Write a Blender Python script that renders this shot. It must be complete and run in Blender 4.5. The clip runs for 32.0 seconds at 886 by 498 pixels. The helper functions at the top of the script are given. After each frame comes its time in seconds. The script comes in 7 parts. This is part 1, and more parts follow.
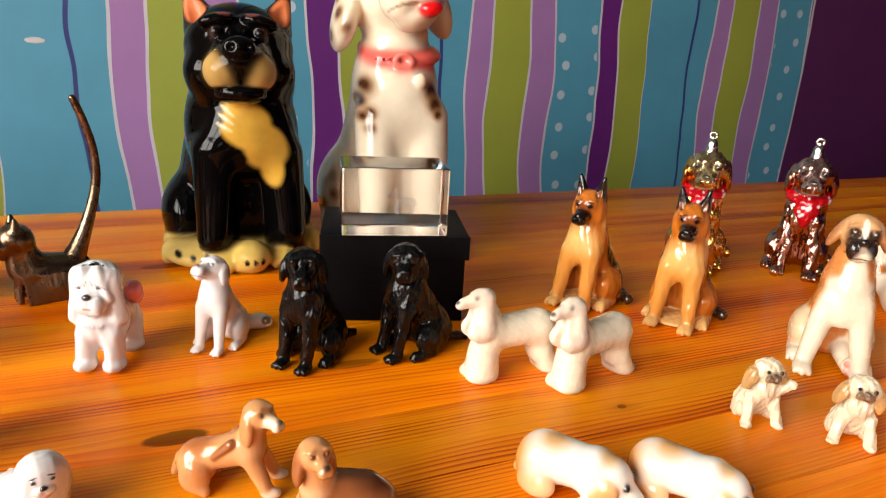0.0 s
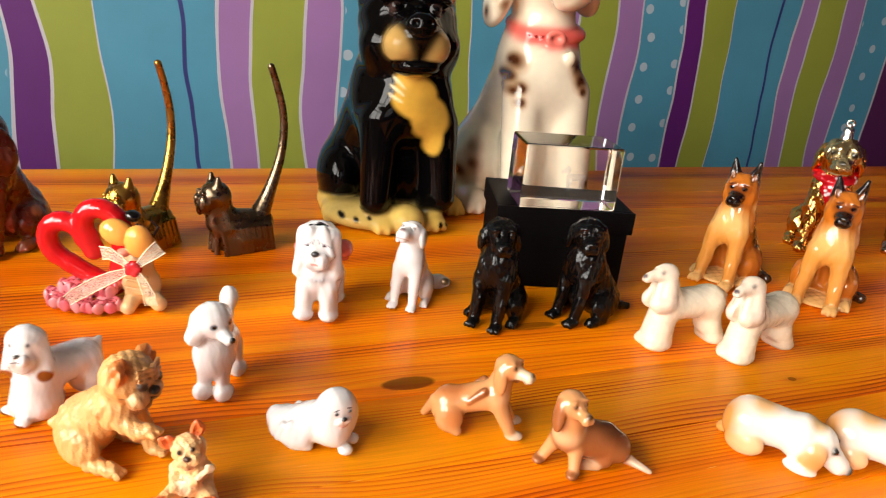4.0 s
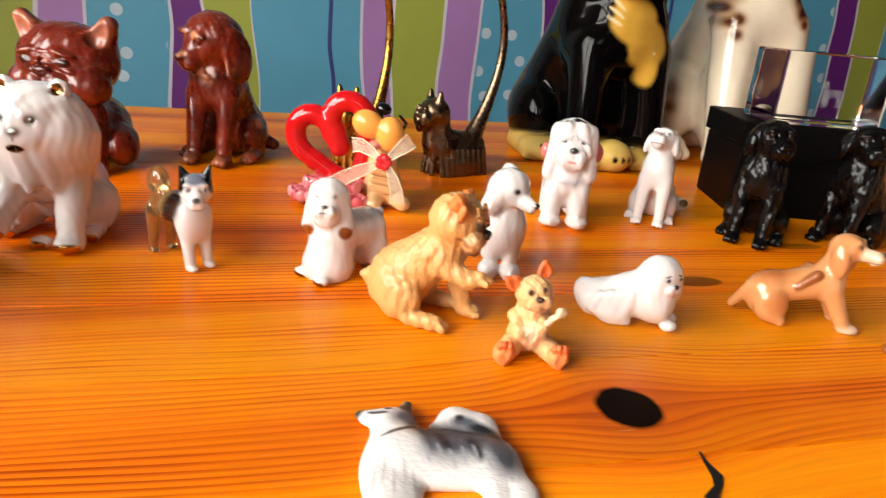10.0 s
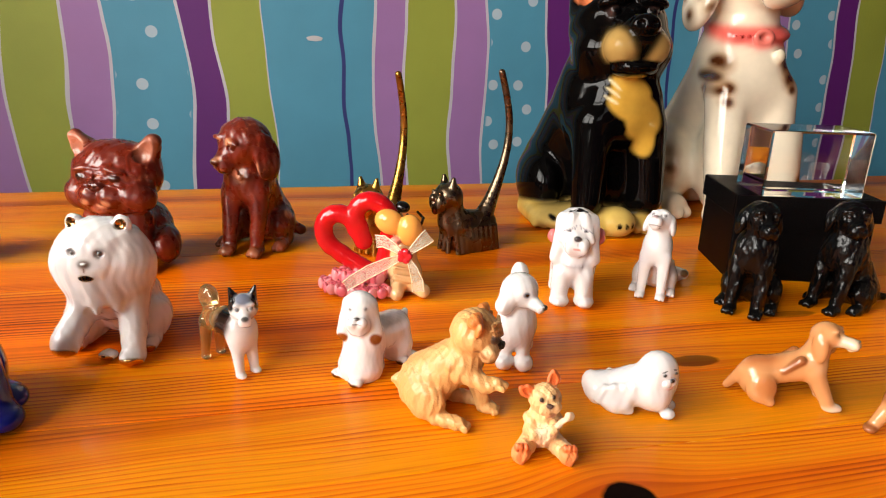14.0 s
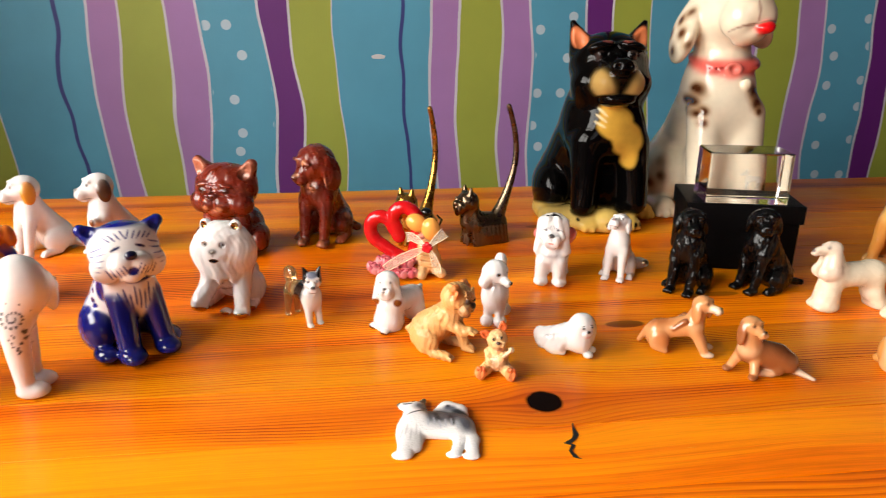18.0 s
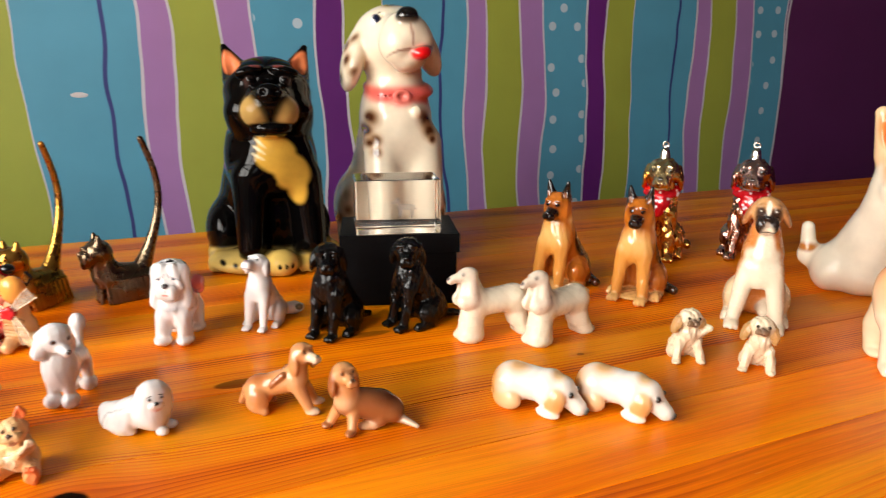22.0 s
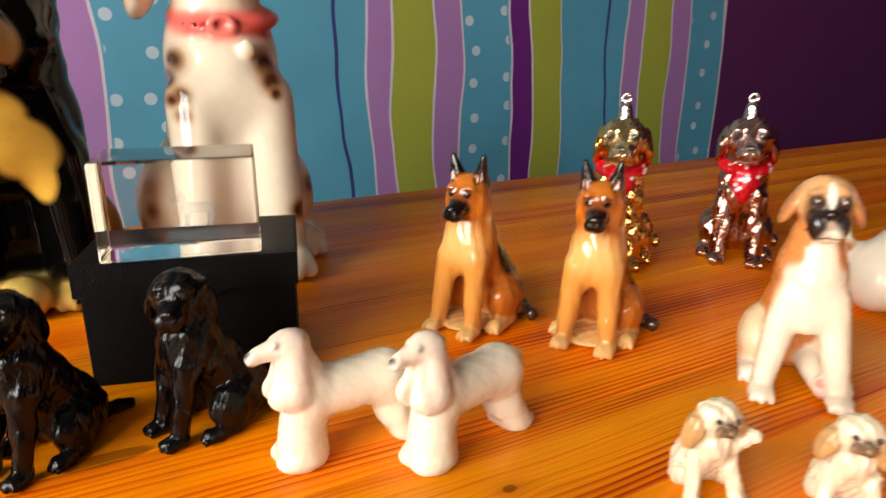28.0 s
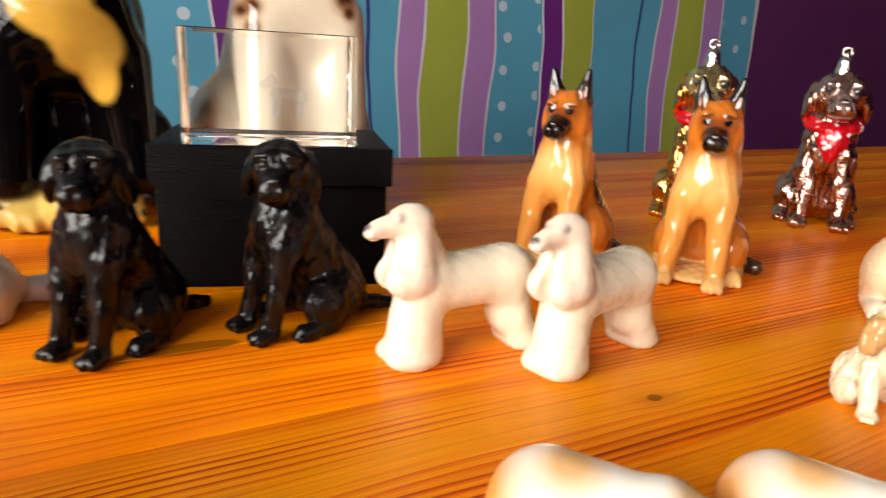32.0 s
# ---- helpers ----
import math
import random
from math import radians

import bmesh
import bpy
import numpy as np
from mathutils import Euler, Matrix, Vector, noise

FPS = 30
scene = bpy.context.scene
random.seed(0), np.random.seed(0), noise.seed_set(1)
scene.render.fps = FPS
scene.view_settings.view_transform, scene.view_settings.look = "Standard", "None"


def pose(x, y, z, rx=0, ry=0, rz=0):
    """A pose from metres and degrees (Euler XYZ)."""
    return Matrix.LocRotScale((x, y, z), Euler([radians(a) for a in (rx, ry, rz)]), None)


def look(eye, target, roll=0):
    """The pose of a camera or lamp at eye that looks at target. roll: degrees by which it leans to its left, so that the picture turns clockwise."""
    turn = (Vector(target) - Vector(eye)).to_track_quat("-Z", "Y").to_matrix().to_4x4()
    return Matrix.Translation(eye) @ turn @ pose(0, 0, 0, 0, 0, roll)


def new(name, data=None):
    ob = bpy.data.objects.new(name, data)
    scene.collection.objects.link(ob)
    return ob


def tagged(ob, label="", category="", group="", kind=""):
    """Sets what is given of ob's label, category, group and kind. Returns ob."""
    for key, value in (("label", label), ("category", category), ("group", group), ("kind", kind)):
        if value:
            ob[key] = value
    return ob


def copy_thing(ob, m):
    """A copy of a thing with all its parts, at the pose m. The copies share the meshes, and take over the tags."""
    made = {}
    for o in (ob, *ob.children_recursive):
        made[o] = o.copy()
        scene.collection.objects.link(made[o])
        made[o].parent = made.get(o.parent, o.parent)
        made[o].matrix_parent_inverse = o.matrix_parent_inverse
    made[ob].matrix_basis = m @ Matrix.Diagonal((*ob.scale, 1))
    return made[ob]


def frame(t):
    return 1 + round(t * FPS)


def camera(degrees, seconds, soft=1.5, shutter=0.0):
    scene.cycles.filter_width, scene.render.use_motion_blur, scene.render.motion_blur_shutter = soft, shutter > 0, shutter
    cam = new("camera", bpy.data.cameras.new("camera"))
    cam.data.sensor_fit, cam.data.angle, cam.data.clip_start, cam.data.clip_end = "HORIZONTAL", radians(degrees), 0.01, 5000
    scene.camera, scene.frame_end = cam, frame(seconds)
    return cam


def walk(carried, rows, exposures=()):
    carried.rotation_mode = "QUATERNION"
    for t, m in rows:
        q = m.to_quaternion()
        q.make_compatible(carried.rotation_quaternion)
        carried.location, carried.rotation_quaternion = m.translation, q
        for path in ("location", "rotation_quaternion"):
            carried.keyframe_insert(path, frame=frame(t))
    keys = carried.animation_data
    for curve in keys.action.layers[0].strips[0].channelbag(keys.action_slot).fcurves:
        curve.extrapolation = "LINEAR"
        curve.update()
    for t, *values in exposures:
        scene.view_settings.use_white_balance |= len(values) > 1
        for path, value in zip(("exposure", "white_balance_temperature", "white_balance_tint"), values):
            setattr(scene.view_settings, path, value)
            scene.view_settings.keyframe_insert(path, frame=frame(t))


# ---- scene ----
import itertools

cam = camera(67.50, 32.0, soft=1.0, shutter=0.4)
PATH = [
    (0, (0.09507, 0.05869, 0.14748), (0.28985, 0.49318, -0.00509), 3.38),
    (0.5, (0.09203, 0.06061, 0.15518), (0.27538, 0.48742, -0.02980), 3.77),
    (1, (0.07994, 0.06024, 0.15188), (0.25872, 0.48491, -0.04227), 4.15),
    (1.5, (0.07715, 0.05912, 0.15340), (0.26560, 0.48208, -0.03524), 4.12),
    (2, (0.07529, 0.05696, 0.15586), (0.26894, 0.48072, -0.02559), 3.69),
    (2.5, (0.06746, 0.05875, 0.15634), (0.26223, 0.48193, -0.02528), 4.06),
    (3, (0.05381, 0.06016, 0.15501), (0.24630, 0.48582, -0.02322), 4.27),
    (3.5, (0.03389, 0.06298, 0.15456), (0.21434, 0.49368, -0.02413), 4.83),
    (4, (0.01459, 0.06556, 0.15438), (0.18774, 0.49827, -0.02667), 5.47),
    (4.5, (0.00307, 0.06343, 0.15349), (0.17208, 0.49947, -0.02346), 6.20),
    (6.5, (-0.01150, 0.06855, 0.13923), (0.14299, 0.50831, -0.04171), 5.28),
    (7, (-0.01922, 0.07089, 0.13429), (0.12707, 0.50966, -0.05566), 4.82),
    (7.5, (-0.02140, 0.06672, 0.12769), (0.12398, 0.50575, -0.06237), 4.43),
    (8, (-0.02685, 0.06798, 0.11330), (0.12502, 0.50178, -0.08355), 5.37),
    (8.5, (-0.02864, 0.07301, 0.10097), (0.12869, 0.50444, -0.09682), 6.34),
    (9, (-0.03047, 0.07894, 0.09355), (0.12404, 0.51227, -0.10228), 6.18),
    (9.5, (-0.04059, 0.08688, 0.09050), (0.10104, 0.52715, -0.09951), 5.77),
    (10, (-0.05894, 0.08759, 0.09117), (0.06150, 0.54096, -0.08188), 4.95),
    (10.5, (-0.06982, 0.08921, 0.09750), (0.03728, 0.54848, -0.06863), 4.36),
    (11, (-0.07435, 0.08828, 0.10215), (0.03325, 0.54835, -0.06143), 4.35),
    (11.5, (-0.07734, 0.08969, 0.10876), (0.02922, 0.55175, -0.04982), 3.63),
    (12, (-0.08118, 0.09080, 0.10636), (0.02110, 0.55286, -0.05501), 3.52),
    (12.5, (-0.07741, 0.09170, 0.10770), (0.03203, 0.55259, -0.05231), 3.10),
    (13, (-0.07568, 0.09022, 0.11243), (0.03633, 0.55197, -0.04327), 3.03),
    (13.5, (-0.06523, 0.08820, 0.11697), (0.05053, 0.54988, -0.03620), 2.29),
    (15.5, (-0.06790, -0.02465, 0.16305), (0.00412, 0.44343, 0.00268), 0.66),
    (16, (-0.07309, -0.04478, 0.16697), (-0.00932, 0.42589, 0.01077), 1.08),
    (16.5, (-0.07524, -0.06414, 0.17096), (-0.04572, 0.41095, 0.01793), 0.41),
    (17, (-0.07579, -0.06735, 0.16926), (-0.06784, 0.40669, 0.01045), 0.83),
    (17.5, (-0.06992, -0.05686, 0.16960), (-0.04864, 0.41670, 0.01059), 0.43),
    (18, (-0.05138, -0.04751, 0.16739), (0.00289, 0.42222, 0.00488), 0.07),
    (18.5, (-0.04527, -0.04767, 0.16766), (0.01652, 0.42132, 0.00572), -0.06),
    (19, (-0.04144, -0.04808, 0.16952), (0.02542, 0.42070, 0.00896), -0.48),
    (19.5, (-0.02237, -0.04157, 0.16616), (0.06585, 0.42526, 0.01032), -0.46),
    (20, (-0.00567, -0.03462, 0.16400), (0.10964, 0.42638, 0.00850), -0.45),
    (20.5, (0.01456, -0.04039, 0.16439), (0.14098, 0.42091, 0.01872), -0.67),
    (21, (0.03319, -0.04417, 0.15739), (0.17886, 0.41704, 0.03063), -0.53),
    (21.5, (0.05338, -0.03852, 0.15564), (0.21567, 0.41842, 0.03367), 0.19),
    (22, (0.07180, -0.02529, 0.15057), (0.25866, 0.41983, 0.02033), 0.30),
    (22.5, (0.09422, -0.01326, 0.14741), (0.30408, 0.42057, 0.01417), -0.18),
    (23, (0.10262, -0.00078, 0.15419), (0.33105, 0.42522, 0.02632), -0.03),
    (23.5, (0.10669, 0.01047, 0.16129), (0.35212, 0.42445, 0.02568), 0.32),
    (24, (0.12377, 0.01782, 0.15655), (0.38004, 0.42138, 0.01003), -0.00),
    (24.5, (0.14330, 0.02403, 0.15370), (0.41902, 0.41566, 0.01015), 0.03),
    (25, (0.15687, 0.02212, 0.15305), (0.44772, 0.40331, 0.01126), -0.10),
    (25.5, (0.16008, 0.02668, 0.15052), (0.45512, 0.40177, 0.00133), -0.51),
    (27.5, (0.17957, 0.08064, 0.14494), (0.45343, 0.47319, 0.00035), 0.04),
    (28, (0.17782, 0.12473, 0.12133), (0.40863, 0.54313, -0.02588), 0.11),
    (28.5, (0.17184, 0.14503, 0.08805), (0.39202, 0.57294, -0.04766), 0.99),
    (29, (0.16039, 0.14681, 0.07511), (0.34112, 0.59751, -0.04409), 0.36),
    (29.5, (0.15642, 0.14760, 0.06647), (0.34013, 0.59805, -0.04905), 1.19),
    (30, (0.14292, 0.14888, 0.07603), (0.33838, 0.59182, -0.04888), 2.21),
    (30.5, (0.13698, 0.14459, 0.07764), (0.33149, 0.58824, -0.04620), 2.59),
    (31, (0.13235, 0.14527, 0.07724), (0.32979, 0.58764, -0.04655), 2.88),
    (31.5, (0.13145, 0.14750, 0.07782), (0.33996, 0.58391, -0.04894), 3.08),
    (32, (0.15054, 0.15223, 0.07934), (0.38578, 0.57093, -0.05978), 3.28),
]
walk(cam, [(t, look(eye, target, roll)) for t, eye, target, roll in PATH], [(0, -0.04), (4, -0.05), (9, -0.28), (17, -0.28), (20, -0.3), (23, -0.08), (25, 0.0), (29, 0.02), (32, 0.1)])

# ---- world, daylight and lamps ----
world = bpy.data.worlds.new("world")
scene.world = world
world.use_nodes = True
wn = world.node_tree.nodes
sky = wn.new("ShaderNodeTexSky")
sky.sky_type, sky.sun_disc, sky.sun_elevation, sky.sun_rotation = "NISHITA", False, radians(35), radians(200)
world.node_tree.links.new(sky.outputs[0], wn["Background"].inputs[0])
wn["Background"].inputs[1].default_value = 0.12
scene.view_settings.exposure = -0.1


def area_lamp(name, eye, target, sx, sy, watts, colour):
    data = bpy.data.lights.new(name, "AREA")
    data.shape, data.size, data.size_y, data.energy, data.color = "RECTANGLE", sx, sy, watts, colour
    ob = new(name, data)
    ob.matrix_world = look(eye, target)
    return tagged(ob, kind="structure")


# the window in the west wall (x of the wall's inner face, middle along y, middle height) and one in the south wall
WINDOW = (-0.80, -0.22, 0.52)
area_lamp("window_daylight", (WINDOW[0] - 0.06, WINDOW[1], WINDOW[2]), (0, WINDOW[1], WINDOW[2]), 1.30, 0.80, 60, (1.0, 0.95, 0.87))
WINDOW_2 = (-0.35, -2.0, 0.80)
area_lamp("window_daylight_south", (WINDOW_2[0], WINDOW_2[1] - 0.06, WINDOW_2[2]), (WINDOW_2[0], 0, WINDOW_2[2]), 0.8, 0.8, 2, (1.0, 0.95, 0.87))


# ---- materials ----
def rgb(r, g, b, metal=0.0):
    lin = [(v / 255 / 12.92 if v <= 10 else ((v / 255 + 0.055) / 1.055) ** 2.4) for v in (r, g, b)]
    return (*lin, metal)


class Nodes:
    def __init__(self, name):
        self.mat = bpy.data.materials.new(name)
        self.mat.use_nodes = True
        self.tree = self.mat.node_tree
        self.bsdf = self.tree.nodes["Principled BSDF"]

    def add(self, kind, **sets):
        n = self.tree.nodes.new(kind)
        if "operation" in sets:
            n.operation = sets["operation"]
        if "data_type" in sets:
            n.data_type, n.blend_type = sets["data_type"], sets["blend_type"]
        if "attribute_name" in sets:
            n.attribute_name = sets["attribute_name"]
        if "voronoi_dimensions" in sets:
            n.voronoi_dimensions = sets["voronoi_dimensions"]
        return n

    def put(self, socket, value):
        if isinstance(value, bpy.types.NodeSocket):
            self.tree.links.new(value, socket)
        elif value is not None:
            socket.default_value = value

    def math(self, op, a, b=None, c=None):
        n = self.add("ShaderNodeMath", operation=op)
        for sock, v in zip(n.inputs, (a, b, c)):
            self.put(sock, v)
        return n.outputs[0]

    def mix(self, f, a, b, blend="MIX"):
        n = self.add("ShaderNodeMix", data_type="RGBA", blend_type=blend)
        self.put(n.inputs[0], f)
        self.put(n.inputs[6], a)
        self.put(n.inputs[7], b)
        return n.outputs[2]

    def noise(self, vec, scale, detail=3.0, rough=0.55, dist=0.0):
        n = self.add("ShaderNodeTexNoise")
        self.put(n.inputs["Vector"], vec)
        n.inputs["Scale"].default_value, n.inputs["Detail"].default_value = scale, detail
        n.inputs["Roughness"].default_value, n.inputs["Distortion"].default_value = rough, dist
        return n.outputs[0]

    def ramp(self, f, stops, mode="LINEAR"):
        n = self.add("ShaderNodeValToRGB")
        n.color_ramp.interpolation = mode
        e = n.color_ramp.elements
        while len(e) > 1:
            e.remove(e[-1])
        e[0].position, e[0].color = stops[0][0], (*stops[0][1][:3], 1)
        for p, col in stops[1:]:
            e.new(p).color = (*col[:3], 1)
        self.put(n.inputs[0], f)
        return n.outputs[0]

    def span(self, f, a, b, lo=0.0, hi=1.0):
        n = self.add("ShaderNodeMapRange")
        self.put(n.inputs[0], f)
        for k, v in zip((1, 2, 3, 4), (a, b, lo, hi)):
            n.inputs[k].default_value = v
        return n.outputs[0]

    def scaled(self, vec, x, y, z):
        n = self.add("ShaderNodeMapping")
        self.put(n.inputs[0], vec)
        n.inputs["Scale"].default_value = (x, y, z)
        return n.outputs[0]

    def coords(self, which="Object"):
        return self.add("ShaderNodeTexCoord").outputs[which]

    def split(self, vec):
        n = self.add("ShaderNodeSeparateXYZ")
        self.put(n.inputs[0], vec)
        return n.outputs

    def join(self, x, y, z):
        n = self.add("ShaderNodeCombineXYZ")
        for sock, v in zip(n.inputs, (x, y, z)):
            self.put(sock, v)
        return n.outputs[0]

    def bump(self, height, strength, distance):
        n = self.add("ShaderNodeBump")
        n.inputs["Strength"].default_value, n.inputs["Distance"].default_value = strength, distance
        self.put(n.inputs["Height"], height)
        self.put(self.bsdf.inputs["Normal"], n.outputs[0])

    def set(self, **values):
        for key, v in values.items():
            self.put(self.bsdf.inputs[key.replace("_", " ")], v)
        return self.mat


def painted(name, rough, coat=0.0, bump=0.0, grain=900.0, clear=False, sub=0.0, metal_rough=0.16, wear=0.1, tall=1.0, rub=None, spec=0.5):
    """Hand-painted figurine: colour from the mesh's paint, its alpha is gilding (or clear glass)."""
    n = Nodes(name)
    att = n.add("ShaderNodeAttribute", attribute_name="paint")
    obj = n.coords()
    big = n.noise(obj, 60, 3)
    shade = n.span(big, 0.3, 0.7, 1.0 - wear, 1.0 + wear * 0.3)
    col = n.mix(1.0, att.outputs["Color"], n.join(shade, shade, shade), "MULTIPLY")
    fine = n.noise(n.scaled(obj, 1, 1, tall), grain, 2)
    if rub:
        col = n.mix(n.span(n.math("MULTIPLY", n.noise(obj, 130, 3), n.noise(obj, 420, 2)), 0.34, 0.44, 0.0, 0.55), col, rub)
    if bump:
        n.bump(fine, bump, 0.0006)
    alpha = att.outputs["Alpha"]
    r = n.math("ADD", n.span(n.noise(obj, 150, 2), 0.3, 0.7, rough * 0.8, rough * 1.25), n.math("MULTIPLY", alpha, 0.0 if clear else metal_rough - rough))
    n.set(Base_Color=col, Roughness=r, Coat_Weight=coat, Coat_Roughness=0.05, Specular_IOR_Level=spec)
    if clear:
        n.set(Transmission_Weight=alpha, IOR=1.5)
    else:
        n.set(Metallic=alpha)
    if sub:
        n.set(Subsurface_Weight=sub, Subsurface_Radius=(0.004, 0.003, 0.002), Subsurface_Scale=0.5)
    return n.mat


def plain(name, col, rough=0.5, metal=0.0, bump=0.15, grain=300.0, vary=0.12, **more):
    n = Nodes(name)
    obj = n.coords()
    v = n.noise(obj, grain * 0.05 + 3, 4)
    k = n.span(v, 0.3, 0.7, 1 - vary, 1 + vary)
    n.set(Base_Color=n.mix(1.0, col[:3] + (1,), n.join(k, k, k), "MULTIPLY"), Roughness=rough, Metallic=metal, **more)
    if bump:
        n.bump(n.noise(obj, grain, 3), bump, 0.001)
    return n.mat


PORCELAIN = painted("glazed_porcelain", 0.13, coat=0.35, spec=0.4)
BLACK_GLAZE = painted("black_glazed_porcelain", 0.08, spec=0.16, wear=0.2)
BISQUE = painted("satin_porcelain", 0.26, coat=0.25, bump=0.04, grain=500)
RESIN = painted("painted_resin", 0.42, coat=0.1, bump=0.45, grain=900)
FURRY = painted("carved_fur_porcelain", 0.14, coat=0.6, bump=0.12, grain=330, tall=0.3)
BLACK_RESIN = painted("black_resin", 0.17, spec=0.3, bump=0.5, grain=1100, wear=0.3, tall=0.35)
CARVED = painted("carved_glazed_porcelain", 0.16, coat=0.4, bump=0.3, grain=420, tall=0.25)
CLAY_BROWN = painted("worn_brown_clay", 0.28, coat=0.3, bump=0.25, grain=380, wear=0.45, rub=rgb(176, 100, 66))
CAST_METAL = painted("cast_metal", 0.3, metal_rough=0.27, wear=0.0)
FOIL = painted("silvered_glass", 0.2, coat=0.4, bump=0.8, grain=420, metal_rough=0.1, wear=0.15)
SPUN_GLASS = painted("lampwork_glass", 0.06, coat=0.3, clear=True, wear=0.03)
PLUSH = painted("plush_fur", 0.9, bump=1.0, grain=500, wear=0.35)


def pine():
    n = Nodes("varnished_pine")
    x, y, z = n.split(n.add("ShaderNodeNewGeometry").outputs["Position"])
    rnd = n.add("ShaderNodeObjectInfo").outputs["Random"]
    # knots bend the grain round them
    off = n.math("MULTIPLY", rnd, 7.0)
    yy, dark, ring = y, None, None
    for kx, ky, rx, ry in ((0.0264, 0.2142, 0.0084, 0.0090), (0.0950, 0.2905, 0.0115, 0.0046), (0.095, 0.487, 0.013, 0.0042), (0.172, 0.3275, 0.014, 0.0036), (0.2725, 0.2565, 0.0022, 0.0016), (-0.31, 0.10, 0.011, 0.006), (0.52, 0.06, 0.010, 0.006), (0.80, 0.33, 0.012, 0.006)):
        dx, dy = n.math("SUBTRACT", x, kx), n.math("SUBTRACT", y, ky)
        ex, ey = n.math("DIVIDE", dx, rx), n.math("DIVIDE", dy, ry)
        d2 = n.math("ADD", n.math("MULTIPLY", ex, ex), n.math("MULTIPLY", ey, ey))
        wide = n.math("ADD", n.math("MULTIPLY", n.math("MULTIPLY", dx, dx), 1 / (rx * 3.2) ** 2), n.math("MULTIPLY", n.math("MULTIPLY", dy, dy), 1 / (ry * 2.6) ** 2))
        fall = n.math("EXPONENT", n.math("MULTIPLY", wide, -1.0))
        yy = n.math("SUBTRACT", yy, n.math("MULTIPLY", n.math("MULTIPLY", fall, dy), 0.75))
        core = n.span(n.math("ADD", d2, n.math("MULTIPLY", n.noise(n.join(x, y, 0.0), 160, 2), 0.35)), 1.35, 1.0)
        core = n.math("MULTIPLY", core, 1.0 if ry > 0.008 else 0.72 if ry > 0.0055 else 0.7 if ry > 0.0045 else 0.55)
        dark = core if dark is None else n.math("MAXIMUM", dark, core)
        ring = fall if ring is None else n.math("MAXIMUM", ring, fall)
    bend = n.math("MULTIPLY", n.math("SUBTRACT", n.noise(n.join(n.math("MULTIPLY", x, 3.0), n.math("MULTIPLY", y, 9.0), off), 1.0, 2), 0.5), 0.03)
    g = n.math("ADD", yy, bend)
    # year rings: pale early wood that darkens and ends in a sharp late-wood line
    sway = n.noise(n.join(n.math("MULTIPLY", x, 2.2), n.math("MULTIPLY", g, 16.0), off), 1.0, 3, 0.5)
    count = n.math("ADD", n.math("MULTIPLY", g, n.span(n.split(n.add("ShaderNodeObjectInfo").outputs["Color"])[2], 0.0, 1.0, 200.0, 480.0)), n.math("MULTIPLY", sway, n.span(rnd, 0.0, 1.0, 5.0, 12.0)))
    saw = n.math("FRACT", count)
    late = n.math("MULTIPLY", n.math("MULTIPLY", n.span(saw, 0.35, 0.86), n.span(saw, 1.0, 0.9)), n.split(n.add("ShaderNodeObjectInfo").outputs["Color"])[1])
    weak = n.span(n.noise(n.join(n.math("MULTIPLY", x, 4.0), n.math("MULTIPLY", g, 60.0), off), 1.0, 2), 0.34, 0.62, 0.05, 1.0)
    patch = n.span(n.noise(n.join(n.math("MULTIPLY", x, 5.0), n.math("MULTIPLY", g, 26.0), n.math("ADD", off, 4.0)), 1.0, 3), 0.4, 0.6, 0.38, 1.0)
    weak = n.math("MULTIPLY", weak, patch)
    rings = n.math("SUBTRACT", 0.62, n.math("MULTIPLY", n.math("MULTIPLY", late, weak), 0.66))
    broad = n.span(n.noise(n.join(n.math("MULTIPLY", x, 1.6), n.math("MULTIPLY", g, 34.0), off), 1.0, 4), 0.28, 0.72, 0.14, 0.86)
    fibre = n.noise(n.join(n.math("MULTIPLY", x, 40.0), n.math("MULTIPLY", g, 1500.0), off), 1.0, 2)
    t = n.math("ADD", n.math("MULTIPLY", rings, 0.55), n.math("MULTIPLY", broad, 0.47))
    light = n.ramp(t, [(0.27, rgb(112, 26, 0)), (0.40, rgb(196, 74, 0)), (0.52, rgb(240, 120, 0)), (0.64, rgb(252, 154, 6))])
    tone = n.split(n.add("ShaderNodeObjectInfo").outputs["Color"])[0]
    col = n.mix(1.0, light, n.join(tone, n.math("MULTIPLY", tone, n.span(rnd, 0, 1, 0.9, 1.06)), tone), "MULTIPLY")
    fk = n.span(fibre, 0.3, 0.7, 0.88, 1.08)
    col = n.mix(1.0, col, n.join(fk, fk, fk), "MULTIPLY")
    col = n.mix(n.math("MULTIPLY", ring, 0.35), col, rgb(150, 62, 10))
    col = n.mix(dark, col, rgb(16, 6, 3))
    # varnish scratches and dust
    sc = n.noise(n.join(n.math("MULTIPLY", x, 60.0), n.math("MULTIPLY", y, 900.0), 3.0), 1.0, 1)
    col = n.mix(n.span(sc, 0.77, 0.82, 0.0, 0.35), col, rgb(246, 205, 130))
    rough = n.span(n.noise(n.join(x, y, z), 22, 4), 0.3, 0.7, 0.3, 0.42)
    n.bump(n.math("ADD", n.math("MULTIPLY", rings, 0.5), n.math("MULTIPLY", fibre, 0.5)), 0.12, 0.0006)
    return n.set(Base_Color=col, Roughness=rough, Coat_Weight=0.05, Coat_Roughness=0.1, Specular_IOR_Level=n.math("SUBTRACT", 0.13, n.math("MULTIPLY", dark, 0.12)))


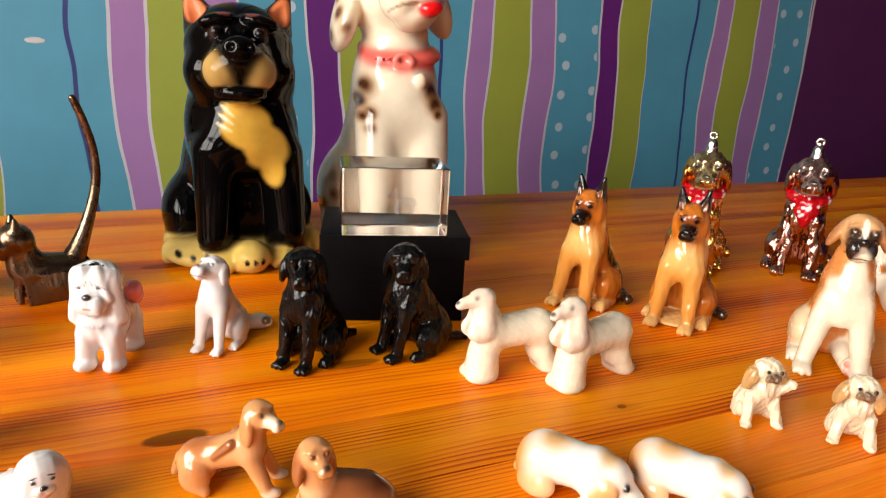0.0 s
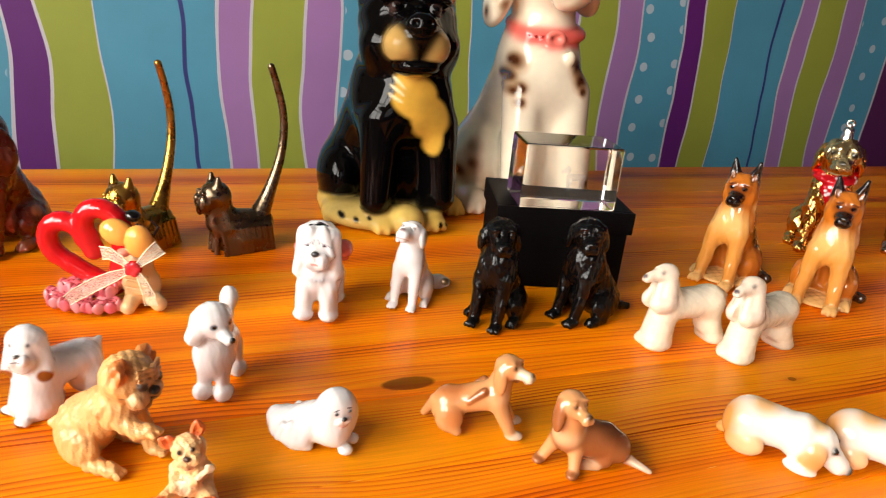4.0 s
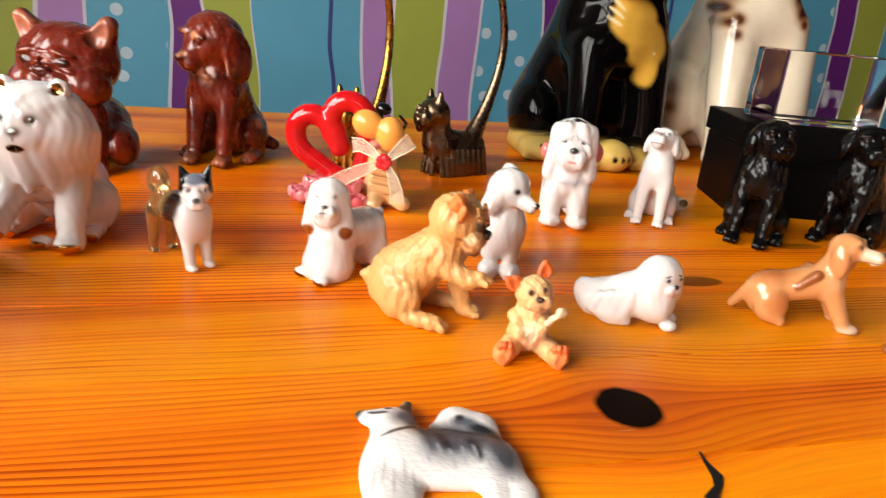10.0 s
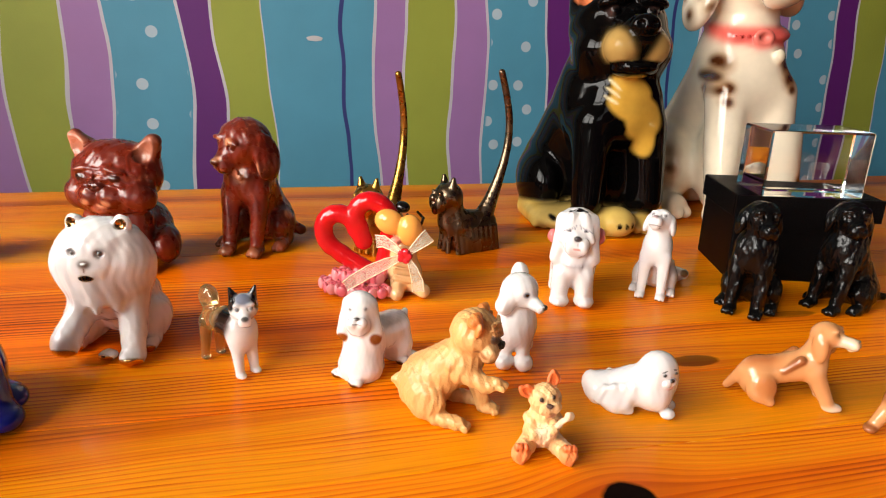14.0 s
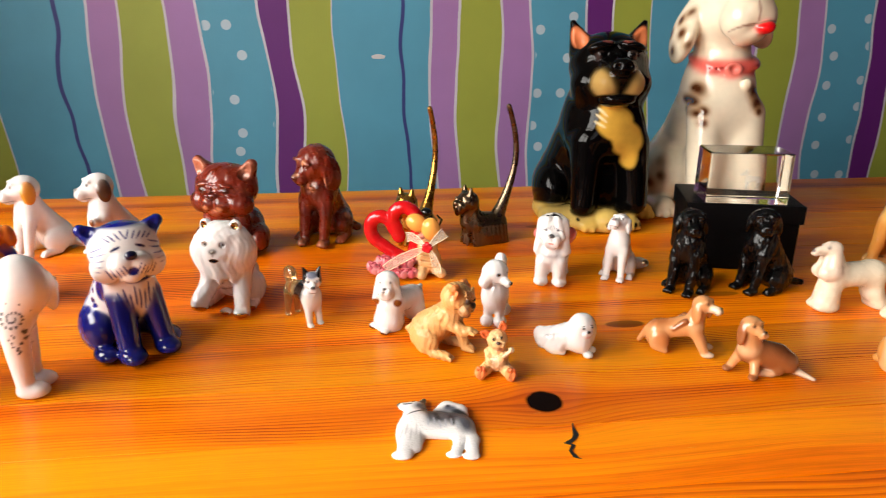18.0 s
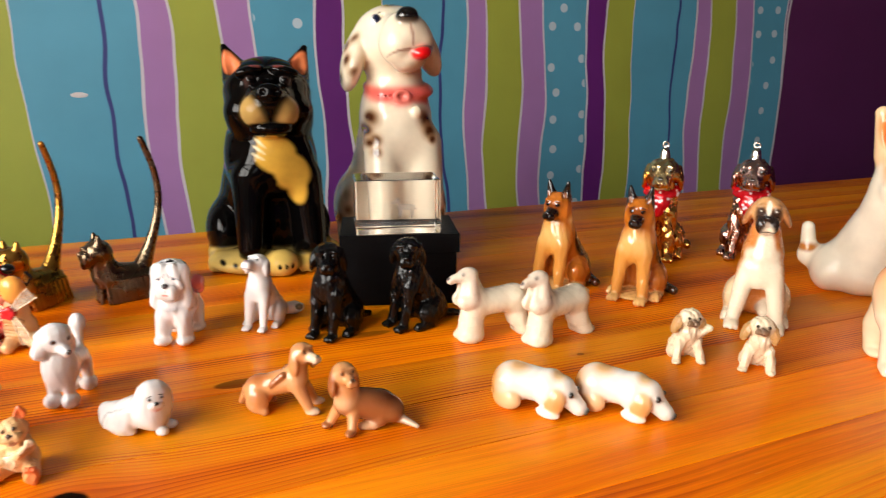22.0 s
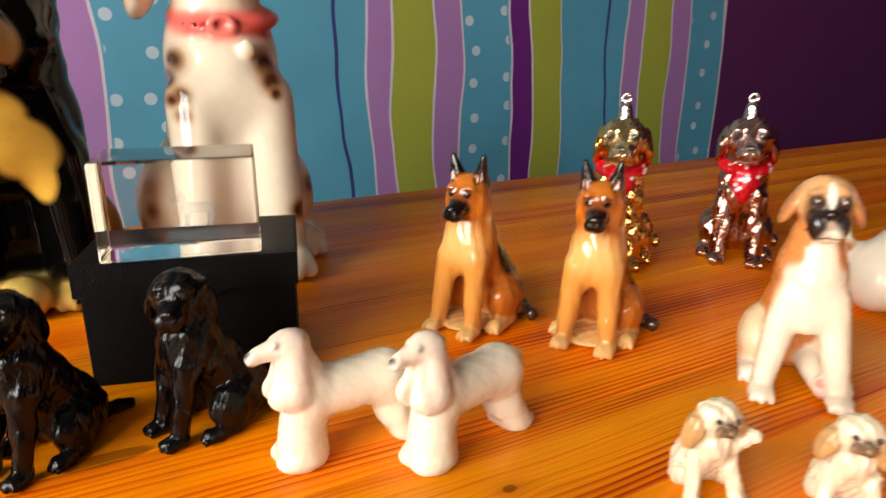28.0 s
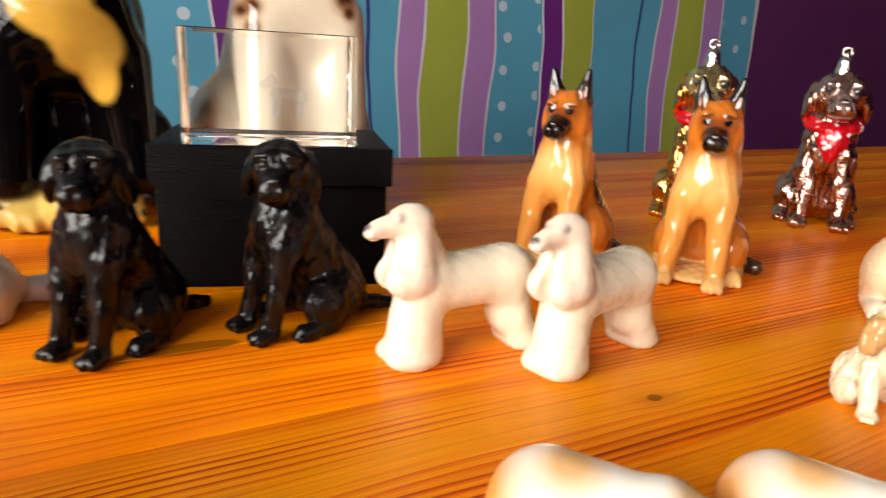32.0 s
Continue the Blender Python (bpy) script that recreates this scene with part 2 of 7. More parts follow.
def wallpaper():
    n = Nodes("striped_wallpaper")
    x, y, z = n.split(n.add("ShaderNodeNewGeometry").outputs["Position"])
    wob = n.math("MULTIPLY", n.math("SUBTRACT", n.noise(n.join(n.math("MULTIPLY", x, 14.0), n.math("MULTIPLY", z, 7.0), 2.0), 1.0, 1), 0.5), 0.016)
    wob = n.math("ADD", wob, n.math("MULTIPLY", n.math("SINE", n.math("ADD", n.math("MULTIPLY", z, 19.0), n.math("MULTIPLY", x, 12.4))), 0.0045))
    xw = n.math("ADD", n.math("ADD", x, wob), n.math("MULTIPLY", z, 0.03))
    # the last length of paper is drawn a little tighter than the others
    u = n.math("ADD", n.math("DIVIDE", n.math("ADD", n.math("MINIMUM", xw, 0.415), 0.091 + 3 * 0.506), 0.506), n.math("DIVIDE", n.math("MAXIMUM", n.math("SUBTRACT", xw, 0.415), 0.0), 0.487))
    u = n.math("FRACT", u)
    blue, lilac, green, purple, white = rgb(84, 156, 184), rgb(166, 120, 178), rgb(158, 166, 62), rgb(100, 28, 116), rgb(206, 200, 208)
    stops, w = [], 0.0032
    for a, c in ((0.0, blue), (0.290, lilac), (0.370, green), (0.505, lilac), (0.604, blue), (0.792, purple), (0.876, green)):
        stops += [(max(a - w, 0.0), white), (a + w, c)]
    col = n.ramp(u, stops, "CONSTANT")
    # thin ink line that wanders down the plain blue stripe
    lw = n.math("MULTIPLY", n.math("SUBTRACT", n.noise(n.join(n.math("MULTIPLY", x, 2.0), n.math("MULTIPLY", z, 9.0), 7.0), 1.0, 1), 0.5), 0.04)
    line = n.math("ABSOLUTE", n.math("SUBTRACT", n.math("ADD", u, lw), 0.206))
    col = n.mix(n.span(line, 0.0065, 0.0045), col, rgb(46, 52, 118))
    # dots on the other blue stripe
    vor = n.add("ShaderNodeTexVoronoi", voronoi_dimensions="2D")
    vor.inputs["Scale"].default_value, vor.inputs["Randomness"].default_value = 19.5, 0.55
    n.put(vor.inputs["Vector"], n.join(x, z, 0.0))
    inside = n.math("MULTIPLY", n.span(u, 0.612, 0.618), n.span(u, 0.786, 0.780))
    dot = n.math("MULTIPLY", n.span(vor.outputs["Distance"], 0.155, 0.135), inside)
    col = n.mix(dot, col, rgb(188, 204, 214))
    # plain purple past the last stripe
    edge = n.math("ADD", x, n.math("MULTIPLY", wob, 0.8))
    col = n.mix(n.span(edge, 1.283, 1.285), col, white)
    col = n.mix(n.span(edge, 1.288, 1.290), col, rgb(88, 32, 84))
    soil = n.span(n.noise(n.join(x, 0.0, z), 7, 5), 0.35, 0.75, 1.0, 0.86)
    col = n.mix(1.0, col, n.join(soil, soil, soil), "MULTIPLY")
    emb = n.noise(n.join(x, 0.0, z), 420, 2)
    n.bump(emb, 0.2, 0.0008)
    return n.set(Base_Color=col, Roughness=0.62)


PINE, PAPER = pine(), wallpaper()
PLASTER = plain("off_white_plaster", rgb(228, 220, 206), 0.85, vary=0.06, grain=60)
# ceiling and floor are added unseen, toned down so less light bounces back
CEILING = plain("grey_ceiling_paint", rgb(140, 136, 130), 0.9, vary=0.03, grain=80)
FLOORING = plain("brown_laminate", rgb(92, 60, 40), 0.45, vary=0.15, grain=40)
CARD = plain("black_leatherette_card", rgb(5, 4, 5), 0.45, bump=0.6, grain=1300, Specular_IOR_Level=0.08)
FRAME = plain("white_window_paint", rgb(228, 226, 220), 0.4, vary=0.04)


# ---- mesh helpers ----
def part(name, bm, material, parent=None, label=""):
    me = bpy.data.meshes.new(name)
    bm.to_mesh(me)
    bm.free()
    me.materials.append(material)
    ob = new(name, me)
    ob.parent = parent
    return tagged(ob, label)


def box_bm(x0, x1, y0, y1, z0, z1, bevel=0.0, segs=2):
    bm = bmesh.new()
    bmesh.ops.create_cube(bm, size=1, matrix=Matrix.Translation(((x0 + x1) / 2, (y0 + y1) / 2, (z0 + z1) / 2)) @ Matrix.Diagonal((x1 - x0, y1 - y0, z1 - z0, 1)))
    if bevel:
        bmesh.ops.bevel(bm, geom=bm.edges[:], offset=bevel, segments=segs, profile=0.5, affect="EDGES")
    return bm


class Clay:
    """Shapes pressed together into one skin: rounded lumps that flow into one another, each with its glaze colour."""

    def __init__(self, scale=1.0, blend=0.5):
        self.s, self.k0, self.m = scale, blend, Matrix.Identity(4)
        self.lumps, self.marks = [], []

    def at(self, x=0, y=0, z=0, rx=0, ry=0, rz=0):
        self.m = pose(x, y, z, rx, ry, rz)
        return self

    def put(self, kind, m, r, col, k, sub=False):
        self.lumps.append((kind, self.m @ m, r, col, self.k0 if k is None else k, sub))

    def ball(self, at, r, col, k=None, tilt=(0, 0, 0), both=False, sub=False):
        r = (r, r, r) if isinstance(r, (int, float)) else r
        for side in (1, -1) if both else (1,):
            self.put("ball", pose(at[0] * side, at[1], at[2], tilt[0], tilt[1] * side, tilt[2] * side), r, col, k, sub)

    def limb(self, a, b, ra, rb, col, k=None, both=False):
        for side in (1, -1) if both else (1,):
            p, q = Vector((a[0] * side, a[1], a[2])), Vector((b[0] * side, b[1], b[2]))
            turn = (q - p).to_track_quat("Z", "Y").to_matrix().to_4x4()
            self.put("limb", Matrix.Translation(p) @ turn, ((q - p).length, ra, rb), col, k)

    def tube(self, pts, radii, col, k=0.1):
        for (a, b), (ra, rb) in zip(zip(pts, pts[1:]), zip(radii, radii[1:])):
            self.limb(a, b, ra, rb, col, k)

    def mark(self, at, r, col, tilt=(0, 0, 0), both=False, soft=0.25):
        r = (r, r, r) if isinstance(r, (int, float)) else r
        for side in (1, -1) if both else (1,):
            self.marks.append((self.m @ pose(at[0] * side, at[1], at[2], tilt[0], tilt[1] * side, tilt[2] * side), r, col, soft))

    @staticmethod
    def distance(kind, m, r, pts):
        inv = np.array(m.inverted(), dtype=np.float32)
        q = pts @ inv[:3, :3].T + inv[:3, 3]
        if kind == "ball":
            rr = np.array(r, dtype=np.float32)
            a = q / rr
            k1 = np.sqrt(((a / rr) ** 2).sum(-1)) + 1e-6
            k0 = np.sqrt((a * a).sum(-1))
            return k0 * (k0 - 1) / k1
        length, ra, rb = r
        h = np.clip(q[..., 2] / length, 0, 1)
        d2 = q[..., 0] ** 2 + q[..., 1] ** 2 + (q[..., 2] - h * length) ** 2
        return np.sqrt(d2) - (ra + (rb - ra) * h)

    def reach(self, lump):
        kind, m, r, _, k, _ = lump
        if kind == "ball":
            e = np.sqrt(((np.array(m)[:3, :3] * np.array(r)) ** 2).sum(1))
            c = np.array(m.translation)
            return c - e, c + e
        a, b = np.array(m.translation), np.array(m @ Vector((0, 0, r[0])))
        big = max(r[1], r[2])
        return np.minimum(a, b) - big, np.maximum(a, b) + big

    def field(self, pts):
        d = np.full(pts.shape[:-1], 9.0, dtype=np.float32)
        for kind, m, r, _, k, sub in self.lumps:
            d = self.blend(d, self.distance(kind, m, r, pts), k, sub)
        return d

    @staticmethod
    def blend(a, b, k, sub):
        if sub:
            b = -b
        h = np.maximum(k - np.abs(a - b), 0) / k
        return np.maximum(a, b) + h * h * k / 4 if sub else np.minimum(a, b) - h * h * k / 4

    def mesh(self, name, n=72, ripple=0.0, waves=6.0, flat=True):
        lows, highs = zip(*(self.reach(l) for l in self.lumps if not l[5]))
        low, high = np.min(lows, 0), np.max(highs, 0)
        if flat:
            low[2] = 0.0
        h = float((high - low).max()) / n
        low, high = low - 2.3 * h, high + 2.5 * h
        axes = [np.arange(low[i], high[i] + h, h, dtype=np.float32) for i in range(3)]
        grid = np.stack(np.meshgrid(*axes, indexing="ij"), -1)
        d = np.full(grid.shape[:3], 9.0, dtype=np.float32)
        for lump in self.lumps:
            lo, hi = self.reach(lump)
            pad = lump[4] + 3 * h
            cut = tuple(slice(max(int((lo[i] - pad - low[i]) / h), 0), int((hi[i] + pad - low[i]) / h) + 2) for i in range(3))
            d[cut] = self.blend(d[cut], self.distance(lump[0], lump[1], lump[2], grid[cut]), lump[4], lump[5])
        if ripple:
            g = grid * waves
            d += ripple * (np.sin(g[..., 0] * 1.7 + 1.3 * np.sin(g[..., 2] * 0.45)) * np.sin(g[..., 1] * 1.6 + 1.1 * np.sin(g[..., 2] * 0.5 + 1)) + 0.4 * np.sin(g[..., 2] * 0.8 + g[..., 0]))
            g = g * 2.3 + 1.7
            d += 0.5 * ripple * np.sin(g[..., 0] * 1.6 + 1.5 * np.sin(g[..., 2] * 0.4)) * np.sin(g[..., 1] * 1.5 + 1.2 * np.sin(g[..., 2] * 0.35 + 2))
        if flat:
            d = np.maximum(d, -grid[..., 2])
        verts, quads = nets(d, low, h)
        # even out the skin so that the gloss runs smoothly
        ends = np.concatenate([quads[:, [0, 1]], quads[:, [1, 2]], quads[:, [2, 3]], quads[:, [3, 0]]])
        near = np.bincount(ends[:, 0], minlength=len(verts))[:, None]
        ground = verts[:, 2] < 0.6 * h
        for step in (0.5, 0.0):
            mean = np.stack([np.bincount(ends[:, 0], verts[ends[:, 1], i], len(verts)) for i in range(3)], 1) / near
            moved = verts + step * (mean - verts)
            # back onto the true surface, whose slope is the skin's normal
            f = np.clip((moved - low) / h, 0, np.array(d.shape) - 1.01)
            c0 = f.astype(np.int32)
            w = (f - c0).astype(np.float32)
            val, slope = np.zeros(len(moved), np.float32), np.zeros((len(moved), 3), np.float32)
            for o in itertools.product((0, 1), repeat=3):
                dv = d[c0[:, 0] + o[0], c0[:, 1] + o[1], c0[:, 2] + o[2]]
                ww = [w[:, i] if o[i] else 1 - w[:, i] for i in range(3)]
                val += dv * ww[0] * ww[1] * ww[2]
                for i in range(3):
                    j, k = (i + 1) % 3, (i + 2) % 3
                    slope[:, i] += (1 if o[i] else -1) * dv * ww[j] * ww[k]
            size = np.maximum(np.linalg.norm(slope, axis=1), 0.3 * h)[:, None]
            moved = moved - np.clip(val[:, None] * h / size, -0.5 * h, 0.5 * h) * slope / size
            if flat:
                moved[ground, 2] = verts[ground, 2]
            verts = moved.astype(np.float32)
        normals = slope / np.maximum(np.linalg.norm(slope, axis=1), 1e-6)[:, None]
        # the grid's slope is a little uneven: share it among neighbours
        for _ in range(2):
            mean = np.stack([np.bincount(ends[:, 0], normals[ends[:, 1], i], len(verts)) for i in range(3)], 1) / near
            normals = 0.5 * normals + 0.5 * mean
        normals /= np.maximum(np.linalg.norm(normals, axis=1), 1e-6)[:, None]
        # glaze colour: the nearest lumps, then the brush marks
        total, weight = np.zeros((len(verts), 4), np.float32), np.zeros(len(verts), np.float32)
        tau = 0.6 * h
        best = np.full(len(verts), 9.0, np.float32)
        dist = []
        for kind, m, r, col, k, sub in self.lumps:
            if sub:
                continue
            dd = self.distance(kind, m, r, verts)
            dist.append((dd, col))
            best = np.minimum(best, dd)
        for dd, col in dist:
            w = np.exp(-np.clip((dd - best) / tau, 0, 30))
            total += w[:, None] * np.array(col, np.float32)
            weight += w
        total /= weight[:, None]
        for m, r, col, soft in self.marks:
            dd = self.distance("ball", m, r, verts) / max(min(r) * soft, 0.3 * h)
            w = np.clip(0.5 - dd, 0, 1)[:, None]
            total = total * (1 - w) + w * np.array(col, np.float32)
        me = bpy.data.meshes.new(name)
        f = np.array(quads, dtype=np.int32)
        me.vertices.add(len(verts))
        me.vertices.foreach_set("co", (verts * (0.01 * self.s)).ravel().astype(np.float32))
        me.loops.add(f.size)
        me.loops.foreach_set("vertex_index", f.ravel())
        me.polygons.add(len(f))
        me.polygons.foreach_set("loop_start", np.arange(0, f.size, 4, dtype=np.int32))
        me.update(calc_edges=True)
        att = me.color_attributes.new("paint", "FLOAT_COLOR", "POINT")
        att.data.foreach_set("color", total.ravel())
        me.polygons.foreach_set("use_smooth", np.ones(len(f), dtype=bool))
        me.normals_split_custom_set_from_vertices(normals.tolist())
        return me


def nets(d, low, h):
    """A skin of quads where the field d crosses zero."""
    inside = d < 0
    nx, ny, nz = (v - 1 for v in d.shape)
    corner = [(a, b, c) for a in (0, 1) for b in (0, 1) for c in (0, 1)]
    view = lambda arr, o: arr[o[0] : o[0] + nx, o[1] : o[1] + ny, o[2] : o[2] + nz]
    count = sum(view(inside, o).astype(np.int8) for o in corner)
    cell = np.argwhere((count > 0) & (count < 8))
    index = np.full((nx, ny, nz), -1, dtype=np.int32)
    index[tuple(cell.T)] = np.arange(len(cell))
    vals = np.stack([d[cell[:, 0] + o[0], cell[:, 1] + o[1], cell[:, 2] + o[2]] for o in corner], 1)
    acc, num = np.zeros((len(cell), 3), np.float32), np.zeros(len(cell), np.float32)
    for i, a in enumerate(corner):
        for j, b in enumerate(corner):
            if j > i and sum(abs(p - q) for p, q in zip(a, b)) == 1:
                va, vb = vals[:, i], vals[:, j]
                hit = (va < 0) != (vb < 0)
                t = np.where(hit, va / np.where(hit, va - vb, 1), 0)
                acc += hit[:, None] * (np.array(a, np.float32) + t[:, None] * (np.array(b, np.float32) - np.array(a, np.float32)))
                num += hit
    verts = low + h * (cell + acc / num[:, None])
    quads = []
    for ax in range(3):
        u, v = (ax + 1) % 3, (ax + 2) % 3
        sl = [slice(None)] * 3
        sa, sb = list(sl), list(sl)
        sa[ax], sb[ax] = slice(0, -1), slice(1, None)
        flip = inside[tuple(sa)] != inside[tuple(sb)]
        e = np.argwhere(flip)
        lim = (nx, ny, nz)
        e = e[(e[:, u] > 0) & (e[:, v] > 0) & (e[:, u] < lim[u]) & (e[:, v] < lim[v])]
        start = inside[tuple(e.T)]
        def at(du, dv):
            c = e.copy()
            c[:, u] -= du
            c[:, v] -= dv
            return index[tuple(c.T)]
        q = np.stack([at(1, 1), at(0, 1), at(0, 0), at(1, 0)], 1)
        q[~start] = q[~start][:, ::-1]
        quads.append(q)
    return verts.astype(np.float32), np.concatenate(quads)


def figurine(name, clay, material, x, y, rz, label, n=72, ripple=0.0, waves=6.0, z=0.0, flat=True, category="figurine", group=""):
    ob = new(name, clay.mesh(name, n, ripple, waves, flat))
    ob.data.materials.append(material)
    ob.matrix_basis = pose(x, y, z, 0, 0, rz)
    return tagged(ob, label, category, group)

# ---- the room ----
def slab(name, x0, x1, y0, y1, z0, z1, material, label, category, bevel=0.0):
    return tagged(part(name, box_bm(x0, x1, y0, y1, z0, z1, bevel), material), label, category, kind="structure")


FLOOR_Z, CEIL_Z = -0.75, 1.80
slab("wall_north", -0.622, 3.3, 1.03, 1.13, FLOOR_Z, CEIL_Z, PAPER, "wavy striped wallpaper in blue, lilac, green and purple", "wall")
slab("wall_north_bare", -0.90, -0.69, 1.034, 1.13, FLOOR_Z, CEIL_Z, PLASTER, "bare off-white wall beside the torn wallpaper", "wall")
# unseen east and south walls, added to close the room; dark paint lowers fill
PURPLE_WALL = plain("purple_wall_paint", rgb(88, 32, 84), 0.7, vary=0.08)
slab("wall_east", 3.3, 3.4, -2.1, 1.13, FLOOR_Z, CEIL_Z, PURPLE_WALL, "unseen plain purple side wall closing the room", "wall")
slab("floor", -0.9, 3.4, -2.1, 1.13, FLOOR_Z - 0.05, FLOOR_Z, FLOORING, "brown laminate floor under the table", "floor")
slab("ceiling", -0.9, 3.4, -2.1, 1.13, CEIL_Z, CEIL_Z + 0.05, CEILING, "plain grey ceiling, out of view", "ceiling")


def window_wall(name, m, x0, x1, mid, half, tall, wx, paint, label):
    """A wall in the xz plane of m with one window in it; wx is the window's middle along the wall."""
    wall = tagged(new(name), label, "wall", kind="structure")
    wall.matrix_basis = m
    for a, b, c, d in ((x0, wx - half, FLOOR_Z, CEIL_Z), (wx + half, x1, FLOOR_Z, CEIL_Z), (wx - half, wx + half, FLOOR_Z, mid - tall), (wx - half, wx + half, mid + tall, CEIL_Z)):
        part("wall_panel", box_bm(a, b, -0.1, 0.0, c, d), paint, wall)
    win = tagged(new("window_" + ("1" if "west" in name else "2")), "white painted window with glazing bars", "window", kind="structure")
    win.matrix_basis = m
    lo, hi, z0, z1 = wx - half, wx + half, mid - tall, mid + tall
    for part_name, a, b, c, d in (("jamb", lo, lo + 0.05, z0, z1), ("jamb", hi - 0.05, hi, z0, z1), ("head", lo + 0.05, hi - 0.05, z1 - 0.05, z1), ("sill", lo + 0.05, hi - 0.05, z0, z0 + 0.05), ("mullion", wx - 0.03, wx + 0.03, z0 + 0.05, z1 - 0.05), ("glazing_bar", lo + 0.05, wx - 0.03, mid + 0.2, mid + 0.24), ("glazing_bar", wx + 0.03, hi - 0.05, mid + 0.2, mid + 0.24)):
        part(part_name, box_bm(a, b, -0.04, -0.003, c, d, 0.004), FRAME, win)


window_wall("wall_west", pose(WINDOW[0], 0, 0, 0, 0, -90), -1.13, 2.0, WINDOW[2], 0.65, 0.40, -WINDOW[1], PLASTER, "bare off-white wall with a window")
window_wall("wall_south", pose(0, WINDOW_2[1], 0), -0.80, 3.3, WINDOW_2[2], 0.4, 0.4, WINDOW_2[0], PURPLE_WALL, "unseen plain purple wall with a window")

# torn edge of the wallpaper, with bare brown board and a scuffed door edge
TORN = plain("bare_brown_board", rgb(112, 74, 48), 0.8, vary=0.3, grain=90)
slab("trim_brown_board", -0.69, -0.622, 1.026, 1.13, FLOOR_Z, CEIL_Z, TORN, "bare brown board where the wallpaper is torn off", "trim")
random.seed(4)
for z0, z1, w, tint in ((-0.30, 0.02, 0.022, rgb(196, 186, 164)), (0.0, 0.14, 0.012, rgb(96, 40, 110)), (0.03, 0.30, 0.03, rgb(150, 156, 84)), (-0.2, 0.1, 0.014, rgb(206, 200, 192))):
    bm = bmesh.new()
    base = -0.622 - random.uniform(0.0, 0.03)
    left, right = [], []
    for i in range(13):
        z = z0 + (z1 - z0) * i / 12
        left.append(bm.verts.new((base - w * (0.4 + 0.6 * random.random()), 1.0235, z)))
        right.append(bm.verts.new((base + 0.004 * random.random(), 1.0215, z)))
    for i in range(12):
        bm.faces.new((left[i], right[i], right[i + 1], left[i + 1]))
    bmesh.ops.solidify(bm, geom=bm.faces[:], thickness=0.0006)
    tagged(part("paper_scrap", bm, plain("torn_paper", tint, 0.8, vary=0.2)), "loose torn strip of old wallpaper", "wallpaper scrap", kind="structure")

# ---- the table ----
TX0, TX1, TY0, TY1 = -0.487, 2.05, -0.12, 0.6315
table = tagged(new("table"), "varnished orange pine table of glued staves with dark knots", "table")
for x in (TX0 + 0.08, TX1 - 0.08):
    for y in (TY0 + 0.08, TY1 - 0.08):
        part("leg", box_bm(x - 0.035, x + 0.035, y - 0.035, y + 0.035, FLOOR_Z, -0.028, 0.004), PINE, table)

# ---- paints ----
WHITE, CREAM = rgb(232, 228, 226), rgb(236, 222, 196)
BLACK, SOFT_BLACK = rgb(8, 7, 7), rgb(30, 26, 26)
GOLD, PINK = rgb(214, 160, 72, 1.0), rgb(232, 150, 140)
ORANGE, RED = rgb(222, 128, 52), rgb(206, 18, 24)


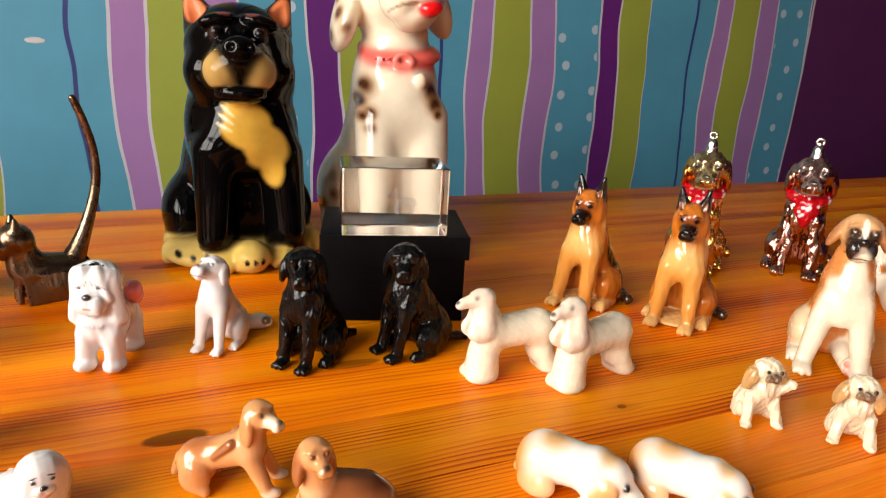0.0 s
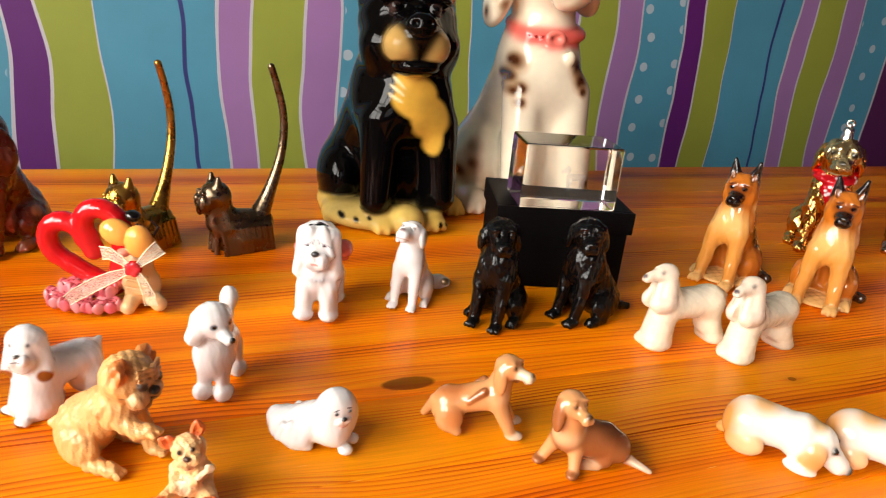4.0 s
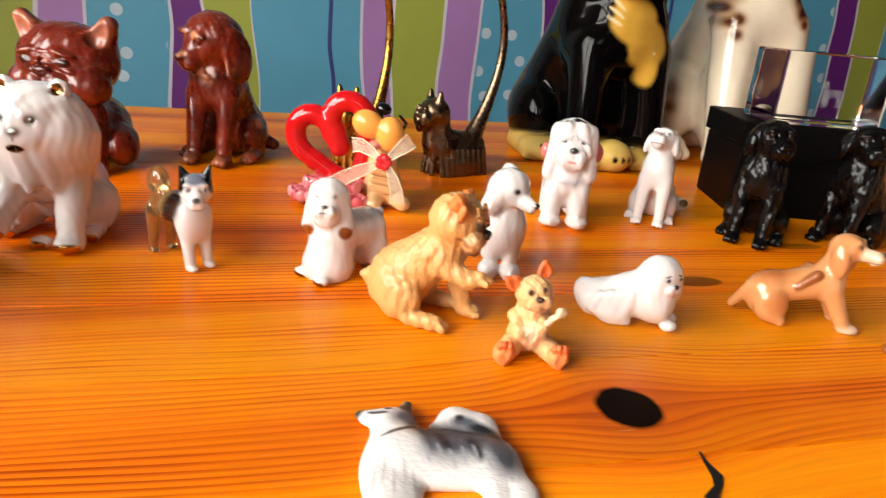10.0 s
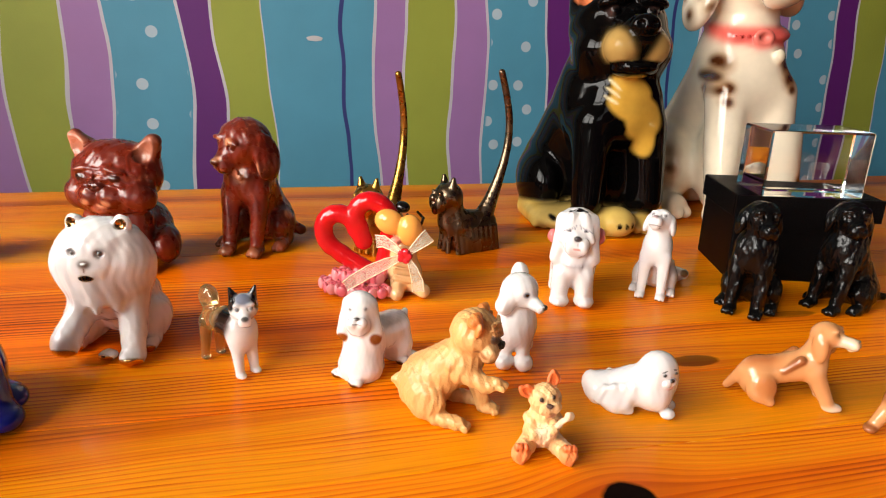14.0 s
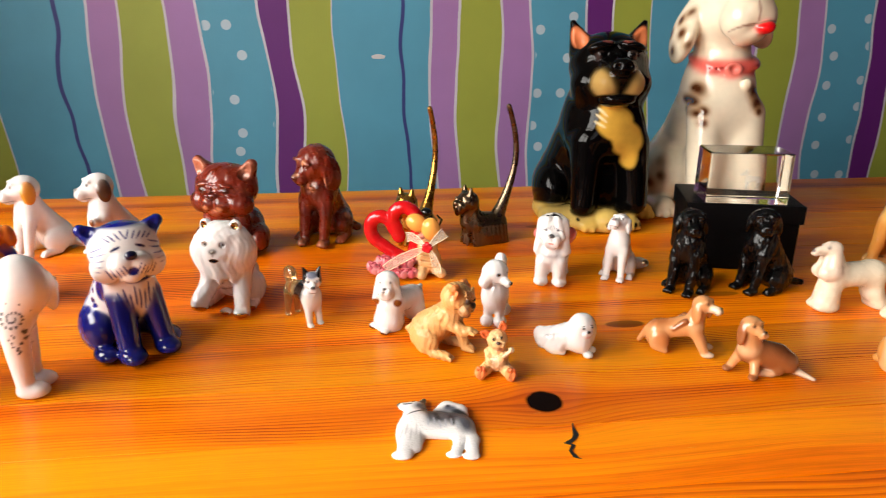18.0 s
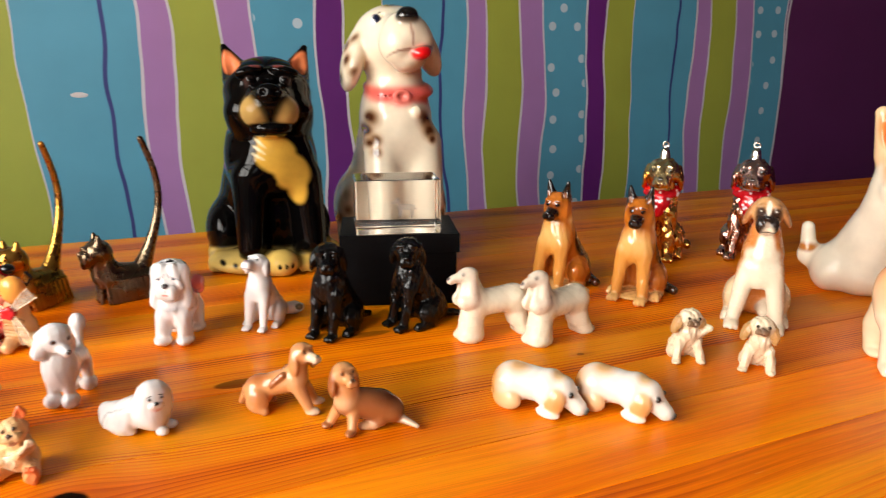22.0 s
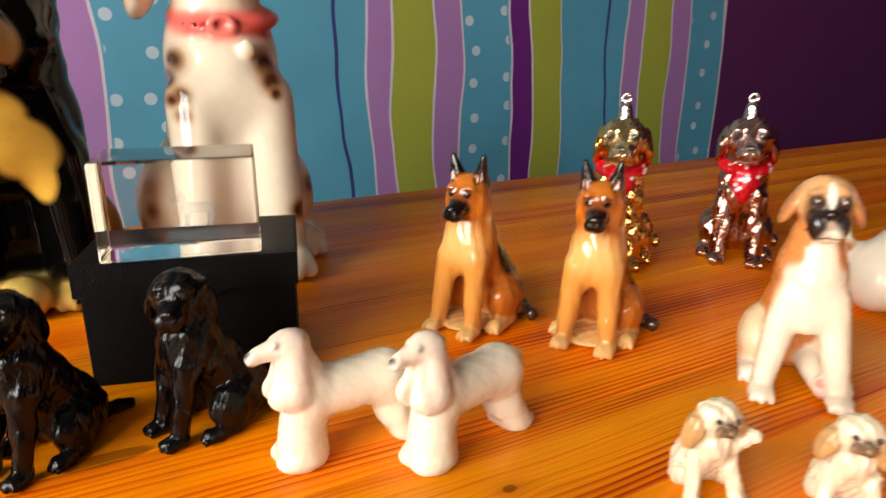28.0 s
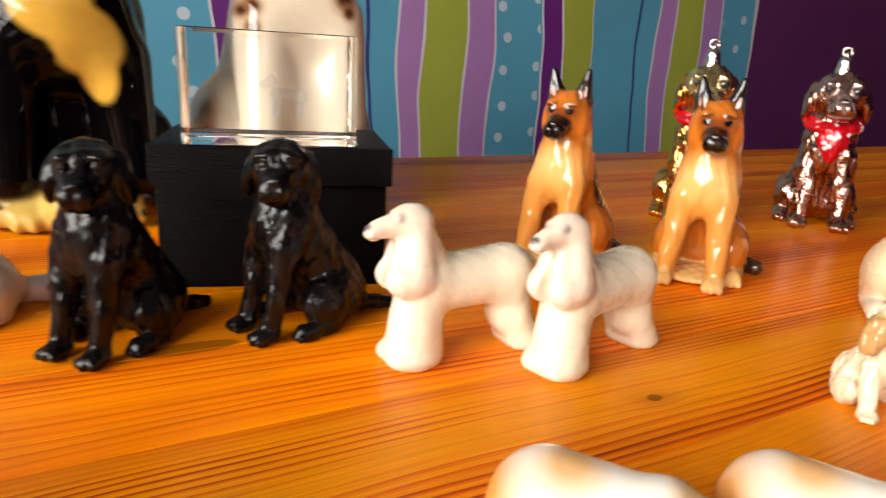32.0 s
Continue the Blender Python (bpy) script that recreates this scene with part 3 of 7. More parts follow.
def head(c, x, y, z, r, col, turn=(0, 0, 0), muz=0.9, mr=0.55, drop=0.1, mcol=None, nose=BLACK, eyes=BLACK, ears="drop", ecol=None, inner=None, k=0.35, eye=0.13):
    """A dog's head of skull radius r that looks along -y, turned about its own middle."""
    mcol, ecol = mcol or col, ecol or col
    c.at(x, y, z, *turn)
    c.ball((0, 0, 0), (r, r * 1.05, r * 0.95), col, k)
    tip = -(0.55 + muz) * r
    c.limb((0, -0.5 * r, -0.25 * r), (0, tip, -(0.3 + drop) * r), mr * r, mr * r * 0.8, mcol, k)
    mz = -(0.3 + drop) * r
    c.ball((0.3 * mr * r, tip - 0.12 * r, mz - 0.1 * r), (0.62 * mr * r, 0.7 * mr * r, 0.72 * mr * r), mcol, 0.1, (0, 0, 0), True)
    c.ball((0, tip + 0.1 * r, mz - 0.8 * mr * r), (0.5 * mr * r, 0.6 * mr * r, 0.36 * mr * r), mcol, 0.1)
    c.ball((0.45 * r, -0.72 * r, 0.5 * r), (0.28 * r, 0.22 * r, 0.13 * r), col, 0.2, (0, 14, 0), True)
    c.mark((0, tip, mz - 0.66 * mr * r), (1.2 * mr * r, 1.2 * mr * r, 0.05 * r), tuple(0.45 * v for v in mcol[:3]) + (0.0,), soft=0.8)
    c.ball((0, tip - mr * r * 0.62, mz + mr * r * 0.42), (0.24 * r, 0.18 * r, 0.17 * r), nose, 0.05)
    if eyes:
        c.ball((0.44 * r, -0.92 * r, 0.24 * r), (0.24 * r, 0.2 * r, 0.17 * r), col, 0.1, (0, -10, 0), True, True)
        c.ball((0.44 * r, -0.83 * r, 0.24 * r), eye * 1.15 * r, eyes, 0.03, both=True)
    if ears == "drop":
        c.ball((1.0 * r, 0.1 * r, -0.25 * r), (0.26 * r, 0.5 * r, 0.85 * r), ecol, 0.12, (0, -12, 0), True)
    elif ears == "up":
        c.limb((0.55 * r, 0.15 * r, 0.55 * r), (0.85 * r, 0.15 * r, 1.45 * r), 0.42 * r, 0.08 * r, ecol, 0.15, True)
        c.ball((0.74 * r, -0.3 * r, 1.0 * r), (0.2 * r, 0.22 * r, 0.5 * r), ecol, 0.05, (-8, 18, 0), True, True)
        if inner:
            c.mark((0.72 * r, -0.2 * r, 0.98 * r), (0.22 * r, 0.3 * r, 0.42 * r), inner, (0, 18, 0), True)
    elif ears == "small":
        c.ball((0.62 * r, 0.1 * r, 0.8 * r), (0.3 * r, 0.2 * r, 0.32 * r), ecol, 0.15, (0, 20, 0), True)
        if inner:
            c.mark((0.62 * r, -0.1 * r, 0.82 * r), (0.18 * r, 0.16 * r, 0.2 * r), inner, (0, 20, 0), True)
    elif ears == "long":
        c.ball((0.95 * r, 0.1 * r, -0.65 * r), (0.34 * r, 0.55 * r, 1.15 * r), ecol, 0.15, (0, -8, 0), True)
    return c


def sitting(c, col, chest=None, legs=None, paws=None, fat=1.0, slim=1.0, lean=0.0, thigh=None, spread=1.05, fill=None):
    """The trunk of a sitting dog, ten units high with its head, facing -y."""
    chest, legs = chest or col, legs or col
    paws, thigh = paws or legs, thigh or col
    c.at()
    c.ball((0, 1.9, 1.7), (2.0 * fat, 2.0, 1.75), col)
    c.limb((0, 1.6, 2.5), (0, -0.6 - lean, 5.7), 1.75 * fat, 1.45 * slim, col)
    c.ball((0, -1.2 - lean * 0.6, 4.9), (1.45 * slim, 1.1, 1.5), chest, 0.7)
    c.ball((1.6 * fat, 1.0, 1.6), (0.95, 1.7, 1.5), thigh, 0.4, (0, 0, 8), True)
    c.limb((1.95 * fat, 0.9, 0.45), (2.1 * fat, -0.9, 0.4), 0.5, 0.48, paws, 0.25, True)
    c.limb((0.95 * slim, -1.45, 4.5), (spread, -2.25, 0.65), 0.75, 0.46, legs, 0.4, True)
    c.ball((spread + 0.03, -2.6, 0.4), (0.56, 0.78, 0.4), paws, 0.2, (0, 0, 0), True)
    for i in (-1, 0, 1):
        c.ball((spread + 0.03 + 0.32 * i, -3.08 + 0.12 * abs(i), 0.3), (0.2, 0.36, 0.27), paws, 0.06, (0, 0, 12 * i), True)
        c.ball((2.1 * fat + 0.3 * i, -1.22 + 0.1 * abs(i), 0.28), (0.18, 0.34, 0.25), paws, 0.06, (0, 0, 12 * i), True)
    if fill:
        c.ball((0, -0.9, 2.2), (1.25, 1.2, 2.2), fill, 0.5)
    c.limb((0, -0.6 - lean, 5.7), (0, -0.75 - lean, 7.1), 1.4 * slim, 1.22 * slim, col, 0.6)
    return c


def standing(c, col, length=4.2, hips=4.6, thick=1.5, legs=None, paws=None, spread=0.9, leg=0.62):
    """Trunk and legs of a standing dog facing -y."""
    legs = legs or col
    paws = paws or legs
    f, b = -length / 2, length / 2
    c.at()
    c.limb((0, f, hips), (0, b, hips * 0.97), thick, thick * 0.9, col)
    for y in (f, b):
        c.limb((spread, y, hips - 0.3), (spread, y - 0.1, 0.7), leg * 1.35, leg * 0.8, legs, 0.4, True)
        c.ball((spread, y - 0.35, 0.4), (leg * 0.95, leg * 1.2, 0.42), paws, 0.2, (0, 0, 0), True)
    return c

# ---- back row: large figures ----
JET, YEL, SPECK = rgb(6, 5, 5), rgb(206, 160, 62), rgb(20, 16, 12)
c = sitting(Clay(1.6, 0.7), JET, paws=rgb(206, 170, 84), fat=1.34, slim=1.38, fill=JET)
c.ball((-1.2, -1.5, 0.5), (2.1, 1.6, 0.6), rgb(196, 166, 92), 0.3, (0, 0, -14))
c.ball((-0.2, -2.9, 0.6), (0.75, 0.9, 0.65), rgb(206, 174, 92), 0.2)
c.mark((-1.9, -0.2, 2.1), (2.4, 2.4, 1.15), JET, soft=0.3)
c.mark((-0.9, -1.6, 1.9), (0.75, 1.4, 0.9), JET, soft=0.3)
# forelegs press forward, with a fold above each elbow
c.limb((-1.25, -2.0, 4.6), (-1.5, -2.5, 1.4), 0.85, 0.62, JET, 0.3)
c.limb((1.25, -2.0, 4.4), (1.45, -2.45, 1.4), 0.85, 0.62, JET, 0.3)
c.ball((0.1, -2.3, 5.3), (1.5, 0.75, 1.5), JET, 0.6)
# flame-shaped chest patch
c.mark((-0.5, -2.5, 6.6), (0.42, 1.5, 0.75), YEL, (0, 14, 0), soft=0.4)
c.mark((-0.15, -2.6, 5.9), (0.85, 1.6, 0.6), YEL, (0, 12, 0), soft=0.3)
c.mark((0.05, -2.6, 5.3), (1.2, 1.6, 0.6), YEL, (0, 14, 0), soft=0.3)
c.mark((0.5, -2.6, 4.75), (0.85, 1.5, 0.75), YEL, (0, 4, 0), soft=0.3)
c.mark((0.72, -2.7, 4.1), (0.42, 1.5, 0.8), YEL, (0, -8, 0), soft=0.4)
c.mark((-1.1, -2.6, 4.55), (0.9, 1.6, 0.4), JET, (0, 10, 0), soft=0.3)
# three thin pale strokes at the left edge of the patch
for i in range(3):
    c.mark((-0.85 - 0.06 * i, -2.5, 6.2 - 0.3 * i), (0.3, 1.2, 0.06), rgb(224, 206, 160), (0, 46 - 8 * i, 0), soft=1.2)
for i in range(7):
    c.mark((-3.3 + 0.5 * i, -2.1 - 0.2 * i + 0.02 * i * i, 0.62 + 0.1 * (i % 2)), (0.13, 0.5, 0.13), SPECK, soft=0.5)
for i in range(3):
    c.mark((1.2 + 0.32 * i, -3.4, 0.42), (0.12, 0.4, 0.14), SPECK, soft=0.4)
    c.mark((-0.5 + 0.3 * i, -3.7, 0.6), (0.09, 0.4, 0.12), SPECK, soft=0.4)
c.ball((0, -1.5, 7.0), (1.9, 1.3, 0.9), JET, 0.5)
# broad head held a little up: flat skull, square muzzle with tan flews
c.at(-0.05, -1.1, 8.15, -8, 0, -10)
c.ball((0, 0, 0.15), (2.0, 1.8, 1.7), JET, 0.4)
c.ball((0.95, -0.75, -0.75), (1.05, 1.1, 0.98), JET, 0.4, both=True)
c.limb((0, -1.1, -0.3), (0, -2.25, -0.5), 1.05, 0.9, JET, 0.35)
FLEW = rgb(172, 138, 78)
c.ball((0.6, -2.2, -0.85), (0.66, 0.78, 0.7), FLEW, 0.2, (0, 14, 0), True)
c.ball((0, -2.05, -1.6), (0.92, 0.8, 0.38), JET, 0.12)
c.ball((0, -2.95, -0.12), (0.58, 0.4, 0.42), JET, 0.06)
c.ball((0.27, -3.3, -0.1), (0.14, 0.2, 0.13), JET, 0.04, both=True, sub=True)
c.mark((0, -2.9, -0.9), (0.1, 0.8, 0.5), JET, soft=0.6)
c.mark((0, -2.0, 0.3), (0.85, 1.6, 0.62), JET, soft=0.3)
c.mark((0, -2.2, -1.62), (1.5, 1.4, 0.3), JET, soft=0.3)
c.ball((0.75, -1.62, 0.95), (0.68, 0.42, 0.26), JET, 0.2, (0, 12, 0), True)
c.ball((0.75, -1.9, 0.55), (0.4, 0.3, 0.24), JET, 0.08, both=True, sub=True)
c.ball((0.75, -1.62, 0.55), 0.24, rgb(64, 48, 44), 0.03, both=True)
c.mark((0.75, -1.85, 0.55), (0.12, 0.25, 0.13), BLACK, both=True, soft=0.4)
c.mark((0.55, -1.72, 1.2), (0.3, 0.4, 0.12), rgb(120, 62, 56), (0, -12, 0), True, 0.6)
c.limb((1.3, 0.25, 1.05), (1.82, 0.3, 2.3), 0.74, 0.16, JET, 0.2, True)
c.ball((1.58, -0.42, 1.5), (0.36, 0.4, 0.72), JET, 0.1, (-6, 24, 0), True, True)
c.mark((1.56, -0.2, 1.5), (0.4, 0.5, 0.72), rgb(206, 116, 72), (0, 24, 0), True, 0.4)
figurine("dog_figurine", c, BLACK_GLAZE, 0.147, 0.512, 3, "large glossy black mastiff figure with a yellow chest", 130)

c = sitting(Clay(2.06, 0.7), CREAM, chest=CREAM, fat=0.92, slim=0.88, lean=-0.35, fill=CREAM)
SPOT = rgb(84, 42, 18)
c.at()
for x, y, z, r in ((-1.3, -1.4, 5.55, 0.24), (-1.45, -0.9, 5.05, 0.2), (-1.2, -1.6, 4.7, 0.17), (-1.4, -1.1, 4.6, 0.16), (-1.2, -1.6, 4.25, 0.15), (0.86, -1.9, 5.42, 0.27), (0.94, -1.85, 5.0, 0.22), (1.02, -1.8, 4.7, 0.13), (-2.3, -0.6, 2.5, 0.36), (-2.15, -0.9, 1.75, 0.26), (-2.5, 0.3, 1.3, 0.22), (-1.85, -0.5, 3.2, 0.2), (-2.2, 0.4, 3.3, 0.16), (-1.9, 0.9, 4.4, 0.22), (2.1, -0.9, 2.6, 0.24), (2.3, -0.4, 2.0, 0.26), (1.35, -2.1, 1.75, 0.2), (2.2, -1.1, 1.0, 0.17), (-1.15, -2.4, 0.9, 0.17), (0.6, 2.6, 5.0, 0.3), (-0.8, 2.4, 5.6, 0.25)):
    c.mark((x, y - 0.25, z), (r * 1.3, 0.8, r * 1.4), rgb(190, 142, 94), soft=1.3)
    c.mark((x, y - 0.25, z), (r * 1.0, 0.8, r * 1.05), SPOT, soft=0.9)
# full chest with a shallow groove at either side
c.ball((0.05, -1.55, 4.75), (0.95, 0.62, 1.25), CREAM, 0.35)
c.ball((0.15, -0.3, 6.6), (1.42, 1.5, 0.4), rgb(236, 100, 90), 0.04, (12, 0, 0))
c.ball((-0.1, -1.82, 6.33), (0.4, 0.1, 0.3), rgb(242, 130, 116), 0.04)
c.ball((-0.1, -1.92, 6.33), (0.22, 0.14, 0.15), rgb(226, 90, 80), 0.03, (0, 0, 0), False, True)
for i in range(4):
    c.ball((-0.95 + 0.2 * i, -1.55 - 0.06 * i, 6.36), 0.07, rgb(196, 66, 62), 0.02)
c.ball((0.4, -2.05, 5.75), (0.22, 0.1, 0.26), rgb(240, 228, 200), 0.04)
# head thrown up and a little aside: long square muzzle, hanging ears, tongue out
c.at(-0.15, -0.3, 8.25, -20, -8, 3)
c.ball((0, 0, 0.15), (1.5, 1.6, 1.35), CREAM, 0.4)
c.limb((0, -0.8, -0.2), (0, -1.95, -0.42), 1.05, 0.88, CREAM, 0.4)
c.ball((0.42, -1.9, -0.72), (0.6, 0.75, 0.72), CREAM, 0.15, (0, 8, 0), True)
c.ball((0, -1.7, -1.32), (0.62, 0.7, 0.34), CREAM, 0.12)
c.mark((0, -2.2, -1.12), (0.95, 0.7, 0.05), rgb(150, 112, 92), soft=0.9)
c.mark((0, -2.7, -0.72), (0.05, 0.5, 0.45), rgb(170, 132, 112), soft=0.9)
c.ball((0, -2.68, 0.02), (0.42, 0.34, 0.34), BLACK, 0.05)
c.ball((0.28, -2.3, -1.2), (0.42, 0.5, 0.28), rgb(232, 12, 20), 0.03, (30, 0, 0))
c.ball((0.72, -1.3, 0.62), (0.36, 0.24, 0.26), CREAM, 0.08, (0, -8, 0), True, True)
c.ball((0.72, -1.2, 0.58), 0.24, rgb(224, 222, 222), 0.03, both=True)
c.mark((0.72, -1.45, 0.58), (0.17, 0.25, 0.19), rgb(26, 30, 56), both=True, soft=0.4)
c.mark((0.72, -1.42, 0.82), (0.32, 0.25, 0.06), BLACK, (0, 10, 0), True, 0.5)
c.mark((0.72, -1.4, 1.15), (0.34, 0.3, 0.06), rgb(120, 90, 70), (0, 12, 0), True, 0.8)
c.ball((-1.6, 0.15, -0.35), (0.45, 1.0, 1.25), CREAM, 0.15, (0, 24, 0))
c.ball((1.5, 0.2, -0.35), (0.4, 0.85, 1.1), CREAM, 0.15, (0, -12, 0))
for x, y, z in ((-2.0, -0.5, -0.5), (-2.1, 0.1, -1.0), (-2.0, 0.4, -0.2), (-1.85, -0.3, 0.1), (-1.95, -0.75, -1.1), (-1.7, -0.7, 0.3), (0.1, -1.1, 1.25), (1.85, -0.3, -0.5)):
    c.mark((x, y, z), (0.36, 0.28, 0.28), rgb(176, 140, 104), soft=1.3)
    c.mark((x, y, z), (0.3, 0.17, 0.17), SPOT, soft=1.1)
figurine("dog_figurine", c, PORCELAIN, 0.254, 0.520, -4, "tall cream dalmatian figure with a coral collar", 130)

# black gift box with its crystal block
box = tagged(new("gift_box"), "black leatherette gift box with a flap lid", "gift box")
BOXM = pose(0.2142, 0.3935, 0, 0, 0, -16.5)
box.matrix_basis = BOXM
bw, bd, bh = 0.0775, 0.056, 0.0485
part("body", box_bm(-bw / 2 + 0.0015, bw / 2 - 0.0015, -bd / 2 + 0.0015, bd / 2 - 0.0015, 0, bh - 0.013, 0.0008), CARD, box)
bm = bmesh.new()
loop = [(-bw / 2, bh - 0.0125), (-bw / 2, bh), (bw / 2, bh), (bw / 2, bh - 0.0125), (bw * 0.18, bh - 0.0125), (-bw * 0.05, bh - 0.020), (-bw * 0.3, bh - 0.0165)]
vs = [bm.verts.new((x, -bd / 2 - 0.001, z)) for x, z in loop]
bm.faces.new(vs)
ext = bmesh.ops.extrude_face_region(bm, geom=bm.faces[:])
bmesh.ops.translate(bm, vec=(0, 0.0022, 0), verts=[v for v in ext["geom"] if isinstance(v, bmesh.types.BMVert)])
bmesh.ops.recalc_face_normals(bm, faces=bm.faces[:])
part("front_flap", bm, CARD, box)
part("lid", box_bm(-bw / 2, bw / 2, -bd / 2 + 0.0014, bd / 2 + 0.001, bh - 0.0125, bh, 0.0009), CARD, box)

glass = Nodes("clear_crystal")
glass.set(Base_Color=(0.97, 0.98, 0.98, 1), Roughness=0.01, IOR=1.5, Transmission_Weight=1.0)
GLASS = glass.mat
block = tagged(part("crystal_block", box_bm(-0.0272, 0.0272, -0.0165, 0.0165, 0, 0.0352, 0.0011, 2), GLASS), "clear crystal block with a dog etched inside", "paperweight")
block.matrix_basis = pose(0.2088, 0.381, bh + 0.0003, 0, 0, -13)
etch = Nodes("etched_points")
etch.set(Base_Color=rgb(225, 228, 230), Roughness=0.9, Alpha=0.14)
c = standing(Clay(0.16, 0.4), WHITE, 5.0, 4.6, 1.3)
head(c, 0, -3.6, 7.0, 1.2, WHITE, (0, 0, 0), ears="up")
c.at()
c.limb((0, 2.2, 4.8), (0, 4.2, 3.4), 0.4, 0.2, WHITE)
eo = new("etching", c.mesh("etching", 60))
eo.data.materials.append(etch.mat)
eo.parent = block
eo.matrix_basis = pose(0.006, 0.0, 0.0085, 0, 0, -80)
tagged(eo, "frosted laser etching of a dog")


# ring holders with long tails
def ring_holder(x, y, rz, col, label, tail):
    c = Clay(1.0, 0.35)
    c.limb((0, -0.95, 1.75), (0, 1.25, 1.5), 0.85, 0.8, col)
    c.ball((0, 0.15, 0.7), (1.02, 1.75, 1.0), col, 0.3)
    for i in range(9):
        yy = -1.3 + 0.36 * i
        c.limb((0.82, yy, 1.5), (1.02, yy + 0.1, 0.0), 0.1, 0.14, col, 0.3, True)
    for i in (-1, 0, 1):
        c.limb((0.45 * i, -1.45, 1.6), (0.5 * i, -1.6, 0.0), 0.14, 0.16, col, 0.12)
    c.limb((0, -1.1, 1.9), (0, -1.3, 3.2), 0.85, 0.76, col)
    c.at(0, -1.4, 3.45)
    c.ball((0, 0, 0), (0.88, 0.86, 0.84), col, 0.2)
    c.ball((0.34, -0.72, -0.4), (0.36, 0.36, 0.6), col, 0.1, (8, 8, 0), True)
    c.ball((0, -0.9, -0.72), (0.26, 0.2, 0.34), rgb(92, 48, 20, 1.0), 0.06)
    c.ball((0, -1.02, -0.02), 0.2, col, 0.05)
    c.ball((0.4, -0.8, 0.28), 0.13, col, 0.04, (0, 0, 0), True)
    c.limb((0.46, 0.0, 0.6), (0.54, 0.0, 1.12), 0.3, 0.12, col, 0.1, True)
    holder = tagged(new("ring_holder"), label, "ring holder", "metal dog ring holders")
    holder.matrix_basis = pose(x, y, 0, 0, 0, rz)
    t = Clay(1.0, 0.35)
    pts, radii = [], []
    for i in range(25):
        u = i / 24
        pts.append((0, 1.0 + 2.05 * math.sin(min(u * 1.9, 1.57)) - 1.05 * max(u - 0.45, 0) ** 2 * 3.2, 1.6 + (tail - 1.6) * u ** 1.12))
        radii.append(0.2 + 0.46 * (1 - u) ** 5 + 0.08 * (1 - u))
    t.tube(pts, radii, col, 0.02)
    for name, clay, n in (("body", c, 90), ("tail", t, 170)):
        piece = new(name, clay.mesh(name, n))
        piece.data.materials.append(CAST_METAL)
        piece.parent = holder
    return holder


ring_holder(-0.014, 0.458, -38, rgb(188, 140, 62, 1.0), "polished brass terrier ring holder with a tall tail", 10.3)
ring_holder(0.0385, 0.452, -72, rgb(118, 100, 80, 1.0), "dark bronze terrier ring holder with a tall tail", 10.6)

# worn brown clay dogs
BR, BRD, RUB = rgb(112, 32, 13), rgb(80, 22, 9), rgb(206, 136, 98)
c = sitting(Clay(0.8, 0.5), BR, paws=rgb(132, 60, 30), fat=1.05, slim=1.1)
c.at(0, -0.9, 7.95, 10, 8, -30)
c.ball((0, 0, 0.1), (1.95, 1.85, 1.75), BR, 0.35)
c.limb((0, -1.0, -0.45), (0, -1.9, -0.85), 1.05, 0.78, BR, 0.35)
c.ball((0.4, -2.0, -1.05), (0.5, 0.55, 0.5), BR, 0.12, (0, 0, 0), True)
c.ball((0, -2.62, -0.6), (0.4, 0.26, 0.28), rgb(84, 30, 16), 0.05)
c.ball((0.78, -1.65, 0.35), (0.38, 0.28, 0.26), BR, 0.1, (0, -10, 0), True, True)
c.ball((0.78, -1.5, 0.35), 0.24, rgb(70, 22, 10), 0.04, (0, 0, 0), True)
c.ball((0.8, -1.55, 0.75), (0.55, 0.3, 0.2), BR, 0.15, (0, 12, 0), True)
c.ball((1.95, 0.3, -0.6), (0.5, 1.05, 1.75), BR, 0.15, (0, -12, 0), True)
c.ball((2.25, -0.2, -1.1), (0.18, 0.6, 0.9), BRD, 0.1, (0, -12, 0), True)
c.mark((0.55, -1.85, 0.75), (0.42, 0.4, 0.3), RUB, soft=0.6)
c.mark((-0.5, -1.7, 0.7), (0.22, 0.3, 0.18), RUB, soft=0.5)
c.mark((0.2, -2.6, -0.35), (0.3, 0.4, 0.14), RUB, soft=0.8)
c.mark((2.3, -0.85, -0.9), (0.18, 0.16, 1.1), RUB, (0, -10, 0), soft=0.8)
c.at()
c.ball((0, -0.75, 6.15), (1.72, 1.78, 0.26), BRD, 0.05, (14, 0, 0))
c.ball((0.1, -2.45, 5.75), (0.26, 0.14, 0.26), rgb(186, 118, 84), 0.05)
c.ball((-0.2, -2.4, 6.1), (0.3, 0.1, 0.3), rgb(170, 92, 60), 0.05)
c.mark((1.05, -3.1, 0.5), (0.6, 0.5, 0.24), rgb(176, 104, 70), both=True, soft=0.9)
c.mark((2.4, 0.6, 2.6), (0.3, 0.5, 0.5), RUB, soft=0.6)
c.limb((0.6, 3.0, 1.0), (2.6, 2.4, 0.8), 0.6, 0.4, BR)
figurine("dog_figurine", c, CLAY_BROWN, -0.088, 0.473, -22, "worn reddish-brown clay puppy with drooping ears", 100, ripple=0.04, waves=3.0)

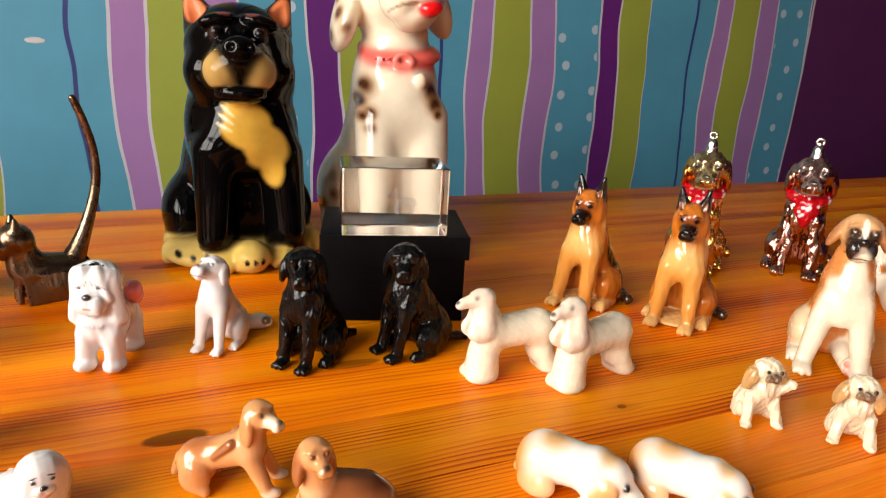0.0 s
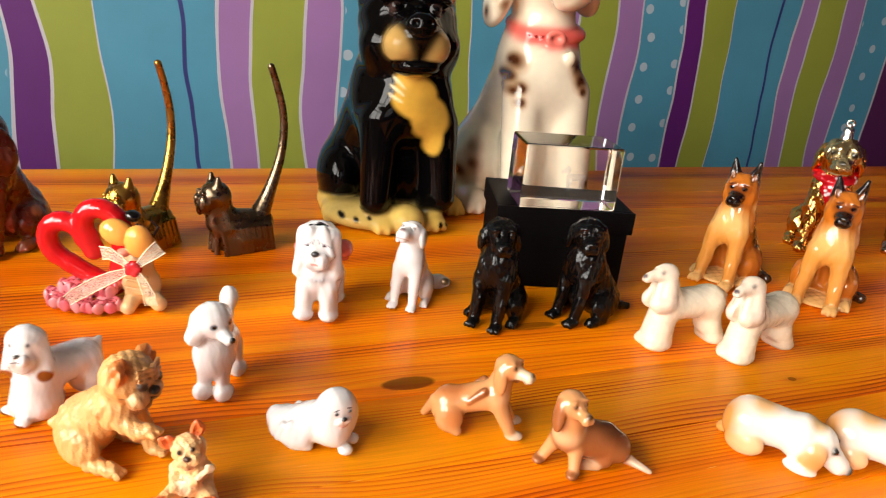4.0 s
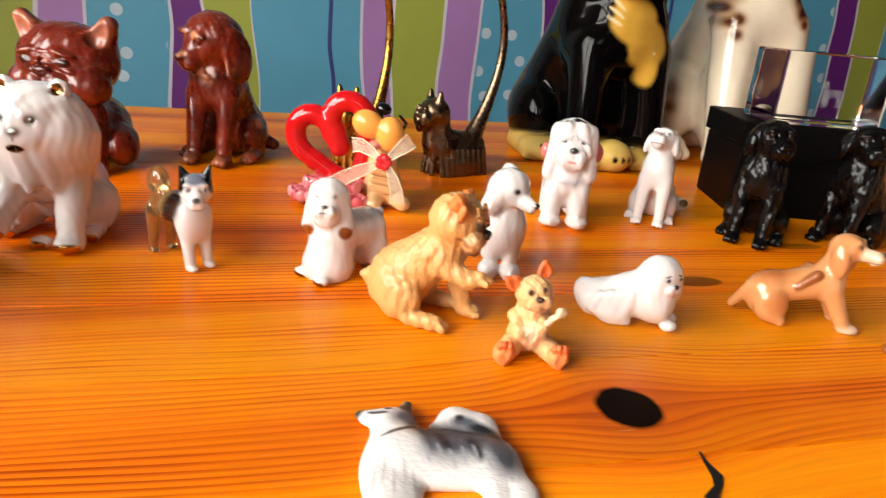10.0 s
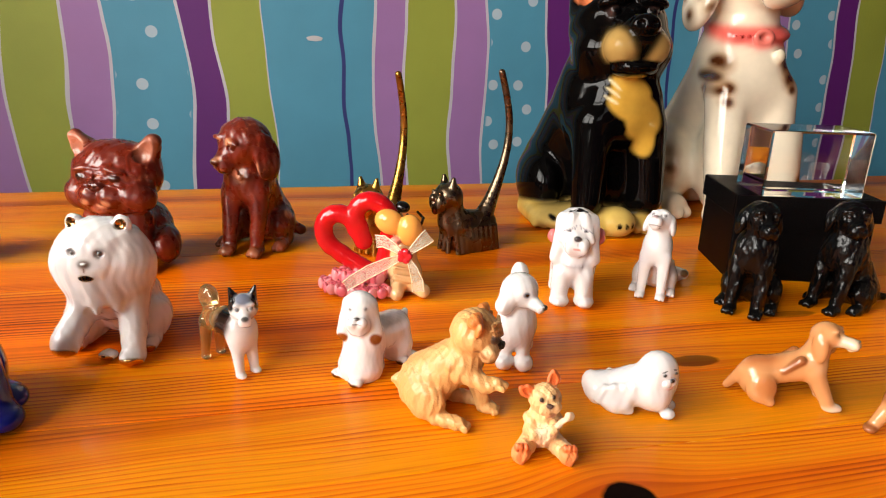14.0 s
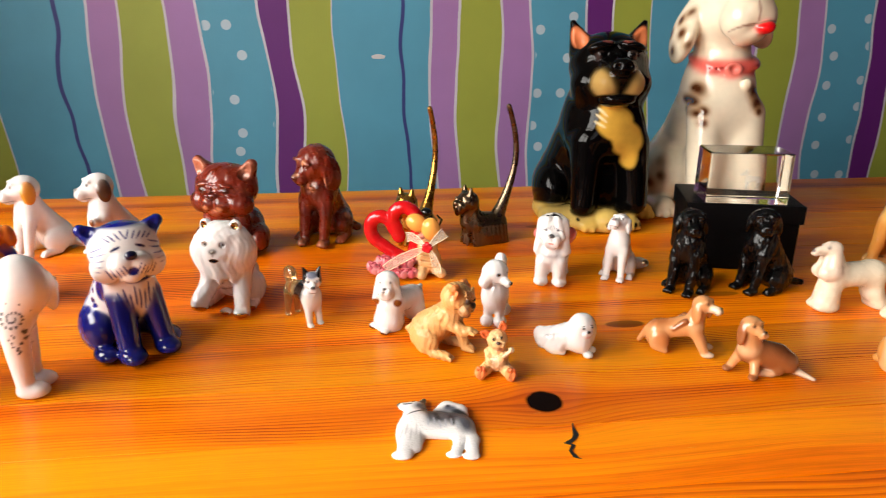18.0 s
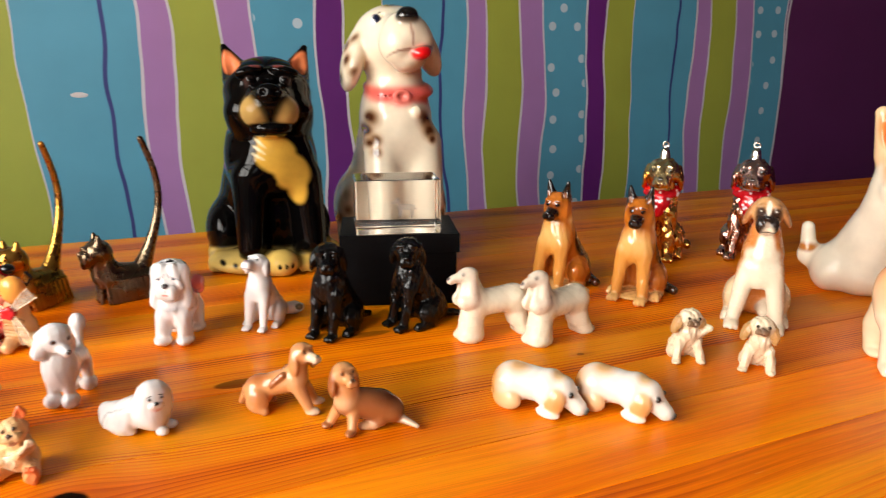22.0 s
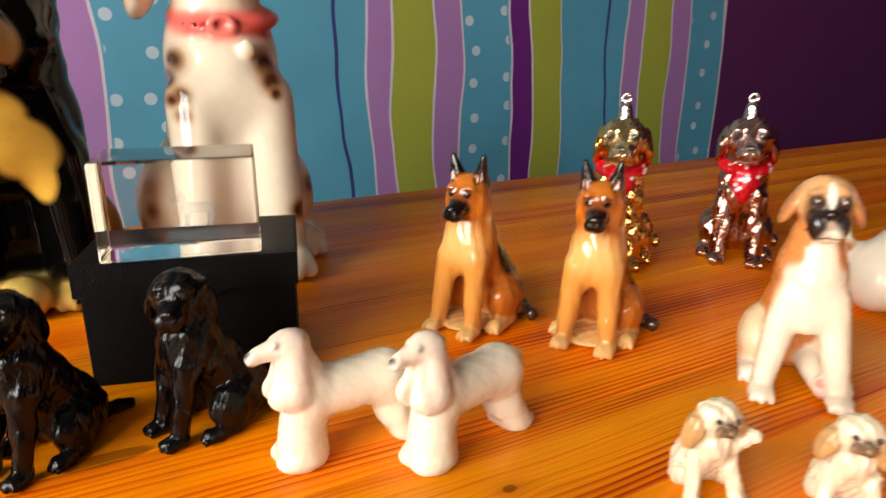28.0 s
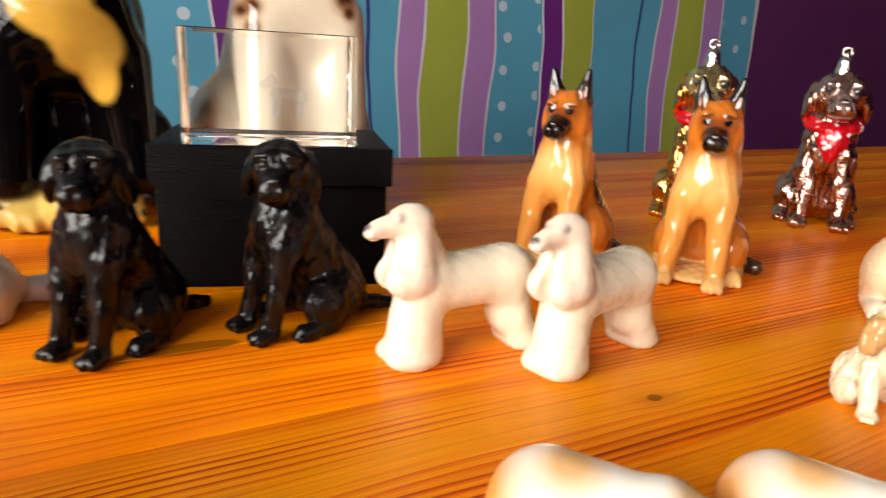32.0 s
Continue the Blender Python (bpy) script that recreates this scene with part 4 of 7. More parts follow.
c = Clay(0.8, 0.5)
c.ball((0, 1.0, 2.2), (2.6, 2.6, 2.3), BR)
c.ball((0, -0.6, 3.2), (2.0, 1.6, 2.4), BR)
c.limb((1.3, -1.2, 3.5), (1.6, -2.0, 0.7), 0.9, 0.7, BR, None, True)
c.ball((1.7, -2.3, 0.5), (0.8, 0.95, 0.55), rgb(124, 50, 26), 0.2, (0, 0, 0), True)
for i in (-1, 0, 1):
    c.ball((1.7 + 0.4 * i, -3.0, 0.35), (0.25, 0.4, 0.34), rgb(140, 66, 38), 0.06, (0, 0, 0), True)
c.ball((2.6, 0.0, 1.4), (0.9, 1.7, 1.3), BR, 0.4, (0, 0, 10), True)
c.at(0, -0.6, 6.3, 4, 0, -12)
c.ball((0, 0.1, 0.1), (3.05, 2.2, 2.25), BR)
c.ball((2.0, -0.9, -1.1), (1.2, 1.1, 1.1), BR, 0.3, (0, 0, 0), True)
c.ball((0, -1.3, -1.5), (1.8, 1.0, 0.9), BR, 0.3)
c.ball((0.78, -1.8, -0.95), (0.92, 0.75, 0.8), BR, 0.12, (0, 16, 20), True)
c.ball((1.75, -1.1, -1.0), (0.95, 0.95, 1.0), BR, 0.25, (0, 0, 0), True)
c.ball((0, -1.9, -1.75), (0.75, 0.5, 0.4), rgb(140, 66, 40), 0.1)
c.ball((0, -2.15, -0.15), (0.55, 0.38, 0.34), BRD, 0.06)
c.ball((0.22, -2.5, -0.18), (0.1, 0.14, 0.1), BRD, 0.03, (0, 0, 0), True, True)
for i in range(3):
    c.limb((0.12, -2.2 + 0.12 * i, 0.35 + 0.26 * i), (1.0, -1.9 + 0.1 * i, 0.2 + 0.34 * i), 0.15, 0.1, BR, 0.06, True)
c.ball((1.15, -1.85, 0.32), (0.4, 0.25, 0.26), rgb(40, 12, 6), 0.06, (0, 0, 0), True)
c.ball((1.15, -1.8, 0.85), (0.7, 0.36, 0.2), BR, 0.2, (0, 14, 0), True)
c.ball((1.2, -1.75, -0.05), (0.6, 0.3, 0.14), BR, 0.1, (0, 18, 0), True)
c.mark((0.3, -2.6, -1.45), (0.5, 0.4, 0.12), RUB, (0, 10, 0), soft=0.8)
c.limb((2.0, 0.35, 1.2), (2.85, 0.3, 2.35), 1.05, 0.5, BR, 0.25, True)
c.ball((2.55, -0.55, 1.9), (0.62, 0.5, 0.95), BR, 0.1, (0, 36, 0), True, True)
c.mark((2.55, -0.15, 1.9), (0.74, 0.5, 1.05), rgb(176, 104, 78), (0, 36, 0), True, 0.5)
c.mark((0.75, -2.5, -1.2), (0.3, 0.4, 0.2), RUB, (0, 24, 0), True, 0.8)
for x, z in ((-1.0, 0.9), (0.3, 0.5), (-0.7, -0.5), (0.9, -0.8), (-1.7, -0.6)):
    c.mark((x, -2.3, z), (0.3, 0.4, 0.09), rgb(170, 86, 54), soft=1.0)
figurine("dog_figurine", c, CLAY_BROWN, -0.155, 0.452, -12, "dark brown clay bulldog puppy with big upright ears", 110, ripple=0.035, waves=3.0)


# ---- white dogs at the back ----
def white_sitter(ear, label, x, y, rz, paw):
    c = sitting(Clay(0.63, 0.6), WHITE, paws=WHITE, fat=0.95)
    c.mark((2.1, -1.9, 0.2), (0.5, 0.3, 0.25), GOLD, both=True, soft=0.4)
    c.mark((0.98, -3.0, 0.2), (0.5, 0.3, 0.25), GOLD, both=True, soft=0.4)
    head(c, 0, -0.9, 8.2, 1.6, WHITE, (0, 0, -20), muz=0.6, mr=0.6, ears="drop", ecol=ear)
    c.at()
    if paw:
        c.limb((0.8, -1.6, 4.2), (1.4, -3.1, 4.4), 0.7, 0.5, WHITE)
        c.mark((1.4, -3.5, 4.4), (0.5, 0.4, 0.5), rgb(120, 70, 34), soft=0.4)
    else:
        c.limb((0.4, 3.0, 0.8), (2.4, 3.8, 0.5), 0.55, 0.35, WHITE)
    return figurine("dog_figurine", c, PORCELAIN, x, y, rz, label, 72, group="white sitting puppies")


white_sitter(rgb(222, 140, 44), "white porcelain puppy with an orange ear", -0.2985, 0.462, -38, False)
white_sitter(rgb(86, 52, 30), "white porcelain puppy with a brown ear, paw raised", -0.2475, 0.4645, -36, True)

# blue pot with an orange puppy in it
BLUE = rgb(22, 34, 150)
c = Clay(1.14, 0.25)
c.ball((0, 0, 1.2), (1.45, 1.35, 1.4), BLUE)
c.limb((0, 0, 2.2), (0, 0, 2.6), 0.95, 1.1, BLUE)
c.ball((1.5, 0, 2.1), (0.5, 0.25, 0.55), BLUE, 0.15, (0, 0, 0), True)
c.ball((1.55, -0.1, 2.15), (0.22, 0.6, 0.24), BLUE, 0.05, (0, 0, 0), True, True)
c.ball((0, 0, 3.0), (0.95, 0.9, 0.7), ORANGE, 0.1)
c.ball((0.5, -0.75, 2.9), (0.28, 0.3, 0.3), ORANGE, 0.1, (0, 0, 0), True)
c.ball((-0.1, -0.1, 3.95), (0.95, 0.85, 0.75), ORANGE, 0.15)
c.ball((0.95, 0.0, 3.85), (0.3, 0.4, 0.6), rgb(214, 108, 36), 0.1, (0, -14, 0), True)
c.ball((-0.1, -0.85, 3.75), (0.4, 0.35, 0.3), ORANGE, 0.1)
c.mark((-0.4, -0.8, 4.2), (0.3, 0.3, 0.1), rgb(60, 30, 14), soft=0.4)
for a in range(6):
    c.mark((-0.35 + 0.36 * math.cos(a * 1.05), -1.3, 1.1 + 0.36 * math.sin(a * 1.05)), 0.21, rgb(226, 70, 90))
c.mark((-0.35, -1.35, 1.1), 0.18, rgb(240, 200, 70))
for x, z in ((0.55, 1.3), (0.85, 1.0), (0.6, 0.8), (-0.95, 1.3), (-0.95, 0.7)):
    c.mark((x, -1.15, z), (0.24, 0.4, 0.13), rgb(120, 180, 70), (0, 25, 0))
figurine("pot_with_dog", c, PORCELAIN, -0.280, 0.3625, 6, "cobalt blue flower-painted pot with an orange puppy inside", 90)

# white dog with grey scrolls, standing turned away
PAT = rgb(84, 84, 90)
c = Clay(0.79, 0.5)
c.limb((0, -1.7, 5.2), (0, 1.9, 4.6), 1.15, 1.0, WHITE)
for y in (-2.0, 2.2):
    c.limb((0.65, y, 4.6), (0.7, y + (0.5 if y > 0 else 0), 0.8), 0.8, 0.5, WHITE, 0.4, True)
    c.ball((0.7, y - 0.35 + (0.3 if y > 0 else 0), 0.5), (0.62, 0.95, 0.52), WHITE, 0.2, (0, 0, 0), True)
c.limb((0, 2.4, 4.8), (0, 5.4, 2.9), 0.6, 0.25, WHITE)
c.limb((0, -2.0, 5.2), (0, -2.7, 6.6), 1.15, 1.2, WHITE)
c.ball((0, -2.7, 7.0), (1.25, 1.4, 1.75), WHITE, 0.5, (-18, 0, 0))
c.limb((0.5, -3.0, 6.6), (2.0, -3.4, 6.0), 0.75, 0.5, WHITE, 0.3)
c.ball((2.5, -3.5, 6.2), 0.22, BLACK, 0.05)
c.ball((0.5, -3.9, 6.2), (0.5, 0.4, 1.2), WHITE, 0.2)
random.seed(11)
for side in (-1, 1):
    for cy, cz, r0, spin in ((1.75, 4.1, 0.75, 1), (-2.3, 5.35, 0.62, -1), (0.2, 5.0, 0.4, 1)):
        for k in range(22):
            a, r = k * 0.48 * spin + 0.6, r0 * (1 - k / 26)
            c.mark((side * 1.1, cy + r * math.cos(a), cz + r * math.sin(a)), (0.7, 0.1 * (1 - k / 40), 0.1 * (1 - k / 40)), PAT, soft=0.6)
    # feathered bars along the back and the tail
    for i in range(10):
        c.mark((side * 0.75, -1.5 + 0.42 * i, 5.85 - 0.1 * i), (0.6, 0.12 + 0.04 * (i % 2), 0.42), PAT, (38, 0, 0), soft=0.6)
        c.mark((side * 0.95, -1.3 + 0.4 * i, 5.1 - 0.05 * i + 0.12 * (i % 3)), (0.5, 0.2, 0.07), PAT, (-24 + 12 * (i % 4), 0, 0), soft=0.8)
    for i in range(5):
        c.mark((side * 0.4, 2.9 + 0.5 * i, 4.85 - 0.34 * i), (0.5, 0.12, 0.36), PAT, (48, 0, 0), soft=0.7)
    for i in range(12):
        c.mark((side * 0.9, 2.0 + random.uniform(-0.3, 0.6), 2.3 + 0.13 * i), (0.7, 0.1, 0.12), PAT, soft=0.6)
        c.mark((side * 0.9, -2.3 + random.uniform(-0.4, 0.4), 3.2 + 0.12 * i), (0.7, 0.1, 0.1), PAT, soft=0.6)
    for a in range(9):
        c.mark((side * 1.1, -2.3 + 0.95 * math.cos(a * 0.7), 5.35 + 0.95 * math.sin(a * 0.7)), (0.6, 0.05, 0.05), PAT)
figurine("dog_figurine", c, PORCELAIN, -0.2295, 0.2475, 98, "white standing dog figure painted with grey scrolls", 110)

# blue and white terrier
COB = rgb(18, 24, 112)
c = Clay(0.76, 0.6)
c.ball((0, 1.8, 2.0), (2.4, 2.2, 2.0), COB)
c.limb((0, 1.4, 3.0), (0, -0.6, 5.7), 2.05, 1.75, WHITE, 0.6)
c.ball((0, -1.3, 4.6), (1.6, 1.2, 2.0), WHITE)
c.ball((1.9, 0.9, 1.7), (1.05, 1.9, 1.7), COB, 0.4, (0, 0, 0), True)
c.ball((2.25, -1.0, 0.55), (0.75, 1.15, 0.55), COB, 0.25, (0, 0, 0), True)
c.limb((0.95, -1.5, 4.2), (1.2, -2.5, 0.8), 0.9, 0.72, COB, 0.4, True)
c.ball((1.2, -2.85, 0.6), (0.85, 1.05, 0.6), COB, 0.25, (0, 0, 0), True)
random.seed(3)
c.mark((0, 2.9, 4.4), (2.8, 1.7, 2.6), COB, soft=0.4)
for side in (-1, 1):
    c.mark((side * 1.9, -0.5, 5.0), (0.7, 0.55, 0.9), COB, (0, side * 14, 0), soft=0.4)
    for i in range(9):
        c.mark((side * 1.9, 0.9 + random.uniform(-0.5, 0.6), 2.9 + 0.36 * i), (0.9, random.uniform(0.12, 0.3), 0.2), COB, (random.uniform(-50, 50), 0, 0), soft=0.6)
    for i in range(6):
        c.mark((side * 2.6, 0.3 + 0.4 * i, 1.2 + 0.3 * (i % 3)), (0.5, 0.08, 0.3), rgb(120, 130, 196), (20 * (i % 3) - 20, 0, 0), soft=1.2)
for i in range(9):
    c.mark((-1.2 + 0.3 * i, -2.5, 4.4 + 0.25 * math.sin(i * 2.4)), (0.08, 0.9, 0.75), COB, (0, -10 + 2.5 * i, 0), soft=0.8)
c.mark((0.1, -2.4, 5.75), (0.85, 0.9, 0.25), COB, soft=0.7)
# shaggy head: full cheeks, drooping moustache, blue topknot and blunt ears
c.at(0, -1.0, 7.45, -8, 0, -14)
c.ball((0, 0, 0.1), (2.25, 1.95, 1.95), WHITE)
c.ball((1.3, -0.9, -0.8), (1.05, 1.0, 1.1), WHITE, 0.3, (0, 0, 0), True)
c.ball((0.55, -1.85, -0.65), (0.8, 0.75, 0.75), WHITE, 0.2, (0, 0, 0), True)
c.ball((0, -1.7, -1.35), (0.75, 0.75, 0.6), WHITE, 0.2)
c.ball((0, -2.55, 0.0), (0.4, 0.3, 0.32), rgb(12, 14, 50), 0.05)
c.mark((0, -2.4, -1.05), (0.34, 0.5, 0.3), COB, soft=0.4)
for i in range(5):
    c.limb((0.35 + 0.22 * i, -2.2 + 0.14 * i, -0.75), (0.75 + 0.34 * i, -1.6 + 0.2 * i, -1.75 + 0.1 * i), 0.2, 0.07, WHITE, 0.12, True)
    c.mark((0.4 + 0.24 * i, -2.3 + 0.16 * i, -0.9 - 0.06 * i), (0.05, 0.6, 0.45), COB, (0, 26, 0), True, 1.0)
    c.mark((0.15 + 0.34 * i, -1.5, 1.25 - 0.06 * i), (0.05, 0.9, 0.3), COB, (0, 24 + 8 * i, 0), True, 1.0)
    c.mark((1.7, -1.0, 0.5 - 0.36 * i), (0.55, 0.8, 0.05), COB, (0, 24 - 10 * i, 0), True, 1.0)
c.mark((0.75, -1.75, 0.45), (0.34, 0.5, 0.1), rgb(20, 22, 70), (0, 22, 0), True, 0.6)
c.mark((0, 0.2, 2.0), (1.5, 1.6, 0.6), COB, soft=0.6)
c.mark((0, 1.4, 0.4), (2.6, 1.2, 2.2), COB, soft=0.4)
c.limb((1.6, 0.2, 1.1), (2.35, 0.2, 1.7), 0.75, 0.42, COB, 0.15, True)
c.ball((2.05, -0.4, 1.62), (0.34, 0.32, 0.42), COB, 0.08, (0, 38, 0), True, True)
figurine("dog_figurine", c, PORCELAIN, -0.1815, 0.2945, 42, "cobalt blue and white painted terrier figure", 100)

# white chow with gilded paws
c = Clay(0.62, 0.5)
c.ball((0, 1.6, 2.7), (2.2, 2.4, 2.3), WHITE)
c.ball((0, -0.5, 4.7), (2.6, 2.0, 2.6), WHITE)
c.ball((0, -0.9, 6.1), (3.15, 2.0, 2.6), WHITE, 0.9)
c.limb((1.6, -1.2, 3.4), (1.9, -2.6, 0.8), 0.95, 0.72, WHITE)
c.ball((1.95, -2.9, 0.55), (0.8, 0.95, 0.55), WHITE, 0.2)
c.limb((-1.3, -1.2, 3.4), (-1.9, -3.0, 1.7), 1.0, 0.85, WHITE)
c.ball((-1.95, -3.2, 1.4), (0.85, 0.8, 0.8), WHITE, 0.2)
c.mark((1.95, -3.6, 0.3), (0.85, 0.75, 0.45), GOLD, soft=0.25)
c.mark((-1.95, -3.8, 0.95), (0.85, 0.7, 0.5), GOLD, soft=0.25)
c.ball((2.0, 1.0, 1.5), (1.0, 1.9, 1.5), WHITE, 0.4, (0, 0, 0), True)
c.limb((2.2, 0.0, 0.5), (2.3, -1.1, 0.45), 0.55, 0.5, WHITE, 0.2, True)
c.mark((2.3, -1.5, 0.3), (0.5, 0.4, 0.3), GOLD, both=True, soft=0.3)
c.ball((0.2, -2.4, 0.35), (0.6, 0.5, 0.35), WHITE, 0.3)
c.mark((0.0, -2.8, 0.25), (0.6, 0.3, 0.25), GOLD, soft=0.3)
# mane falls in pointed locks
for i in range(13):
    a = radians(-105 + 210 * i / 12)
    c.limb((2.4 * math.sin(a), -0.9 - 1.5 * math.cos(a), 6.3), (1.9 * math.sin(a), -0.9 - 1.7 * math.cos(a), 3.3 + 0.5 * abs(math.sin(a)) + 0.5 * (i % 2)), 0.42, 0.12, WHITE, 0.6)
c.at(0, -0.8, 6.9, 0, 0, -6)
c.ball((0, 0, 0.3), (2.4, 1.75, 1.75), WHITE, 0.8)
c.ball((1.6, -0.5, -0.9), (1.2, 1.1, 1.4), WHITE, 0.7, (0, 0, 0), True)
c.ball((0, -1.5, -0.1), (1.4, 0.5, 1.1), WHITE, 0.4)
c.ball((0.45, -1.75, -0.75), (0.72, 0.5, 0.6), WHITE, 0.25, (0, 0, 0), True)
c.ball((0, -1.75, -1.3), (0.5, 0.4, 0.3), WHITE, 0.15)
c.ball((0, -2.14, -0.32), (0.3, 0.16, 0.17), rgb(84, 62, 44), 0.03)
c.mark((0, -2.15, -1.15), (0.46, 0.6, 0.2), rgb(206, 158, 88, 1.0), soft=0.4)
c.mark((0, -2.2, -0.62), (0.05, 0.4, 0.22), rgb(120, 100, 84))
c.ball((0.85, -1.95, 0.35), (0.3, 0.25, 0.2), WHITE, 0.08, (0, -8, 0), True, True)
c.ball((0.85, -1.86, 0.35), 0.16, rgb(60, 58, 60), 0.02, (0, 0, 0), True)
c.ball((1.55, -0.2, 1.8), (0.6, 0.36, 0.55), WHITE, 0.15, (0, 26, 0), True)
c.ball((1.58, -0.58, 1.85), (0.34, 0.24, 0.34), WHITE, 0.05, (0, 26, 0), True, True)
c.mark((1.58, -0.5, 1.85), (0.36, 0.2, 0.36), rgb(178, 132, 70, 1.0), (0, 26, 0), True, 0.4)
figurine("dog_figurine", c, FURRY, -0.1375, 0.345, -10, "white porcelain chow figure with gilded paws, one raised", 110, ripple=0.035, waves=2.6)

# lampwork husky: white and black front, clear amber hindquarters
CLEAR = (0.74, 0.47, 0.18, 0.85)
c = Clay(0.365, 0.4)
c.limb((0, -1.8, 5.2), (0, 0.4, 5.2), 1.7, 1.5, rgb(52, 30, 22))
c.limb((0, 0.8, 5.2), (0, 3.0, 5.0), 1.45, 1.2, CLEAR)
c.ball((0, -2.4, 4.6), (1.7, 1.3, 2.2), WHITE, 0.5)
c.limb((0.8, -2.4, 4.0), (0.9, -2.9, 0.5), 0.75, 0.45, WHITE, 0.4, True)
c.ball((0.9, -3.1, 0.35), (0.5, 0.7, 0.35), WHITE, 0.2, (0, 0, 0), True)
c.limb((0.8, 3.0, 4.6), (0.9, 3.6, 0.5), 0.8, 0.4, CLEAR, 0.4, True)
c.ball((0.9, 3.4, 0.35), (0.5, 0.65, 0.35), CLEAR, 0.2, (0, 0, 0), True)
c.ball((0, 3.4, 7.0), (0.9, 1.5, 1.5), CLEAR, 0.4)
head(c, 0.2, -2.6, 7.6, 1.5, WHITE, (4, 0, -32), muz=0.7, mr=0.5, ears="up", ecol=BLACK, eyes=rgb(40, 60, 80), eye=0.13)
c.mark((0, -0.7, 1.2), (0.9, 0.9, 0.6), rgb(120, 124, 140), soft=0.7)
c.mark((0, 1.2, 0.0), (2.2, 0.9, 2.2), rgb(16, 11, 11), soft=0.3)
c.mark((1.1, -0.2, 0.5), (0.5, 0.9, 0.9), rgb(16, 11, 11), both=True, soft=0.4)
c.at()
c.mark((0, -0.9, 6.2), (1.9, 0.9, 2.0), rgb(16, 11, 11), soft=0.3)
figurine("dog_figurine", c, SPUN_GLASS, -0.0915, 0.317, 38, "small blown-glass husky with a clear amber back", 90)

# heart with a bride dog and roses
c = Clay(1.0, 0.12)
half = [(0.0, -0.05), (-0.06, 0.35)] + [(-0.62 + 0.6 * math.cos(radians(a)), 0.42 + 0.6 * math.sin(radians(a))) for a in range(24, 205, 20)] + [(-0.92, -0.18), (-0.5, -0.72), (0.0, -1.2)]
half += [(-x, z) for x, z in half[-2::-1]]
half = [(0.84 * x, z) for x, z in half]
lean = radians(24)
ring_pts = [(-1.05 + 1.72 * (x * math.cos(lean) - z * math.sin(lean)), 0.3, 2.65 + 1.72 * (x * math.sin(lean) + z * math.cos(lean))) for x, z in half]
c.tube(ring_pts, [0.44] * len(ring_pts), RED, 0.12)
ROSE, ROSE2 = rgb(220, 104, 116), rgb(236, 146, 150)
random.seed(5)
for i, (x, y) in enumerate(((-2.8, -0.1), (-2.4, -0.75), (-1.75, -1.0), (-1.1, -1.15), (-0.45, -1.2), (0.1, -1.0), (-1.5, -0.45), (-0.85, -0.5), (-0.25, -0.4), (-2.1, -0.15), (-0.1, 0.3))):
    z = 0.34 + (0.5 if i > 5 else 0)
    c.ball((x, y, z), (0.34, 0.34, 0.34), ROSE, 0.05)
    for ring, number, size in ((0.36, 5, 0.26), (0.18, 3, 0.17)):
        for k in range(number):
            a = k * 2 * math.pi / number + i
            c.ball((x + ring * math.cos(a), y + ring * math.sin(a) - 0.1, z + 0.12 + 0.3 * (0.3 - ring)), (size, size * 0.5, size * 1.15), ROSE2 if k % 2 else ROSE, 0.03, (0, 0, math.degrees(a) + 90))
    c.mark((x, y - 0.12, z + 0.38), 0.09, rgb(160, 46, 66))
SKIN, PEACH = rgb(232, 190, 136), rgb(240, 166, 76)
c.ball((1.15, 0.1, 1.0), (0.85, 0.75, 1.0), SKIN, 0.2)
c.ball((1.1, 0.0, 2.0), (0.66, 0.6, 0.85), SKIN, 0.2)
for i in range(3):
    c.limb((0.75, -0.62, 1.75 - 0.4 * i), (1.6, -0.62, 1.65 - 0.4 * i), 0.15, 0.12, rgb(224, 176, 118), 0.08)
c.limb((0.85, -0.3, 0.5), (0.85, -1.05, 0.3), 0.42, 0.34, SKIN, 0.15)
c.limb((1.6, -0.1, 0.5), (2.15, -0.7, 0.4), 0.4, 0.36, SKIN, 0.15)
c.ball((1.15, -0.1, 3.3), (0.6, 0.65, 0.65), SKIN, 0.15)
c.ball((0.42, -0.5, 3.85), (0.76, 0.48, 0.62), PEACH, 0.05, (0, 24, 0))
c.ball((1.42, -0.65, 3.5), (0.62, 0.48, 0.8), PEACH, 0.05)
c.ball((0.75, -0.85, 3.0), (0.3, 0.25, 0.22), rgb(226, 140, 120), 0.05)
c.ball((1.0, 0.0, 4.5), (0.36, 0.34, 0.28), BLACK, 0.04, (0, 14, 0))
c.tube([(1.25, -0.3, 4.2), (1.6, -0.5, 4.05), (1.85, -0.4, 3.8), (1.9, -0.1, 3.6), (2.0, 0.3, 3.9), (1.7, 0.3, 4.2)], [0.07] * 6, rgb(40, 20, 14), 0.03)
c.ball((1.25, -1.05, 2.35), (0.38, 0.26, 0.36), RED, 0.04)
for k in range(5):
    c.ball((1.25 + 0.22 * math.cos(k * 1.257), -1.24, 2.35 + 0.22 * math.sin(k * 1.257)), (0.17, 0.1, 0.17), rgb(226, 40, 50), 0.03)
group = figurine("heart_with_dog", c, PORCELAIN, -0.0225, 0.387, -16, "red heart with a veiled dog and pink roses", 140, category="figurine")
gz = Nodes("cream_gauze")
weave = gz.noise(gz.coords(), 2200, 1)
gz.set(Base_Color=rgb(240, 226, 200), Roughness=0.7, Alpha=gz.span(weave, 0.35, 0.65, 0.12, 0.5), Subsurface_Weight=0.0)
HEM = plain("cream_hem", rgb(238, 222, 190), 0.6)


